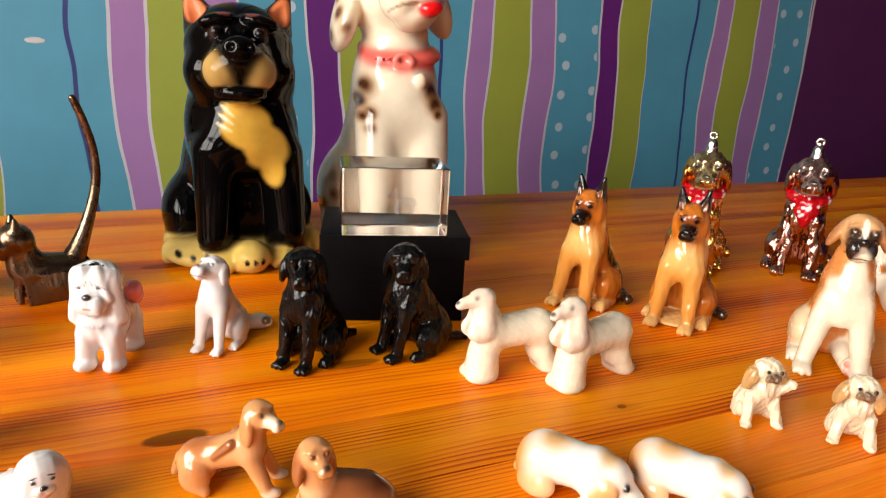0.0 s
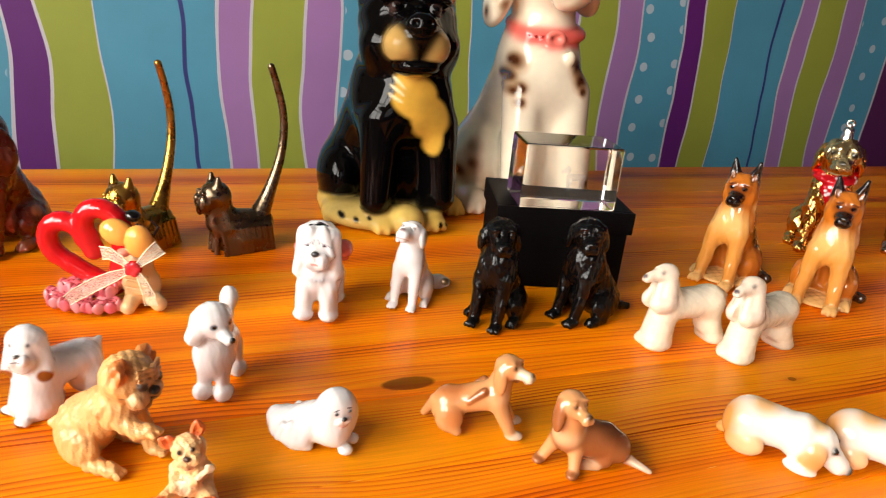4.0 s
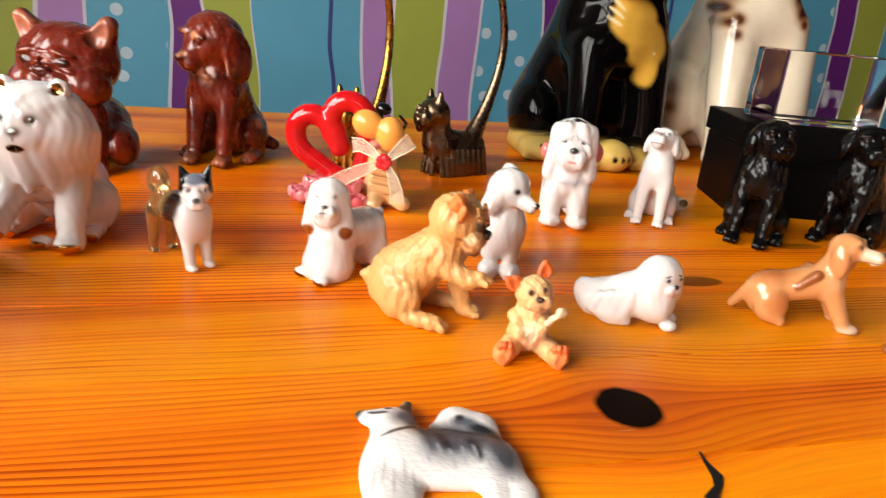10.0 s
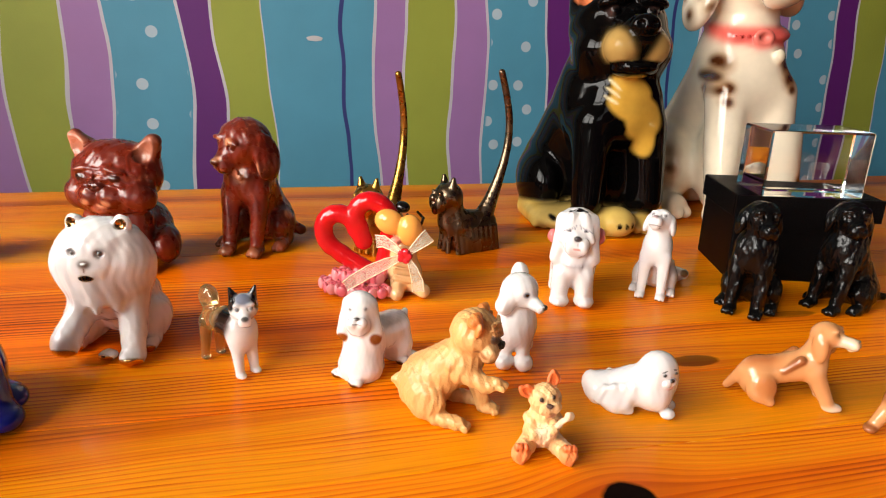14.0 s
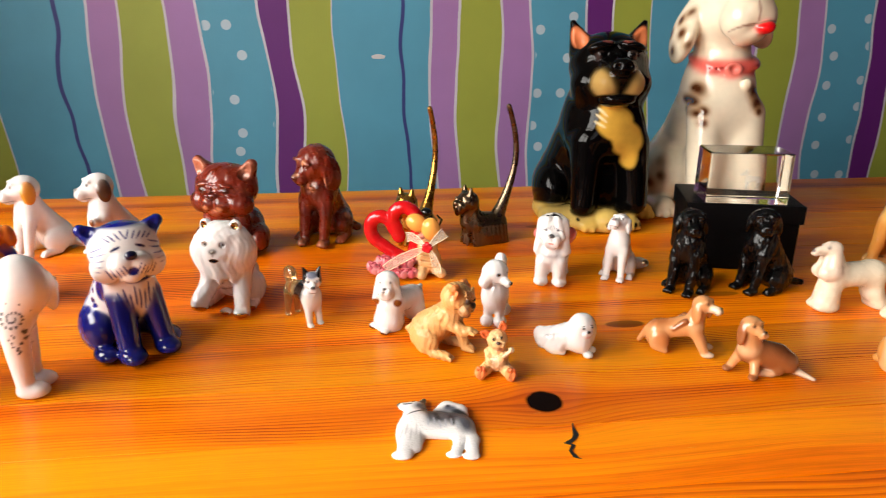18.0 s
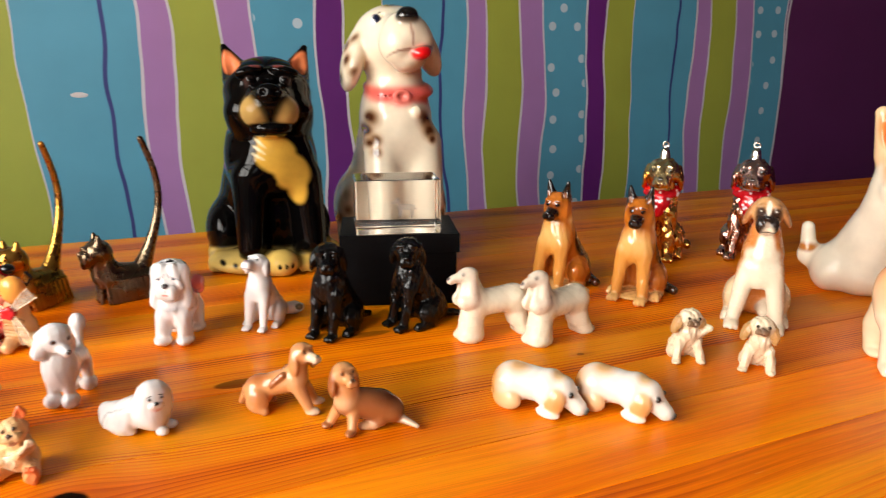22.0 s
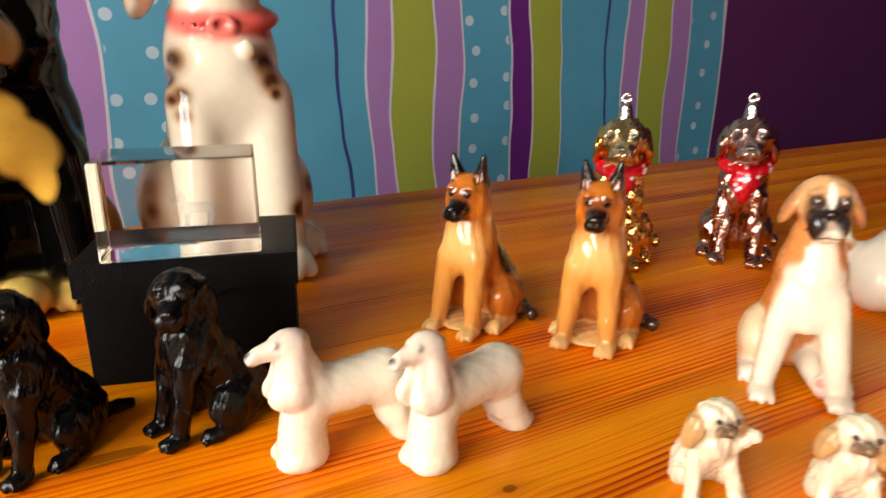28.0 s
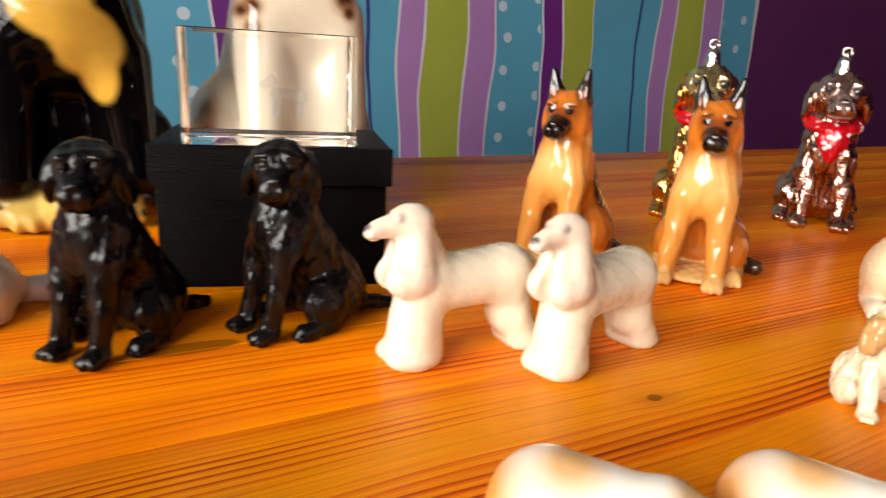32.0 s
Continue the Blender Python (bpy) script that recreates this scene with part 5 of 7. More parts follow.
def ribbon(pts, widths):
    """A strip of gauze through the points with a stitched hem at either edge."""
    bm, hems = bmesh.new(), (bmesh.new(), bmesh.new())
    rows = []
    for i, p in enumerate(pts):
        along = Vector(pts[min(i + 1, len(pts) - 1)]) - Vector(pts[max(i - 1, 0)])
        across = along.cross(Vector((0, 1, 0))).normalized() * widths[i] * 0.8
        rows.append((Vector(p) + across, Vector(p) - across))
    for a, b in zip(rows, rows[1:]):
        bm.faces.new([bm.verts.new(v * 0.01) for v in (a[0], a[1], b[1], b[0])])
        for side in (0, 1):
            span = b[side] - a[side]
            m = Matrix.Translation((a[side] + b[side]) * 0.005) @ span.to_track_quat("Z", "Y").to_matrix().to_4x4()
            bmesh.ops.create_cone(hems[side], cap_ends=True, segments=6, radius1=0.0003, radius2=0.0003, depth=span.length * 0.0105, matrix=m)
    bmesh.ops.remove_doubles(bm, verts=bm.verts[:], dist=1e-5)
    bmesh.ops.solidify(bm, geom=bm.faces[:], thickness=0.00012)
    band = part("ribbon", bm, gz.mat, group, "sheer cream gauze ribbon")
    for h in hems:
        part("hem", h, HEM, band)


for pts, widths in (
    ([(1.1, -1.15, 2.45), (0.7, -1.1, 2.75), (0.2, -1.0, 3.0), (-0.2, -0.9, 2.95)], (0.12, 0.25, 0.36, 0.4)),
    ([(1.4, -1.15, 2.45), (1.75, -1.1, 2.8), (2.15, -1.0, 3.15), (2.4, -0.8, 3.35)], (0.12, 0.25, 0.38, 0.42)),
    ([(1.1, -1.2, 2.3), (0.4, -1.35, 2.0), (-0.4, -1.45, 1.6), (-1.2, -1.55, 1.1), (-1.6, -1.6, 0.8)], (0.14, 0.32, 0.38, 0.36, 0.3)),
    ([(1.45, -1.2, 2.2), (1.7, -1.25, 1.7), (1.9, -1.25, 1.1), (1.95, -1.2, 0.55)], (0.12, 0.26, 0.34, 0.36)),
):
    ribbon(pts, widths)

# small white shaggy dog with gilded feet
c = Clay(0.36, 0.6)
c.limb((0, -1.2, 4.2), (0, 3.4, 4.0), 2.1, 1.9, WHITE)
c.limb((0, -1.4, 3.6), (0, -1.7, 1.4), 2.1, 2.5, WHITE)
c.ball((0, 3.6, 2.0), (2.2, 1.9, 2.3), WHITE)
c.limb((0, 4.4, 4.4), (0, 5.4, 5.2), 0.7, 0.35, WHITE)
for x, y in ((1.3, -3.9), (-1.5, -3.6), (1.7, 4.6), (-1.7, 4.6), (1.9, 3.0)):
    c.ball((x, y, 0.5), (0.85, 0.8, 0.5), WHITE, 0.3)
    c.mark((x, y - 0.5, 0.3), (0.7, 0.6, 0.42), rgb(120, 76, 30, 0.8), soft=0.4)
c.at(0, -1.9, 7.6, -8, 0, 36)
c.ball((0, 0, 0.4), (1.75, 1.6, 1.7), WHITE)
c.limb((1.1, 0.1, 0.6), (1.6, 0.1, -2.4), 0.75, 0.85, WHITE, 0.4, True)
c.ball((0, -1.0, -1.2), (1.3, 1.1, 1.3), WHITE)
c.ball((0.45, -1.8, -0.95), (0.6, 0.5, 0.6), WHITE, 0.15, (0, 0, 0), True)
c.ball((0, -2.05, -0.4), (0.28, 0.2, 0.18), rgb(70, 60, 58), 0.03)
c.mark((0, -2.3, -0.95), (0.5, 0.4, 0.07), rgb(120, 110, 108), soft=0.8)
c.ball((0.75, -1.35, 0.5), 0.17, rgb(40, 44, 50), 0.03, (0, 0, 0), True)
c.mark((1.8, -0.6, -2.9), (0.7, 0.9, 0.6), rgb(150, 80, 30), (0, 20, 0), True, 0.4)
figurine("dog_figurine", c, FURRY, -0.0375, 0.3055, -50, "small white shaggy dog figure with gilded feet", 96, ripple=0.03, waves=2.8)

# tan resin puppy with a raised paw
TP, TPD = rgb(218, 164, 100), rgb(206, 116, 52)
c = Clay(0.42, 0.5)
c.ball((0, 2.2, 2.2), (2.4, 2.2, 2.2), TP)
c.limb((0, 1.9, 3.0), (0, -1.0, 5.4), 2.2, 1.8, TP, 0.6)
c.ball((1.9, 1.4, 1.9), (0.9, 1.7, 1.7), TP, 0.3, (10, 0, 0), True)
c.limb((2.0, 0.4, 0.6), (2.1, -1.6, 0.55), 0.65, 0.6, TP, 0.25, True)
c.limb((1.1, -1.4, 4.4), (1.3, -2.6, 0.7), 0.8, 0.62, TP, 0.3)
c.ball((1.3, -3.0, 0.5), (0.7, 0.9, 0.5), TP, 0.2)
for i in (-1, 0, 1):
    c.ball((1.3 + 0.36 * i, -3.6, 0.36), (0.24, 0.4, 0.32), TP, 0.06)
    c.ball((2.1 + 0.36 * i, -2.1, 0.36), (0.22, 0.4, 0.32), TP, 0.06, (0, 0, 0), True)
c.limb((-1.0, -1.4, 4.6), (-1.1, -3.4, 3.9), 0.85, 0.66, TP)
c.limb((-1.1, -3.4, 3.9), (-1.0, -4.2, 4.1), 0.6, 0.55, TP, 0.2)
for i in (-1, 0, 1):
    c.ball((-1.0 + 0.4 * i, -4.7, 4.0), (0.24, 0.4, 0.3), TP, 0.06)
c.limb((0, 3.6, 1.6), (-0.6, 4.4, 2.6), 0.7, 0.5, TP, 0.3)
c.limb((1.7, -0.4, 5.2), (0.2, -1.9, 4.3), 0.3, 0.2, rgb(206, 150, 88), 0.2, True)
c.at(0, -1.9, 7.7, 16, 8, 6)
c.ball((0, 0, 0.1), (2.15, 1.95, 1.85), TP)
c.ball((0.95, -1.7, -0.7), (0.95, 0.75, 0.85), rgb(206, 160, 108), 0.12, (0, 14, 0), True)
c.ball((0, -1.7, -1.4), (0.9, 0.7, 0.5), rgb(150, 104, 70), 0.1)
c.ball((0, -2.25, -0.1), (0.55, 0.4, 0.36), BLACK, 0.05)
c.ball((1.05, -1.7, 0.45), (0.5, 0.35, 0.42), rgb(60, 34, 22), 0.08, (0, 0, 0), True)
c.ball((1.05, -1.95, 0.45), 0.25, BLACK, 0.03, (0, 0, 0), True)
for i in range(3):
    c.limb((0.2, -1.95 + 0.2 * i, 0.75 + 0.35 * i), (1.5, -1.6 + 0.2 * i, 0.95 + 0.3 * i), 0.2, 0.12, TP, 0.08, True)
c.mark((0, -2.3, -1.0), (0.85, 0.6, 0.13), rgb(70, 40, 28), soft=0.8)
c.mark((0.0, -2.4, -0.55), (0.08, 0.5, 0.4), rgb(70, 40, 28), soft=0.8)
c.mark((1.7, -1.2, -0.9), (0.6, 0.6, 0.2), rgb(150, 96, 56), (0, 40, 0), True, 0.9)
# folded ears
c.ball((1.75, 0.1, 1.5), (0.75, 0.55, 0.6), TPD, 0.15, (0, 30, 0), True)
c.ball((2.1, -0.45, 1.0), (0.55, 0.3, 0.6), TPD, 0.1, (0, 20, 0), True)
c.mark((1.9, -0.1, 1.2), (0.9, 0.8, 0.9), rgb(214, 128, 62), (0, 20, 0), True, 0.6)
figurine("dog_figurine", c, RESIN, -0.0150, 0.2695, 58, "tan resin puppy sitting with one paw raised", 100, ripple=0.06, waves=4.2)

# tiny musician dog
c = Clay(0.285, 0.45)
PL, PO = rgb(232, 184, 126), rgb(222, 104, 46)
c.limb((0, 1.0, 1.8), (0, 0.2, 4.4), 2.0, 1.6, PL)
c.ball((0, -1.0, 2.6), (1.5, 0.8, 1.7), rgb(236, 204, 158), 0.2)
c.limb((1.2, 0.0, 1.3), (2.4, -2.4, 1.2), 1.1, 1.0, PL, 0.3, True)
c.ball((2.6, -3.0, 1.3), (1.0, 0.7, 1.3), rgb(230, 140, 80), 0.2, (0, 0, 0), True)
for i in (-1, 0, 1):
    c.ball((2.6 + 0.5 * i, -3.3, 2.3), (0.32, 0.4, 0.45), PO, 0.08, (0, 0, 0), True)
c.limb((1.5, 0.0, 4.0), (0.9, -2.0, 3.8), 0.75, 0.6, PL, 0.2)
c.limb((-1.5, 0.0, 4.0), (-1.2, -2.0, 2.9), 0.75, 0.6, PL, 0.2)
c.ball((-0.3, -1.9, 2.8), (1.15, 0.45, 1.0), rgb(236, 206, 166), 0.08, (0, 30, 0))
c.ball((0.5, -1.95, 3.4), (0.8, 0.42, 0.7), rgb(236, 206, 166), 0.08, (0, 30, 0))
c.limb((0.6, -2.0, 3.6), (2.3, -2.1, 5.4), 0.34, 0.3, rgb(236, 206, 166), 0.08)
c.ball((2.5, -2.1, 5.6), (0.55, 0.36, 0.55), rgb(236, 206, 166), 0.08)
c.at(0, -0.3, 6.6, -8, -12, 10)
c.ball((0, 0, 0.1), (1.8, 1.6, 1.7), PL)
c.ball((0.55, -1.5, -0.6), (0.75, 0.6, 0.65), PL, 0.1, (0, 0, 0), True)
c.ball((0, -1.5, -1.2), (0.7, 0.5, 0.35), rgb(200, 130, 90), 0.06)
c.ball((0, -1.95, -0.05), (0.4, 0.3, 0.28), rgb(70, 44, 32), 0.04)
c.ball((0.7, -1.45, 0.6), 0.22, rgb(36, 22, 18), 0.03, (0, 0, 0), True)
c.ball((1.3, 0.2, 1.9), (0.75, 0.36, 1.1), PO, 0.15, (0, 18, 0))
c.ball((-1.75, 0.1, 1.3), (0.75, 0.36, 1.1), PO, 0.15, (0, -50, 0))
c.ball((1.3, -0.15, 1.9), (0.4, 0.25, 0.7), PO, 0.06, (0, 18, 0), False, True)
c.ball((-1.75, -0.25, 1.3), (0.4, 0.25, 0.7), PO, 0.06, (0, -50, 0), False, True)
figurine("dog_figurine", c, RESIN, 0.0095, 0.2435, -14, "tiny peach resin dog playing a guitar", 96, ripple=0.07, waves=3.5)

# little white poodle
c = Clay(0.41, 0.5)
c.ball((0, -1.0, 4.6), (1.95, 1.8, 2.7), WHITE)
c.limb((0, -0.6, 4.6), (0, 2.6, 4.4), 1.65, 1.3, WHITE)
for y in (-1.5, 2.9):
    c.limb((0.8, y, 3.6), (0.85, y, 1.0), 0.7, 0.6, WHITE, 0.4, True)
    c.ball((0.95, y - 0.2, 0.85), (0.95, 1.1, 0.9), WHITE, 0.2, (0, 0, 0), True)
c.limb((0, 3.2, 5.0), (0, 3.7, 7.2), 0.5, 0.5, WHITE)
c.ball((0, 3.8, 8.0), (0.9, 0.85, 1.2), WHITE, 0.3)
c.at(0.1, -1.5, 8.0, 4, 0, 52)
c.ball((0, 0, 0.3), (1.75, 1.75, 1.65), WHITE)
c.limb((1.1, 0.3, 0.6), (1.5, 0.4, -1.1), 0.75, 0.9, WHITE, 0.5, True)
c.limb((0, -0.8, -0.3), (0, -2.5, -0.6), 0.85, 0.55, WHITE, 0.4)
c.ball((0, -3.08, -0.4), 0.28, BLACK, 0.04)
c.mark((0.8, -1.3, 0.45), (0.34, 0.5, 0.3), rgb(120, 122, 130), both=True, soft=0.4)
c.mark((0.8, -1.3, 0.45), (0.18, 0.5, 0.18), BLACK, both=True)
figurine("dog_figurine", c, FURRY, 0.0200, 0.3025, -20, "small white porcelain poodle with a raised tail", 96, ripple=0.03, waves=3.2)

# crouching white lapdog
c = Clay(0.265, 0.9)
c.limb((0, 4.4, 2.2), (0, -0.4, 3.7), 2.3, 3.0, WHITE)
c.ball((0, 5.2, 2.2), (2.5, 2.0, 2.1), WHITE)
c.ball((0, 6.6, 3.0), (1.1, 1.0, 1.3), WHITE)
c.ball((0, -2.2, 3.4), (2.9, 2.3, 3.0), WHITE)
c.ball((1.2, -4.0, 0.8), (0.95, 1.0, 0.75), WHITE, 0.4, (0, 0, 0), True)
c.ball((2.1, 2.6, 1.5), (1.2, 2.2, 1.6), WHITE, 0.6, (0, 0, 0), True)
c.ball((2.0, 1.2, 0.7), (0.8, 1.0, 0.7), WHITE, 0.3, (0, 0, 0), True)
for i in range(4):
    c.limb((2.6, 0.6 + 1.2 * i, 4.6 - 0.35 * i), (2.7, 1.4 + 1.2 * i, 1.6), 0.4, 0.2, WHITE, 0.9, True)
c.at(0, -2.1, 6.3, 0, 0, -46)
c.ball((0, 0, 0), (2.75, 2.45, 2.6), WHITE)
c.ball((1.6, -0.2, -1.5), (1.2, 1.5, 1.7), WHITE, 1.0, (0, 0, 0), True)
c.ball((0.45, -2.3, -0.75), (0.7, 0.5, 0.6), WHITE, 0.12, (0, 0, 0), True)
c.ball((0, -2.25, -1.35), (0.6, 0.5, 0.35), rgb(228, 176, 164), 0.08)
c.ball((0, -2.75, -0.25), (0.36, 0.26, 0.26), BLACK, 0.03)
c.ball((0.95, -2.32, 0.45), (0.28, 0.2, 0.2), BLACK, 0.03, (0, 0, 0), True)
c.mark((0.95, -2.3, 0.85), (0.5, 0.4, 0.08), SOFT_BLACK, (0, 16, 0), True)
figurine("dog_figurine", c, FURRY, 0.0525, 0.2605, 58, "glazed white long-haired lapdog crouching", 96, ripple=0.03, waves=1.7)

# painted malamute relief lying flat on the table, feet towards the room
MB, MG = rgb(24, 26, 32), rgb(84, 86, 96)
c = Clay(1.0, 0.14)
c.limb((-0.7, 0.75, 0.28), (0.85, 0.68, 0.25), 0.82, 0.74, WHITE)
c.ball((-1.05, 0.35, 0.3), (0.62, 1.15, 0.5), WHITE)
c.limb((-1.1, 0.5, 0.28), (-1.15, -1.0, 0.22), 0.46, 0.34, WHITE)
c.ball((-1.25, -1.15, 0.2), (0.42, 0.26, 0.26), WHITE, 0.08)
c.limb((-0.75, 0.2, 0.25), (-0.8, -0.7, 0.2), 0.36, 0.28, WHITE)
c.limb((1.0, 0.7, 0.25), (1.45, -0.1, 0.2), 0.55, 0.32, WHITE)
c.limb((1.45, -0.1, 0.2), (1.5, -0.9, 0.18), 0.3, 0.26, WHITE)
c.ball((1.45, -1.05, 0.16), (0.34, 0.22, 0.22), WHITE, 0.08)
c.limb((0.8, 0.4, 0.25), (1.0, -0.2, 0.2), 0.4, 0.26, WHITE)
c.limb((1.0, -0.2, 0.2), (0.85, -0.9, 0.18), 0.26, 0.22, WHITE)
c.ball((0.75, -1.0, 0.16), (0.3, 0.2, 0.2), WHITE, 0.08)
c.tube([(1.0, 1.2, 0.3), (0.85, 1.7, 0.4), (0.4, 1.85, 0.42), (0.05, 1.55, 0.36)], [0.34, 0.4, 0.42, 0.3], WHITE, 0.1)
c.limb((-0.9, 1.1, 0.32), (-1.0, 1.75, 0.34), 0.6, 0.5, WHITE)
c.limb((-1.1, 1.85, 0.36), (-1.5, 1.95, 0.34), 0.36, 0.26, WHITE, 0.12)
c.ball((-1.72, 2.02, 0.36), (0.12, 0.14, 0.14), BLACK, 0.03)
c.limb((-0.8, 2.05, 0.35), (-0.68, 2.5, 0.3), 0.24, 0.1, WHITE, 0.08)
# painted coat: dark cap and saddle, grey flanks, a mask across the muzzle
c.mark((-0.66, 2.42, 0.3), (0.13, 0.2, 0.5), MB, (0, 0, -10), soft=0.8)
c.mark((-0.62, 2.1, 0.6), (0.5, 0.17, 0.9), MB, (0, 0, -32), soft=0.7)
c.mark((-0.45, 1.55, 0.6), (0.3, 0.55, 0.9), MB, (0, 0, 24), soft=0.8)
c.mark((-0.75, 1.72, 0.7), (0.3, 0.26, 0.7), MG, soft=1.2)
c.mark((-1.5, 2.2, 0.5), (0.3, 0.1, 0.6), MB, (0, 0, 16), soft=0.8)
c.mark((-1.35, 1.92, 0.7), (0.24, 0.06, 0.5), MB, (0, 0, -14), soft=0.9)
c.mark((-1.12, 2.06, 0.75), (0.1, 0.07, 0.3), BLACK)
c.mark((-0.72, 1.3, 0.7), (0.62, 0.07, 0.6), MB, (0, 0, 24), soft=1.0)
c.mark((-0.3, 0.95, 0.7), (0.14, 0.5, 0.7), MG, (0, 0, 6), soft=1.4)
c.mark((0.25, 1.1, 0.6), (0.95, 0.5, 0.95), MB, (0, 0, -8), soft=0.8)
c.mark((0.15, 0.75, 0.6), (0.62, 0.4, 0.95), MG, (0, 0, 8), soft=1.2)
c.mark((0.0, 0.85, 0.7), (0.12, 0.34, 0.7), MB, (0, 0, 22), soft=1.0)
c.mark((0.62, 0.72, 0.7), (0.14, 0.4, 0.7), MB, (0, 0, 14), soft=1.0)
c.mark((1.15, 0.7, 0.5), (0.4, 0.62, 0.95), MG, (0, 0, 14), soft=1.0)
c.mark((1.1, 1.2, 0.6), (0.24, 0.2, 0.7), MB, soft=1.2)
c.mark((0.85, 1.42, 0.7), (0.34, 0.14, 0.6), MB, (0, 0, -24), soft=1.0)
c.mark((0.5, 1.62, 0.8), (0.26, 0.14, 0.4), MG, soft=1.2)
c.mark((0.42, 1.72, 0.9), (0.1, 0.08, 0.4), MB, soft=1.0)
for i in range(6):
    c.mark((-0.35 + 0.24 * i, 0.5 + 0.08 * math.sin(i * 2.1), 0.75), (0.04, 0.22, 0.5), rgb(170, 172, 180), (0, 0, 6 + 5 * (i % 3)), soft=1.6)
for i in range(5):
    c.mark((-1.4 + 0.2 * i, -0.2 + 0.3 * (i % 2), 0.75), (0.03, 0.3, 0.5), rgb(196, 190, 188), (0, 0, 4 * i - 8), soft=1.6)
relief = figurine("dog_relief", c, RESIN, -0.0268, 0.1905, -9, "small flat painted malamute relief in grey and white", 120, category="figurine")
relief.matrix_basis = relief.matrix_basis @ Matrix.Diagonal((1.04, 1.12, 0.5, 1.0))

# shaggy white bank dog with a pink bow
c = Clay(0.52, 0.5)
c.ball((0, 0.2, 4.0), (2.1, 1.8, 2.6), WHITE)
c.limb((0, 0.4, 4.0), (0, 3.2, 3.8), 1.9, 1.7, WHITE)
for y in (-0.8, 3.2):
    c.limb((1.1, y, 3.0), (1.15, y - 0.2, 0.7), 0.9, 0.8, WHITE, 0.4, True)
    c.ball((1.15, y - 0.5, 0.55), (0.95, 1.1, 0.55), WHITE, 0.2, (0, 0, 0), True)
c.ball((0, -0.1, 7.7), (1.95, 1.7, 1.7), WHITE)
# hair parts at the brow and hangs to the chest at either side
c.limb((1.2, -0.5, 8.2), (1.75, -0.6, 4.6), 0.75, 0.62, WHITE, 0.3, True)
c.limb((0.5, -1.2, 8.8), (1.35, -1.35, 6.6), 0.4, 0.34, WHITE, 0.25, True)
c.ball((0, -1.45, 6.25), (1.3, 0.95, 1.25), WHITE, 0.3)
c.ball((0.5, -2.1, 6.2), (0.6, 0.4, 0.85), WHITE, 0.2, (0, 12, 0), True)
c.ball((0, -2.35, 7.0), (0.34, 0.24, 0.24), rgb(50, 48, 52), 0.04)
c.mark((0, -2.35, 6.0), (0.4, 0.3, 0.12), rgb(214, 150, 140))
c.mark((0.72, -1.7, 7.6), (0.2, 0.5, 0.15), rgb(60, 58, 64), both=True)
for i in range(4):
    c.mark((0.25 + 0.3 * i, -1.7, 7.9 - 0.12 * i), (0.05, 0.5, 0.3), rgb(150, 148, 156), (0, -20 - 12 * i, 0), True, 0.8)
c.mark((0, -2.35, 6.45), (0.05, 0.5, 0.25), rgb(120, 116, 122), soft=0.8)
c.ball((0, -0.6, 9.3), (0.85, 0.12, 0.5), BLACK, 0.04, (0, 0, 0), False, True)
c.mark((0, -0.6, 9.2), (0.95, 0.2, 0.5), BLACK)
for i in range(13):
    a = radians(-80 + 160 * i / 12)
    c.ball((1.45 * math.sin(a), -0.3 - 1.35 * math.cos(a), 4.6 - 0.5 * math.cos(a)), 0.15, rgb(206, 202, 204), 0.04)
c.ball((2.15, 1.4, 6.3), (0.75, 0.95, 0.85), rgb(236, 120, 116), 0.1, (20, 0, 0))
c.ball((2.0, 2.4, 5.4), (0.6, 0.8, 0.7), rgb(236, 120, 116), 0.1)
c.ball((-2.1, 1.2, 6.2), (0.45, 0.6, 0.7), rgb(236, 120, 116), 0.1)
figurine("dog_figurine", c, FURRY, 0.0690, 0.3600, -20, "white porcelain sheepdog money bank with a coin slot", 84, ripple=0.05, waves=2)

# white setter with a grey tail
c = sitting(Clay(0.47, 0.5), WHITE, fat=0.95, slim=1.0)
c.mark((0.98, -3.0, 0.2), (0.5, 0.4, 0.25), rgb(150, 112, 70), both=True)
head(c, 0, -0.7, 8.4, 1.35, WHITE, (-26, 0, -10), muz=0.85, mr=0.6, ears="drop", ecol=WHITE, nose=rgb(120, 70, 70), eyes=rgb(40, 36, 36))
c.mark((1.4, 0.2, -0.5), (0.3, 0.6, 0.8), rgb(130, 80, 50), soft=0.7)
c.at()
c.limb((0.3, 3.2, 1.0), (2.0, 4.6, 0.9), 0.9, 0.8, WHITE)
c.limb((2.0, 4.6, 0.9), (2.9, 4.4, 1.1), 0.8, 0.6, WHITE)
c.mark((3.0, 4.0, 1.3), (0.5, 0.5, 0.45), rgb(120, 92, 56, 0.6), soft=0.5)
for i in range(5):
    c.limb((1.75, 0.8 + 0.5 * i, 3.6 - 0.4 * i), (1.9, 1.0 + 0.5 * i, 1.8 - 0.2 * i), 0.16, 0.1, WHITE, 0.3, True)
figurine("dog_figurine", c, PORCELAIN, 0.1185, 0.3665, -36, "white porcelain setter sitting with its muzzle raised", 80)


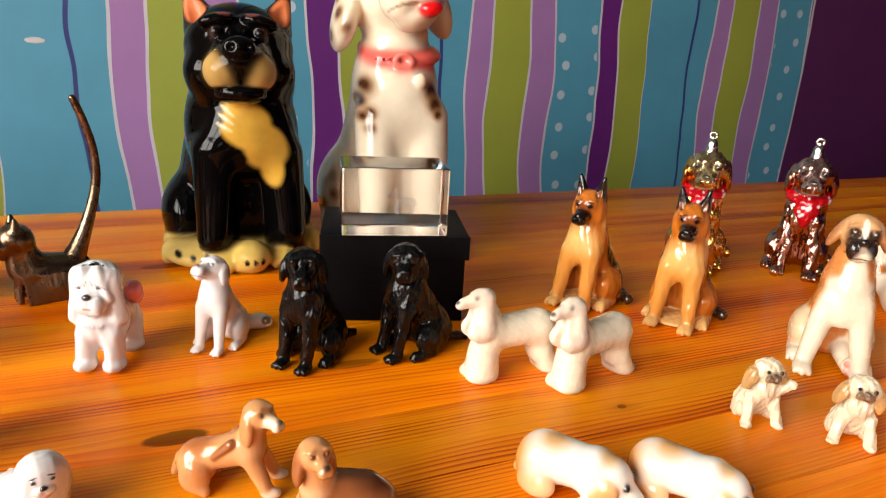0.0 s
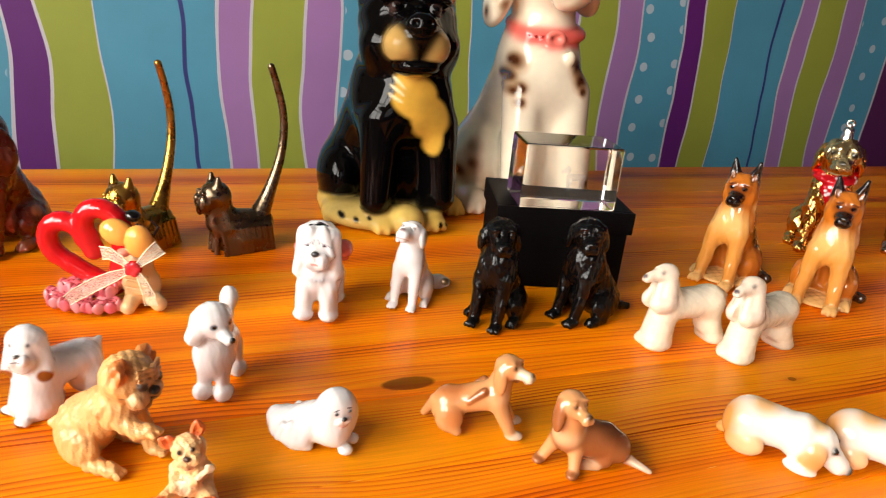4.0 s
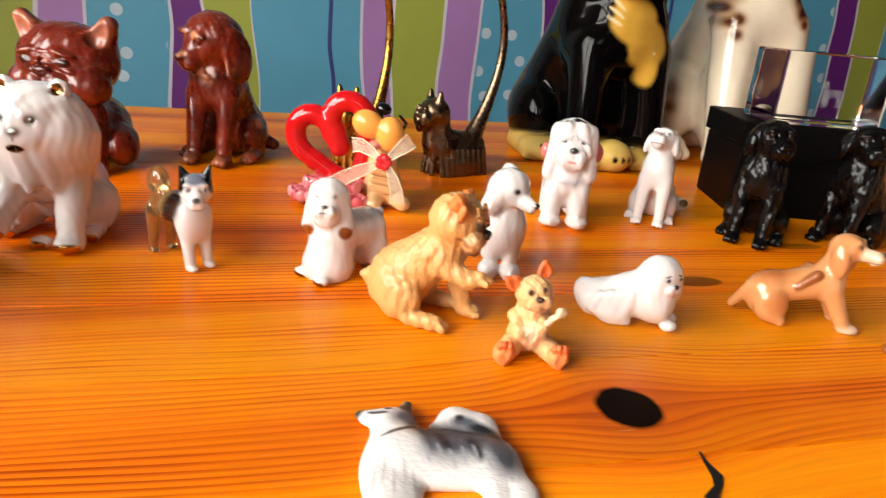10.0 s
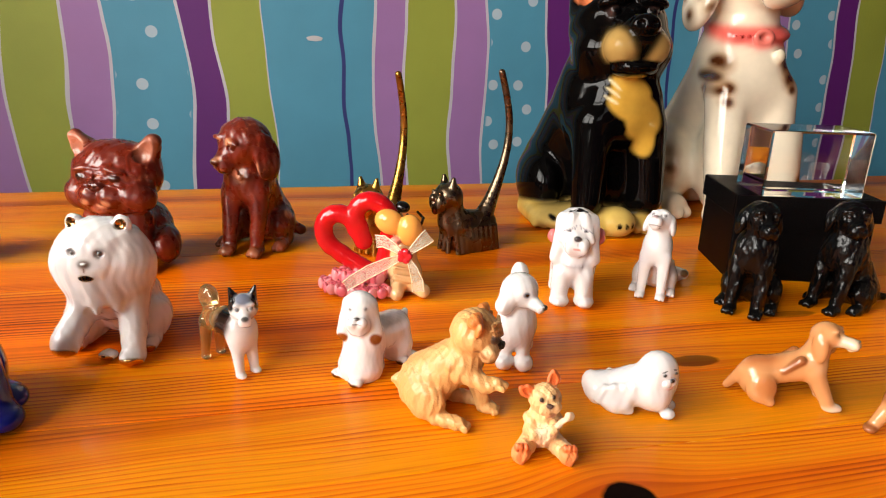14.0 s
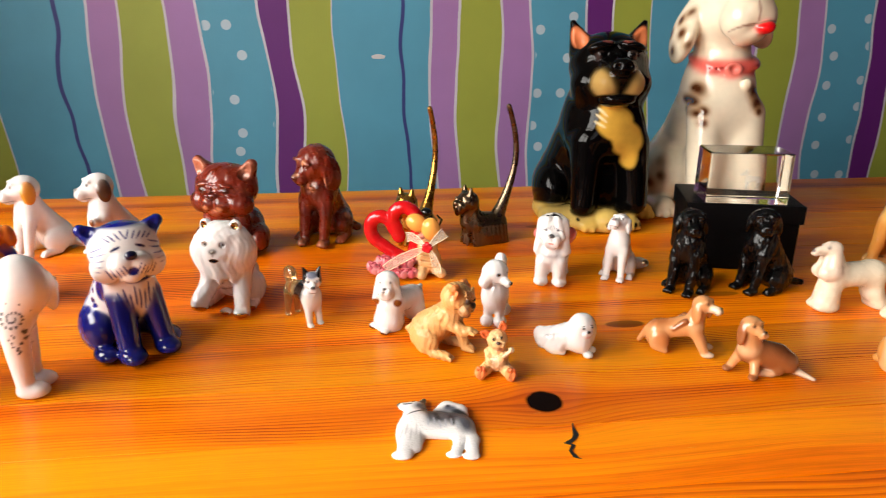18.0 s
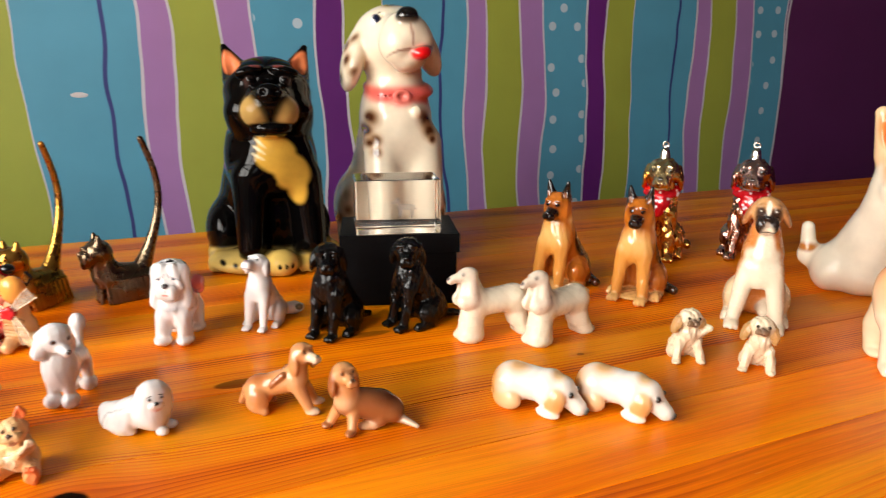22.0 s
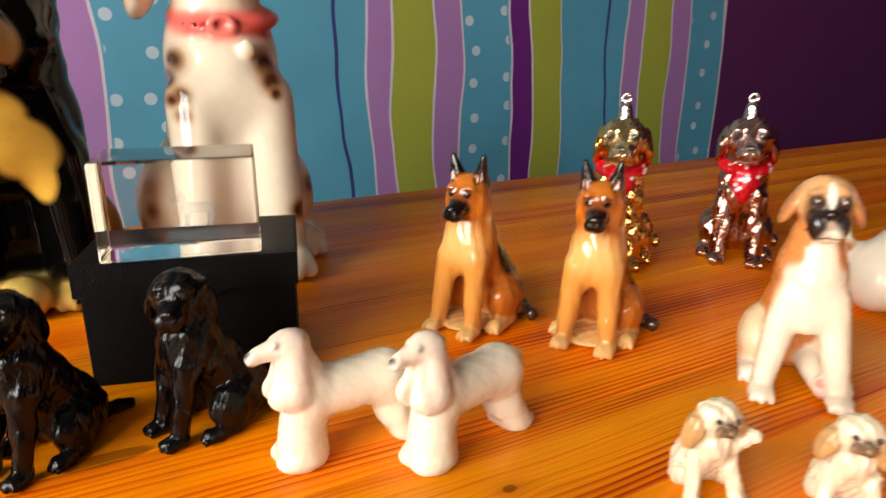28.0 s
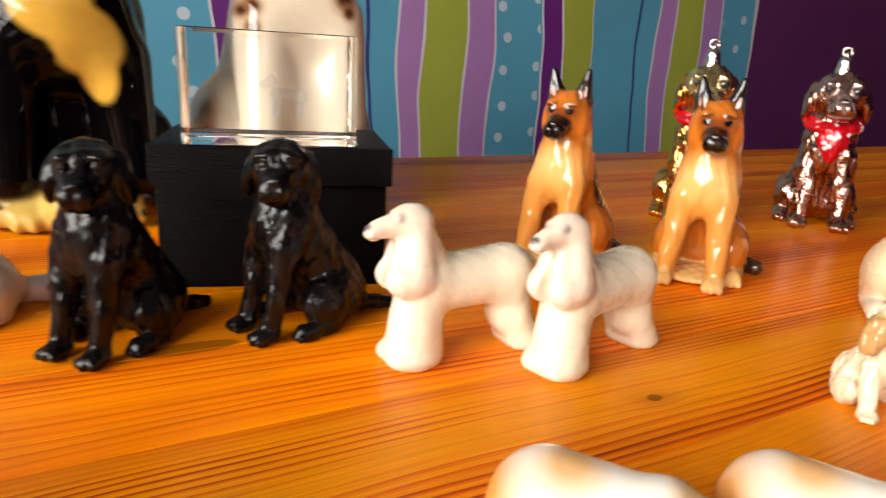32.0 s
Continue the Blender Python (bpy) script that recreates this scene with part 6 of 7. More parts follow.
# black labradors
def black_dog(x, y, rz, turn):
    c = sitting(Clay(0.57, 0.5), BLACK, fat=0.95, slim=1.08)
    head(c, 0, -0.9, 8.4, 1.45, BLACK, (2, 0, turn), muz=0.7, mr=0.58, ears="drop", eyes=rgb(34, 26, 22))
    c.at()
    c.limb((0.3, 3.0, 0.8), (1.0, 5.2, 0.4), 0.6, 0.3, BLACK)
    return figurine("dog_figurine", c, BLACK_RESIN, x, y, rz, "glossy black resin labrador sitting beside the box", 100, ripple=0.06, waves=3.4, group="black labradors")


black_dog(0.1560, 0.3395, -46, 30)
black_dog(0.2040, 0.3330, -74, 50)

# afghan hounds
AF, AFH = rgb(234, 220, 194), rgb(232, 212, 190)
c = Clay(0.43, 0.7)
c.limb((0, -2.2, 5.0), (0, 3.4, 5.2), 1.8, 1.85, AF)
c.limb((0, -2.6, 5.0), (0, -3.0, 1.0), 1.55, 1.85, AF, 0.6)
c.ball((0.75, -3.3, 0.6), (1.25, 1.8, 0.8), AF, 0.4, (0, 0, 0), True)
c.limb((0, 3.4, 5.0), (0, 4.0, 2.4), 1.8, 1.45, AF, 0.8)
c.limb((0.5, 4.0, 2.4), (0.6, 4.9, 0.8), 1.2, 1.2, AF, 0.5, True)
c.ball((0.6, 5.1, 0.5), (1.2, 1.55, 0.58), AF, 0.4, (0, 0, 0), True)
c.ball((0, 0.6, 1.7), (2.6, 1.7, 1.5), AF, 0.6, (0, 0, 0), False, True)
c.limb((0, -2.3, 5.8), (0, -3.0, 8.0), 1.5, 1.2, AF)
# long ears hang like a hood to the chest
c.limb((0.5, -3.2, 9.0), (0.85, -3.3, 5.9), 0.78, 1.2, AFH, 0.25, True)
c.ball((0.75, -3.7, 5.7), (1.1, 1.6, 1.2), AFH, 0.3, (0, 0, 0), True)
c.limb((0.4, -4.0, 8.2), (0.5, -4.4, 6.0), 0.5, 0.7, AFH, 0.3, True)
c.ball((0, -4.9, 5.6), (0.3, 0.7, 1.6), AFH, 0.3, (0, 0, 0), False, True)
c.limb((0, 4.8, 6.0), (0.2, 5.6, 5.8), 0.4, 0.28, AF)
head(c, 0, -3.6, 9.0, 1.08, AFH, (-2, 0, 0), muz=1.6, mr=0.46, drop=0.15, ears=None, nose=rgb(74, 62, 64), eyes=None)
c.ball((0, 0.35, 0.25), (1.0, 1.2, 0.85), AFH, 0.4)
c.limb((0, -0.3, 0.0), (0, -2.0, -0.3), 0.9, 0.52, AFH, 0.3)
c.ball((0.66, -0.85, 0.4), 0.19, rgb(52, 50, 58), 0.03, (0, 0, 0), True)
c.mark((0, -2.62, -0.25), (0.3, 0.3, 0.22), rgb(84, 70, 72), soft=0.8)
AFG = [figurine("dog_figurine", c, BISQUE, 0.2380, 0.2985, -90, "cream porcelain afghan hound standing", 100, ripple=0.02, waves=2.8, group="afghan hounds")]
AFG.append(copy_thing(AFG[0], pose(0.2715, 0.2815, 0, 0, 0, -78)))

# german shepherds
SH, SHL, SHB = rgb(196, 110, 32), rgb(222, 172, 104), rgb(20, 12, 9)
c = sitting(Clay(0.73, 0.5), SH, chest=rgb(212, 142, 60), legs=rgb(210, 140, 62), paws=SHL, fat=0.97, slim=1.0, spread=1.25)
c.ball((0, -1.0, 1.9), (0.5, 1.1, 1.5), SH, 0.3, (0, 0, 0), False, True)
# low pale plinth between the paws
c.ball((0, -0.3, 0.35), (1.7, 2.2, 0.4), SHL, 0.2)
c.mark((0, 2.1, 5.0), (2.3, 1.85, 2.9), SHB, (28, 0, 0), soft=0.3)
c.mark((1.45, 1.2, 4.5), (0.9, 1.1, 1.7), SHB, (28, 0, 0), True, 0.4)
c.mark((1.9, 2.6, 2.3), (0.8, 1.1, 1.0), rgb(70, 38, 18), both=True, soft=0.7)
c.mark((0, -2.0, 5.6), (1.5, 1.0, 1.0), rgb(226, 176, 104), soft=1.2)
# ruff that wraps the neck and folds into a point on the chest
for i in range(4):
    c.limb((1.0, -0.55, 7.3 - 0.42 * i), (0.12, -1.9 + 0.06 * i, 6.25 - 0.46 * i), 0.36, 0.22, rgb(224, 172, 100) if i % 2 else rgb(212, 148, 70), 0.1, True)
c.limb((1.2, 3.2, 0.6), (2.9, 2.0, 0.5), 0.5, 0.42, rgb(60, 36, 20))
head(c, 0, -0.95, 8.35, 1.25, SH, (6, 0, 8), muz=0.95, mr=0.5, mcol=SHB, ears=None, eyes=None)
c.ball((0.5, -1.06, 0.3), (0.16, 0.15, 0.15), BLACK, 0.04, (0, 0, 0), True)
c.ball((0.82, 0.0, -0.45), (0.5, 0.8, 0.8), SH, 0.25, (0, -14, 0), True)
c.limb((0.66, 0.25, 0.6), (0.98, 0.2, 2.2), 0.6, 0.14, SHB, 0.12, True)
c.ball((0.84, -0.32, 1.4), (0.25, 0.26, 0.8), rgb(58, 30, 16), 0.05, (-4, 12, 0), True, True)
c.mark((0.8, -0.1, 0.9), (0.2, 0.4, 0.4), rgb(120, 64, 28), (0, 12, 0), True, 0.6)
c.mark((0, -1.1, 0.2), (0.95, 0.6, 0.45), rgb(128, 62, 20), soft=1.2)
c.mark((0.52, -1.25, 0.58), (0.34, 0.3, 0.1), rgb(90, 44, 16), (0, 18, 0), True, 0.7)
c.mark((0.48, -1.15, 0.28), (0.22, 0.3, 0.16), BLACK, both=True, soft=0.4)
c.mark((0, -2.0, -0.5), (0.85, 0.95, 0.7), SHB, soft=0.4)
SHEP = [figurine("dog_figurine", c, CARVED, 0.3270, 0.3645, -65, "glazed german shepherd figure with a dark muzzle", 120, ripple=0.03, waves=4.5, group="german shepherds")]
SHEP.append(copy_thing(SHEP[0], pose(0.3650, 0.3260, 0, 0, 0, -57)))


# glass tree ornaments
def ornament(x, y, rz, body, face, label):
    c = sitting(Clay(0.86, 0.5), body, fat=0.9, slim=0.92, spread=1.15)
    head(c, 0, -0.8, 8.3, 1.45, face, (4, 0, 0), muz=0.75, mr=0.55, ears=None, eyes=BLACK, nose=BLACK, eye=0.2)
    c.ball((1.5, 0.1, -0.5), (0.34, 0.75, 1.25), body, 0.12, (0, -10, 0), True)
    c.ball((0, -2.0, -0.2), (0.34, 0.3, 0.3), BLACK, 0.04)
    c.at()
    c.limb((0.4, 3.0, 0.8), (2.6, 2.2, 0.8), 0.6, 0.4, body)
    c.ball((0, -0.8, 1.7), (0.5, 1.0, 1.6), body, 0.3, (0, 0, 0), False, True)
    bauble = tagged(new("tree_ornament"), label, "tree ornament", "glass dog ornaments")
    bauble.matrix_basis = pose(x, y, 0, 0, 0, rz)
    scarf = Clay(0.86, 0.3)
    red = rgb(206, 14, 28, 0.35)
    scarf.ball((0, -0.7, 6.5), (1.72, 1.7, 0.62), red, 0.1, (14, 0, 0))
    scarf.ball((0, -1.95, 5.55), (0.95, 0.5, 0.95), red, 0.2)
    scarf.ball((0, -2.1, 4.9), (0.5, 0.4, 0.75), red, 0.3)
    random.seed(2)
    for i in range(44):
        a = random.uniform(-2.4, 2.4)
        scarf.mark((1.6 * math.sin(a), -0.7 - 1.75 * math.cos(a), random.uniform(4.4, 7.0)), (0.13, 0.5, 0.13), rgb(240, 220, 220), soft=0.5)
    cap = Clay(0.86, 0.1)
    metal = rgb(220, 214, 206, 1.0)
    cap.limb((0, -0.6, 9.4), (0, -0.6, 10.2), 0.55, 0.42, metal, 0.05)
    cap.limb((0, -0.6, 10.2), (0, -0.6, 10.7), 0.2, 0.16, metal, 0.05)
    ring = [(0.26 * math.cos(a * 0.628), -0.6, 10.85 + 0.26 * math.sin(a * 0.628)) for a in range(11)]
    cap.tube(ring, [0.09] * 11, metal, 0.04)
    for name, clay, n, ripple, note in (("body", c, 100, 0.09, ""), ("scarf", scarf, 60, 0.04, "red dotted scarf"), ("cap", cap, 60, 0.0, "silver hanging cap with a loop")):
        piece = new(name, clay.mesh(name, n, ripple, 3.6, name == "body"))
        piece.data.materials.append(FOIL)
        piece.parent = bauble
        tagged(piece, note)
    return bauble


ornament(0.4505, 0.4065, -46, rgb(226, 170, 84, 1.0), rgb(232, 206, 150, 1.0), "gold silvered-glass dog ornament with a red scarf")
ornament(0.5165, 0.3755, -50, rgb(196, 150, 130, 1.0), rgb(206, 168, 158, 1.0), "rosy silvered-glass dog ornament with a red scarf")

# boxer
BX, BXW, BXM = rgb(206, 128, 64), rgb(232, 216, 190), rgb(36, 26, 22)
c = sitting(Clay(0.81, 0.5), BX, chest=BXW, legs=BXW, paws=BXW, fat=0.9, slim=0.88, thigh=rgb(226, 196, 156), spread=1.5)
c.mark((0.15, -2.2, 5.2), (0.72, 1.2, 3.0), BXW, soft=0.4)
c.mark((1.3, -0.3, 5.6), (0.55, 1.1, 2.0), BX, (0, -8, 0), True, 0.6)
c.mark((1.3, -1.2, 3.6), (0.5, 0.6, 1.4), rgb(216, 164, 112), both=True, soft=1.0)
c.ball((0, -1.95, 4.0), (0.95, 0.45, 0.95), BXW, 0.3)
c.mark((1.55, -0.9, 4.6), (0.6, 1.0, 1.6), BX, (0, -10, 0), True, 0.8)
c.mark((0, 2.6, 4.0), (2.4, 1.6, 2.6), BX, soft=0.6)
c.ball((0, -1.1, 1.7), (0.6, 1.1, 1.9), BXW, 0.3, (0, 0, 0), False, True)
c.limb((0.6, 0.6, 1.2), (0.9, -1.5, 0.75), 0.75, 0.5, BXW, 0.25)
c.ball((1.05, -2.0, 0.75), (0.55, 0.3, 0.6), BXW, 0.15)
for x, z in ((0.8, 0.5), (1.25, 0.5), (0.8, 1.0), (1.25, 1.0), (1.05, 0.7)):
    c.ball((x, -2.26, z), (0.18, 0.1, 0.18), rgb(222, 140, 126), 0.04)
head(c, 0, -0.9, 8.75, 1.15, rgb(222, 166, 110), (4, 0, 2), muz=0.4, mr=0.66, drop=0.25, mcol=BXM, ears=None, eyes=BLACK, eye=0.16)
c.ball((0.42, -1.35, -0.75), (0.36, 0.42, 0.62), BXM, 0.12, (0, 8, 0), True)
c.ball((1.2, 0.05, -0.25), (0.26, 0.6, 0.95), rgb(186, 124, 74), 0.1, (0, -24, 0), True)
c.mark((0, -1.2, -0.2), (0.95, 0.7, 0.5), BXM, soft=1.0)
c.mark((0.5, -1.05, 0.2), (0.36, 0.5, 0.36), rgb(60, 40, 30), both=True, soft=1.2)
c.mark((0, -1.15, 0.7), (0.17, 0.6, 0.75), rgb(238, 226, 206), soft=0.4)
c.mark((0, -1.7, -0.55), (0.16, 0.5, 0.22), rgb(170, 150, 132), soft=0.6)
c.ball((0, -1.62, -0.12), (0.3, 0.2, 0.2), BLACK, 0.03)
c.mark((0.5, -1.3, 0.27), (0.07, 0.3, 0.05), rgb(220, 210, 196), both=True)
figurine("dog_figurine", c, BISQUE, 0.4035, 0.2600, -48, "fawn and white boxer figure sitting", 120, ripple=0.01, waves=3)

# begging corgi
CW, CO = rgb(232, 220, 198), rgb(230, 124, 52)
c = Clay(1.29, 0.6)
c.ball((-0.7, 1.6, 1.4), (1.9, 2.1, 1.5), CW)
c.limb((-0.6, 1.2, 2.0), (0.25, -0.3, 5.4), 1.75, 1.35, CW)
c.limb((0.3, -0.4, 5.4), (0.35, -0.5, 6.6), 1.45, 1.35, CW)
c.limb((-1.5, 2.6, 1.2), (-3.1, 2.4, 1.6), 0.6, 0.45, CW)
c.limb((-3.1, 2.4, 1.6), (-3.3, 2.5, 3.2), 0.45, 0.34, CW)
c.mark((-3.1, 2.4, 2.1), (0.7, 0.7, 0.32), rgb(170, 104, 44), soft=0.6)
c.limb((0.9, -0.9, 5.0), (2.5, -1.7, 4.95), 0.66, 0.42, CW)
c.limb((1.0, -0.5, 4.2), (2.35, -1.3, 2.9), 0.66, 0.42, CW)
for i in (-1, 0, 1):
    c.limb((2.78, -1.8 + 0.14 * i, 5.0), (2.9, -1.85 + 0.14 * i, 5.02), 0.05, 0.04, rgb(84, 40, 18), 0.02)
c.ball((0.7, 1.0, 1.2), (1.1, 1.6, 1.2), CW, 0.5)
c.ball((-2.2, 1.4, 1.2), (0.9, 1.6, 1.2), CW, 0.5)
for i in range(5):
    c.limb((-0.5 + 0.3 * i, -1.75 + 0.1 * abs(i - 2), 5.6), (-0.35 + 0.3 * i, -1.6 + 0.1 * abs(i - 2), 4.7 - 0.2 * (i % 2)), 0.16, 0.06, CW, 0.12)
c.at(0.35, -0.6, 7.0, 2, 0, 2)
c.limb((0, 0.1, -0.75), (0, 0.1, 0.7), 1.38, 1.32, CW, 0.4)
c.ball((0.45, -0.95, -0.8), (0.75, 0.4, 0.6), CW, 0.4, (0, 0, 0), True)
c.ball((0, -1.2, -0.35), (0.5, 0.4, 0.7), CW, 0.25)
c.ball((0, -1.62, -0.25), (0.24, 0.16, 0.19), rgb(36, 16, 10), 0.03)
c.limb((0.8, 0.2, 0.8), (1.5, 0.3, 2.75), 0.82, 0.34, rgb(236, 196, 150), 0.3, True)
c.ball((1.15, -0.42, 1.9), (0.38, 0.34, 0.9), CO, 0.1, (0, 20, 0), True, True)
c.mark((1.18, -0.2, 1.85), (0.42, 0.5, 1.05), rgb(226, 128, 62), (0, 18, 0), True, 0.6)
c.mark((0, -1.1, 0.6), (1.35, 0.9, 0.95), rgb(232, 136, 66), soft=0.9)
c.mark((0.7, -1.1, 0.1), (0.6, 0.7, 0.6), rgb(232, 132, 62), both=True, soft=1.2)
c.mark((0, -1.5, -0.15), (0.42, 0.5, 0.75), rgb(230, 144, 78), soft=0.8)
c.mark((0.62, -1.3, 0.62), (0.24, 0.3, 0.13), rgb(236, 200, 160), both=True, soft=0.5)
c.mark((0.62, -1.32, 0.6), (0.11, 0.35, 0.12), BLACK, both=True)
c.mark((0.66, -1.3, 0.78), (0.24, 0.3, 0.04), rgb(110, 54, 24), (0, -8, 0), True)
c.mark((0, -1.6, -0.98), (0.36, 0.4, 0.05), rgb(70, 26, 16))
c.mark((0.3, -1.6, -1.05), (0.14, 0.4, 0.05), rgb(70, 26, 16), (0, 35, 0), True)
c.mark((0, -1.7, -0.25), (0.24, 0.3, 0.19), rgb(36, 16, 10))
figurine("dog_figurine", c, PORCELAIN, 0.508, 0.2545, -46, "tall cream and orange corgi figure begging", 120)


# round fluffy spitz dogs
def spitz(scale, x, y, rz, turn, coat, face, chest, label, rear):
    c = Clay(scale, 0.5)
    c.ball((0, -0.3, 5.5), (2.45, 2.15, 2.85), coat)
    c.ball((0, -0.6, 3.9), (2.1, 1.75, 1.7), chest)
    c.ball((0, 1.9 + rear * 1.25, 3.0), (2.0, 2.1, 2.2), coat, 0.12)
    c.limb((0.8, -1.0, 2.9), (0.82, -1.4, 0.8), 0.9, 0.8, chest, 0.3, True)
    c.ball((0.9, -1.9, 0.5), (0.85, 1.0, 0.5), chest, 0.2, (0, 0, 0), True)
    for i in (-1, 0, 1):
        c.ball((0.9 + 0.45 * i, -2.6 + 0.15 * abs(i), 0.36), (0.28, 0.4, 0.34), chest, 0.25, (0, 0, 0), True)
    c.limb((1.1, 2.0 + rear * 1.05, 2.2), (1.2, 1.8 + rear * 1.05, 0.6), 1.1, 0.8, coat, 0.4, True)
    c.ball((1.2, 1.3 + rear * 1.05, 0.4), (0.75, 0.9, 0.42), coat, 0.2, (0, 0, 0), True)
    c.ball((0, 3.0 + rear * 1.1, 4.2), (1.1, 1.2, 1.4), coat, 0.3)
    c.at(0, -1.3, 7.2, 0, 0, turn)
    c.ball((0, -0.35, 0), (1.5, 1.0, 1.25), face, 0.4)
    c.ball((0.9, -0.55, -0.35), (0.6, 0.6, 0.6), face, 0.25, (0, 0, 0), True)
    c.ball((0, -1.3, -0.35), (0.5, 0.62, 0.42), face, 0.2)
    c.ball((0, -1.25, -0.78), (0.36, 0.5, 0.2), face, 0.08)
    c.ball((0.55, -1.32, 0.28), (0.26, 0.2, 0.18), face, 0.06, (0, -12, 0), True, True)
    c.ball((0.5, -1.24, 0.28), 0.12, rgb(30, 22, 18), 0.02, (0, 0, 0), True)
    c.limb((0.85, 0.1, 1.0), (1.05, 0.1, 1.7), 0.42, 0.2, face, 0.2, True)
    c.ball((0.98, -0.25, 1.45), (0.17, 0.2, 0.26), face, 0.06, (0, 16, 0), True, True)
    c.mark((0.98, -0.2, 1.45), (0.18, 0.2, 0.26), PINK, (0, 16, 0), True)
    if rear:
        c.ball((0, -1.72, -0.72), (0.26, 0.24, 0.24), rgb(216, 104, 96), 0.04)
    else:
        c.mark((0, 0.6, 0.6), (2.8, 2.8, 2.2), rgb(224, 132, 56), soft=1.7)
        c.mark((0, -1.7, -0.75), (0.5, 0.5, 0.4), rgb(240, 220, 190), soft=0.8)
        c.mark((0.55, -1.3, 0.28), (0.15, 0.3, 0.14), rgb(30, 20, 16), both=True)
    c.ball((0, -1.92, -0.14), (0.17, 0.13, 0.12), BLACK, 0.03)
    c.mark((0, -1.95, -0.14), (0.17, 0.16, 0.13), BLACK)
    c.mark((0, -1.7, -0.6), (0.42, 0.5, 0.05), rgb(90, 40, 30))
    return figurine("dog_figurine", c, PORCELAIN, x, y, rz, label, 110, ripple=0.012, waves=2, group="spitz dogs")


spitz(0.735, 0.4205, 0.1800, -44, 8, rgb(236, 212, 176), rgb(228, 142, 66), rgb(236, 218, 190), "glazed orange and cream pomeranian figure", 0.0)
spitz(0.75, 0.4650, 0.1475, -98, 44, rgb(190, 196, 204), rgb(196, 202, 208), rgb(190, 196, 204), "glazed pale grey samoyed figure with a pink tongue", 2.0)


# tiny pekingese pair
def pekingese(x, y, rz, turn, paw):
    PK, PT = rgb(228, 208, 176), rgb(186, 142, 88)
    c = Clay(0.325, 0.45)
    c.ball((0, 1.6, 2.0), (2.2, 2.1, 2.0), PK)
    c.limb((0, 1.0, 2.8), (0, -0.6, 5.0), 1.9, 1.7, PK)
    c.limb((1.4, -0.8, 3.6), (2.0, -1.8, 0.6), 0.85, 0.6, PK, 0.3, True)
    c.ball((2.05, -2.2, 0.45), (0.7, 0.85, 0.45), PK, 0.2, (0, 0, 0), True)
    c.ball((1.9, 0.8, 1.2), (0.9, 1.4, 1.2), PK, 0.3, (0, 0, 0), True)
    if paw:
        c.limb((1.3, -0.9, 4.6), (2.9, -1.8, 6.2), 0.75, 0.55, PK, 0.3)
    c.at(0, -0.9, 7.4, -6, 4, turn)
    c.ball((0, 0, 0.1), (1.9, 1.6, 1.7), PK)
    c.ball((2.0, 0.1, -0.9), (0.75, 1.0, 1.7), PT, 0.15, (0, -18, 0), True)
    c.ball((0.5, -1.5, -0.5), (0.6, 0.45, 0.55), rgb(150, 122, 92), 0.1, (0, 0, 0), True)
    c.ball((0, -1.75, 0.05), (0.36, 0.25, 0.25), BLACK, 0.03)
    c.ball((0.8, -1.45, 0.35), 0.26, BLACK, 0.03, (0, 0, 0), True)
    c.mark((0, -1.6, -0.2), (1.1, 0.5, 0.6), rgb(120, 94, 70), soft=1.0)
    c.mark((0, -2.0, -0.75), (0.5, 0.4, 0.1), rgb(80, 40, 32))
    return figurine("dog_figurine", c, BISQUE, x, y, rz, "tiny cream pekingese figure with tan ears", 90, ripple=0.09, waves=3, group="pekingese pair")


pekingese(0.3215, 0.2305, -24, 4, True)
pekingese(0.348, 0.2065, -46, 4, False)

# sleeping basset hounds
BW, BO = rgb(234, 226, 214), rgb(206, 142, 74)
c = Clay(0.30, 0.7)
c.ball((-1.0, 5.0, 3.2), (3.1, 2.9, 3.2), BW)
c.limb((-0.8, 4.4, 4.0), (0.1, -0.4, 3.8), 2.8, 2.6, BW, 0.9)
c.ball((0.1, -1.4, 3.5), (2.9, 2.3, 3.2), BW)
c.ball((2.0, 4.6, 1.8), (1.4, 2.4, 1.9), BW, 0.25)
c.ball((-3.2, 4.4, 1.7), (1.2, 2.4, 1.8), rgb(226, 184, 136), 0.25)
c.limb((2.4, 2.8, 0.8), (2.8, 1.2, 0.7), 0.8, 0.7, BW, 0.3)
c.ball((2.4, -2.2, 0.9), (0.9, 2.0, 0.9), BW, 0.3, (0, 0, 0), True)
c.limb((-1.0, 7.6, 1.2), (1.2, 7.4, 0.8), 0.8, 0.5, BO, 0.3)
c.mark((-2.4, 7.0, 3.2), (3.0, 2.2, 3.4), BO, soft=1.4)
c.mark((-1.2, 3.4, 7.0), (2.0, 1.6, 1.2), rgb(226, 176, 120), soft=1.2)
# head laid down on the table with the ears spread
c.at(0.2, -3.0, 4.0, 30, 0, 6)
c.ball((0, 0, 0), (2.2, 2.3, 2.2), BW, 0.4)
c.limb((0, -1.0, -0.3), (0, -3.6, -0.6), 1.75, 1.3, BW, 0.5)
c.ball((0, -4.8, -0.3), (0.75, 0.5, 0.6), BLACK, 0.08)
c.ball((1.35, -1.75, 1.0), 0.42, BLACK, 0.06, (0, 0, 0), True)
c.ball((2.25, -0.5, -1.1), (0.8, 1.5, 2.1), rgb(224, 172, 112), 0.2, (-20, -14, 0), True)
c.mark((2.5, -0.8, -1.7), (0.9, 1.3, 1.4), rgb(208, 138, 72), both=True, soft=0.9)
c.mark((0, 1.4, 1.6), (1.4, 1.2, 1.0), rgb(230, 190, 140), soft=1.0)
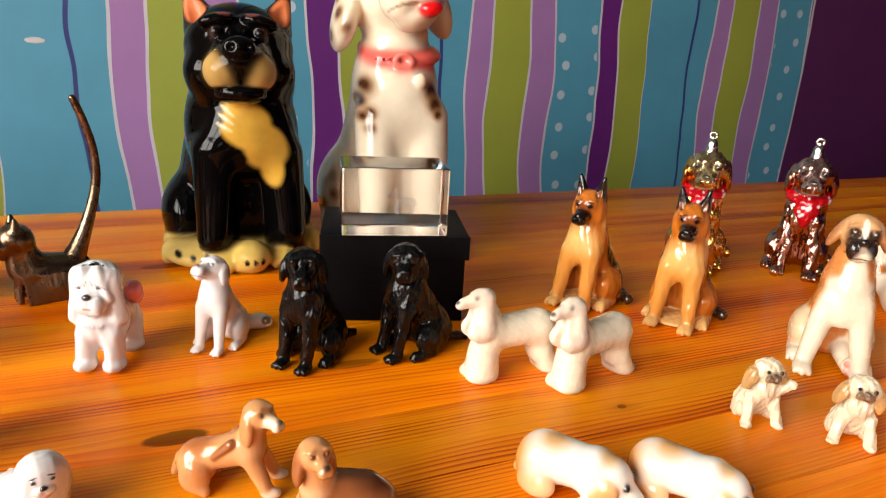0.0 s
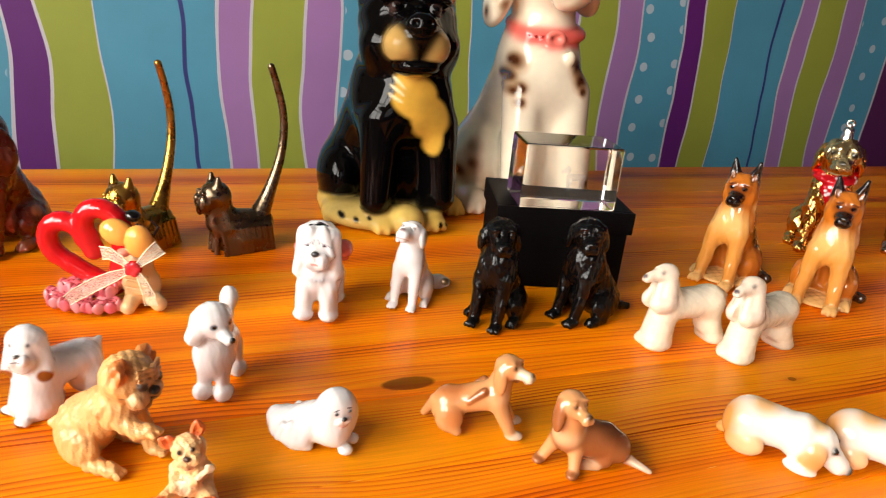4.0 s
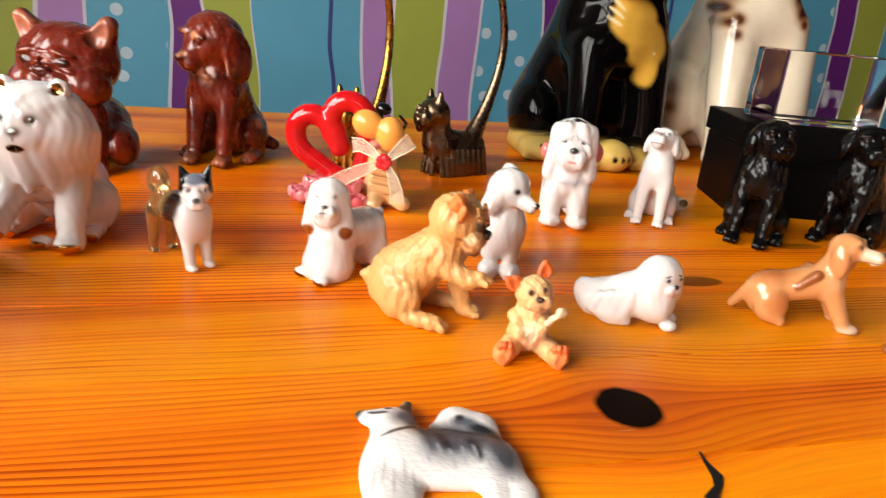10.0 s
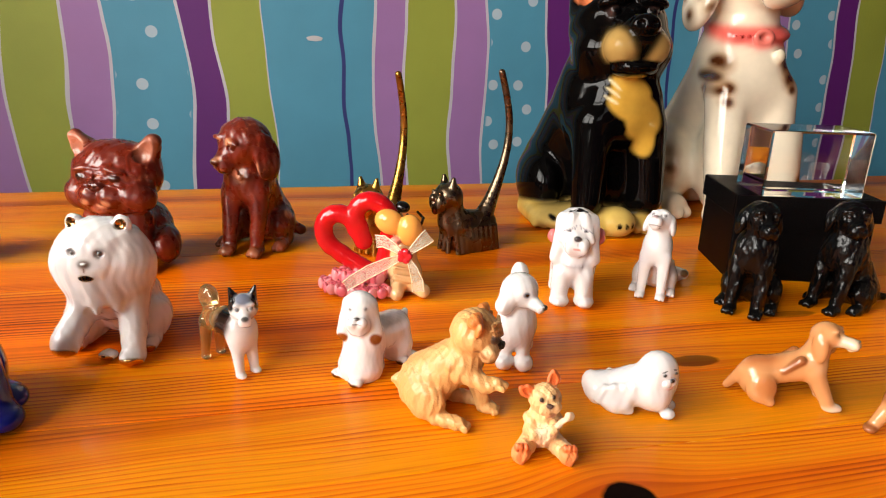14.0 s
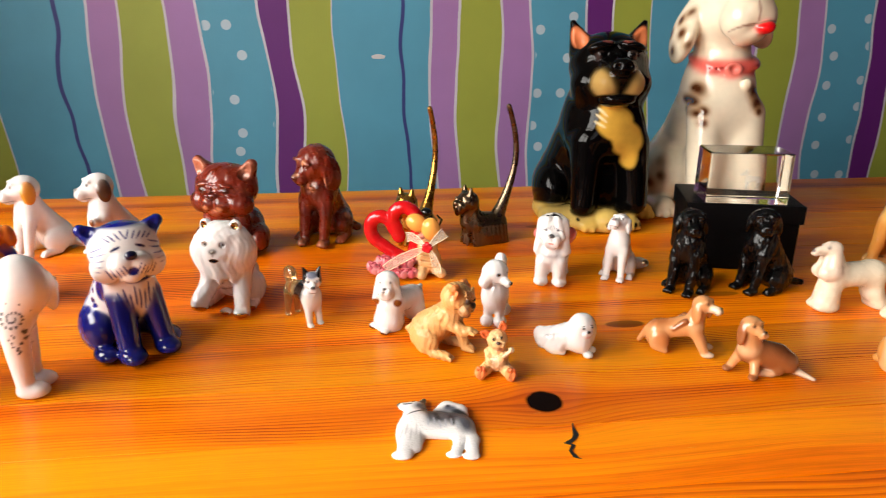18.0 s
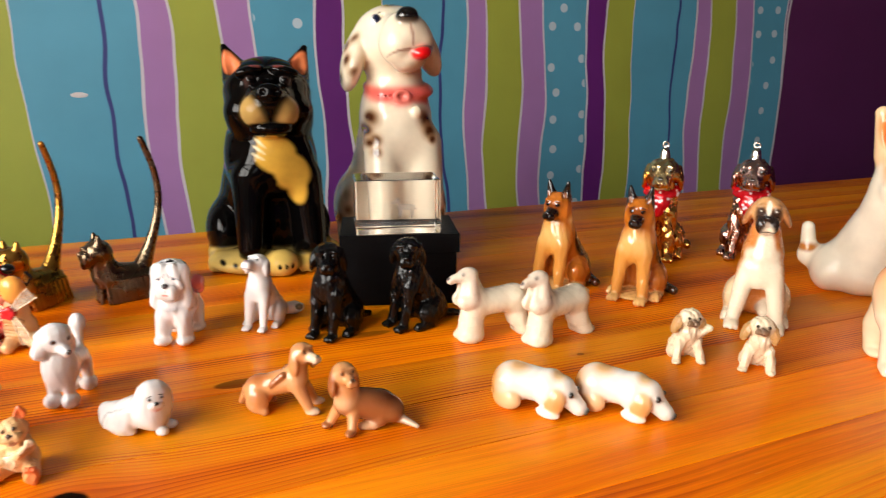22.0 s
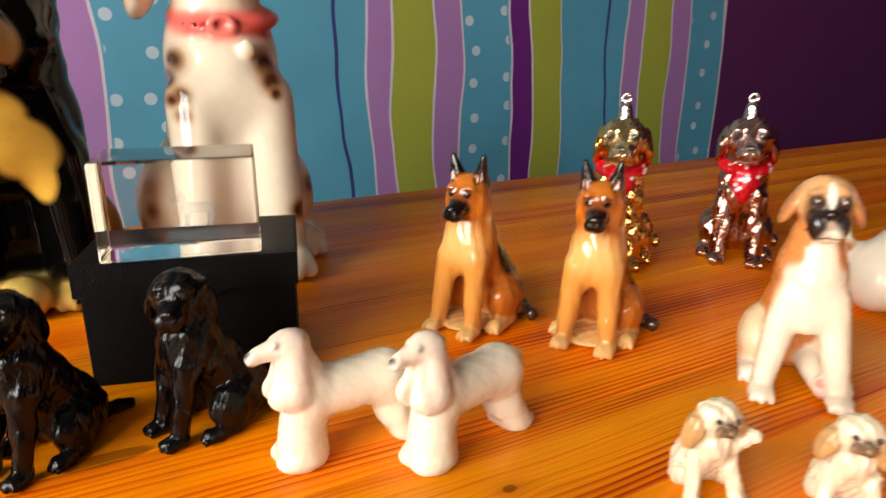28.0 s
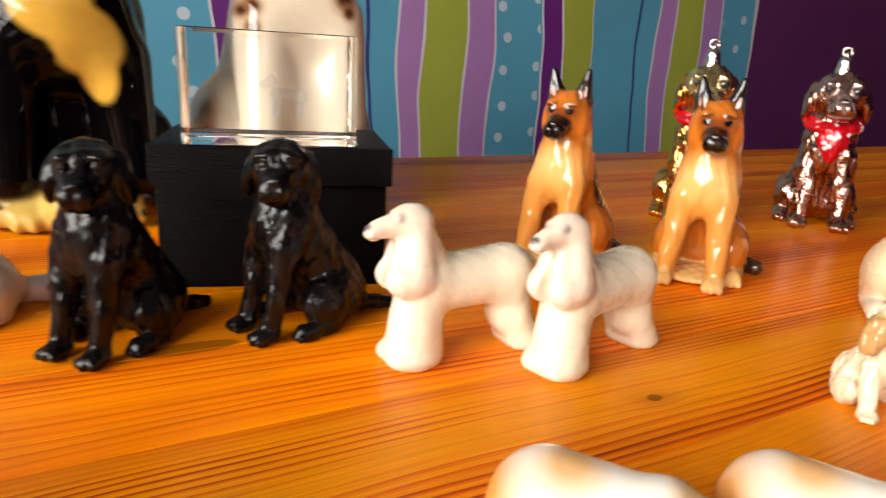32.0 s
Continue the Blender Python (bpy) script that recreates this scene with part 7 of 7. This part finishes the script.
BAS = [figurine("dog_figurine", c, PORCELAIN, 0.2215, 0.2125, 32, "glazed white and orange basset hound lying down", 80, group="sleeping bassets")]
BAS.append(copy_thing(BAS[0], pose(0.2555, 0.195, 0, 0, 0, 28)))

# brown spaniels
CK, CKD = rgb(206, 144, 92), rgb(150, 88, 48)
c = Clay(0.33, 0.5)
c.ball((0, 3.4, 2.6), (2.1, 2.1, 2.4), CK)
c.limb((0, 2.8, 3.4), (0, -1.6, 4.6), 1.6, 1.75, CK)
c.ball((0, -2.0, 4.5), (1.75, 1.4, 1.9), rgb(220, 170, 122))
c.limb((0.9, -2.2, 4.0), (1.5, -3.9, 0.7), 1.05, 0.68, CK, 0.4, True)
c.ball((1.55, -4.3, 0.5), (0.75, 1.05, 0.55), rgb(224, 196, 168), 0.2, (0, 0, 0), True)
c.ball((1.7, 3.2, 1.9), (0.8, 1.6, 1.8), CK, 0.3, (0, 0, 0), True)
c.limb((1.7, 3.4, 1.2), (1.9, 2.2, 0.5), 0.8, 0.6, CK, 0.3, True)
c.limb((0, 5.0, 3.0), (0.8, 6.2, 0.7), 0.7, 0.45, CK, 0.3)
c.limb((0, -1.8, 5.0), (0, -2.5, 7.6), 1.6, 1.2, CK)
head(c, 0, -2.8, 8.4, 1.55, CK, (-10, 0, -34), muz=1.1, mr=0.5, mcol=rgb(226, 194, 162), ears="long", ecol=rgb(200, 134, 82), eyes=BLACK)
c.at()
c.limb((1.3, -0.4, 5.6), (1.5, 1.2, 4.2), 0.5, 0.35, CKD, 0.2, True)
c.mark((0, 3.6, 5.0), (1.6, 2.4, 1.0), rgb(176, 104, 56), soft=1.4)
c.mark((2.2, 2.8, 2.4), (0.6, 1.2, 1.2), rgb(190, 118, 66), both=True, soft=1.4)
figurine("dog_figurine", c, CARVED, 0.1115, 0.2565, 66, "light brown spaniel figure crouching on its forelegs", 84)

c = Clay(0.33, 0.5)
c.limb((0, -1.2, 3.6), (3.0, 1.4, 2.6), 2.0, 2.2, CKD)
c.ball((4.0, 2.0, 2.0), (2.1, 2.0, 1.9), rgb(150, 92, 52))
c.ball((3.4, 0.2, 1.2), (1.4, 0.9, 1.1), CKD, 0.4)
c.limb((3.2, -0.4, 0.6), (1.9, -1.2, 0.5), 0.65, 0.55, rgb(206, 160, 118), 0.3)
c.limb((5.0, 2.4, 1.0), (8.4, 2.0, 0.6), 0.7, 0.3, rgb(196, 164, 136))
c.limb((0.9, -1.6, 3.6), (1.6, -3.0, 0.7), 0.9, 0.6, CK, 0.4)
c.limb((-0.9, -1.6, 3.6), (-2.2, -2.6, 0.7), 0.9, 0.6, CK, 0.4)
c.ball((1.6, -3.4, 0.5), (0.7, 0.9, 0.5), CKD, 0.2)
c.ball((-2.4, -3.0, 0.5), (0.7, 0.9, 0.5), CKD, 0.2)
c.limb((0, -1.6, 4.4), (-0.1, -2.0, 7.0), 1.7, 1.35, CK)
c.ball((0, -2.2, 4.2), (1.5, 1.1, 1.6), rgb(222, 178, 136), 0.4)
c.limb((2.6, 1.2, 0.6), (1.6, 0.2, 0.5), 0.6, 0.5, CKD)
head(c, -0.1, -2.2, 8.0, 1.6, CK, (-8, 0, 60), muz=0.85, mr=0.5, ears="long", ecol=CKD, eyes=BLACK)
c.at()
c.mark((3.4, 1.6, 4.2), (2.2, 1.8, 1.0), rgb(112, 62, 32), soft=1.4)
c.mark((0.2, -0.4, 5.6), (1.6, 1.0, 1.0), rgb(140, 82, 44), soft=1.4)
figurine("dog_figurine", c, CARVED, 0.1385, 0.2325, -50, "brown spaniel figure lying with its head raised", 84)

# plush dog at the table's end
FUR, FURD = rgb(190, 132, 56), rgb(206, 170, 116)
c = Clay(1.07, 0.8)
c.ball((0, 0, 2.2), (2.6, 3.6, 2.4), FUR)
c.limb((1.6, -2.4, 1.2), (2.0, -5.0, 0.9), 1.2, 1.0, FURD, 0.5, True)
c.ball((0, -2.6, 4.6), (2.2, 2.1, 2.2), FUR)
c.ball((1.9, -2.2, 5.6), (0.9, 0.7, 2.0), FUR, 0.3, (0, 10, 0), True)
c.ball((0, -4.4, 4.0), (1.1, 1.0, 0.9), FURD)
c.ball((0, -5.3, 4.4), 0.4, BLACK, 0.1)
c.ball((0.8, -4.0, 5.2), 0.26, BLACK, 0.05, (0, 0, 0), True)
c.limb((1.8, 2.4, 1.0), (2.6, 0.6, 0.9), 1.1, 0.95, FUR, 0.5, True)
figurine("plush_dog", c, PLUSH, -0.352, 0.2955, 40, "golden plush toy dog lying on the table", 120, ripple=0.2, waves=4, category="soft toy")

# exercise book and a white tub far along the table
PURP = plain("violet_card_cover", rgb(66, 48, 150), 0.5, vary=0.08)
book = tagged(new("notebook"), "thin violet notebook lying on the table", "notebook")
book.matrix_basis = pose(1.44, 0.47, 0.0004, 0, 0, 8)
part("cover", box_bm(-0.165, 0.165, -0.105, 0.105, 0.0072, 0.0085, 0.0004), PURP, book)
part("cover", box_bm(-0.165, 0.165, -0.105, 0.105, 0, 0.0012, 0.0004), PURP, book)
part("pages", box_bm(-0.162, 0.163, -0.103, 0.103, 0.00125, 0.00715), plain("violet_page_edges", rgb(120, 104, 196), 0.8), book)
bm = bmesh.new()
bmesh.ops.create_cone(bm, cap_ends=True, segments=32, radius1=0.024, radius2=0.027, depth=0.055, matrix=Matrix.Translation((0, 0, 0.0275)))
bmesh.ops.bevel(bm, geom=[e for e in bm.edges if abs(e.verts[0].co.z - e.verts[1].co.z) < 1e-5], offset=0.002, segments=2, affect="EDGES")
tub = tagged(part("plastic_tub", bm, plain("white_plastic", rgb(214, 216, 208), 0.35, vary=0.04)), "small white plastic tub on the table", "tub")
tub.matrix_basis = pose(1.305, 0.305, 0.0003)

# round brown knob with a dark cloth, by the torn wall
bm = bmesh.new()
bmesh.ops.create_uvsphere(bm, u_segments=24, v_segments=16, radius=0.055)
knob = part("ball", bm, plain("polished_brown_wood", rgb(96, 34, 14), 0.2, vary=0.2))
for f in knob.data.polygons:
    f.use_smooth = True
tagged(knob, "polished brown wooden ball hanging by the wall", "ball", kind="structure").matrix_basis = pose(-0.735, 0.965, 0.135)
c = Clay(1.0, 2.0)
CLOTH = rgb(58, 76, 92)
c.ball((0.5, 0, 1.5), (3.6, 1.6, 4.2), CLOTH)
c.ball((2.4, 0.3, -1.5), (2.0, 1.2, 2.6), CLOTH)
c.ball((-2, 0, 5), (3.5, 1.4, 3), CLOTH)
figurine("cloth", c, plain("blue_grey_cloth", CLOTH, 0.9, bump=0.5), -0.705, 1.006, 0, "crumpled blue-grey cloth hung on the wall", 50, ripple=0.3, waves=0.9, z=0.135, flat=False, category="cloth")

# pale scuff on the wallpaper
bm = bmesh.new()
bmesh.ops.create_uvsphere(bm, u_segments=16, v_segments=8, radius=0.011)
for v in bm.verts:
    v.co = (v.co.x * (1 + 0.2 * math.sin(v.co.z * 700)), v.co.y * 0.08, v.co.z * 0.34)
scuff = tagged(part("wall_scuff", bm, plain("scuffed_paper", rgb(206, 200, 200), 0.8)), "small pale scuff torn in the wallpaper", "scuff", kind="structure")
scuff.matrix_basis = pose(-0.0285, 1.0295, 0.115)

# ink squiggle on the varnish
bm = bmesh.new()
stroke = [(0.0216, 0.1971, 0.0003), (0.0210, 0.1950, 0.0003), (0.0207, 0.1930, 0.0006), (0.0205, 0.1890, 0.0012), (0.0190, 0.1862, 0.0010), (0.0150, 0.1832, 0.0016), (0.0172, 0.1815, 0.0009), (0.0148, 0.1780, 0.0007), (0.0158, 0.1735, 0.0010), (0.0175, 0.1722, 0.0005)]
prev = None
for x, y, w in stroke:
    x, y, w = x + 0.0125, y - 0.002, w * 1.5
    pair = (bm.verts.new((x - w * 0.7, y, 0.0004)), bm.verts.new((x + w * 0.7, y - w * 0.2, 0.0004)))
    if prev:
        bm.faces.new((prev[0], prev[1], pair[1], pair[0]))
    prev = pair
tagged(part("ink_mark", bm, plain("black_ink", rgb(16, 13, 14), 0.4)), "black ink squiggle on the varnished pine", "ink mark", kind="structure")

# ---- staves of the table top ----
STAVE = 0.0437
random.seed(21)
# tone, strength of the late wood and closeness of the rings, stave by stave from the wall
TONES = {5: (0.92, 0.75, 0.5), 6: (1.04, 0.6, 0.4), 7: (1.08, 0.55, 0.45), 8: (0.84, 0.95, 0.75), 9: (0.88, 0.8, 0.9), 10: (1.06, 0.16, 0.1), 11: (1.0, 0.4, 0.2), 12: (1.02, 0.3, 0.2)}
y, i = TY1, 0
while y > TY0 + 0.002:
    y0 = max(y - STAVE, TY0)
    bm = box_bm(TX0, TX1, y0, y, -0.028, 0.0, 0.00035, 1)
    if i == 0:
        for v in bm.verts:
            if v.co.x < TX0 + 0.01 and v.co.y > y - 0.01:
                v.co.x += 0.018
    plank = part("plank", bm, PINE, table)
    plank.color = (*TONES.get(i, (random.uniform(0.82, 1.06), random.uniform(0.5, 0.95), random.random())), 1.0)
    y, i = y0, i + 1
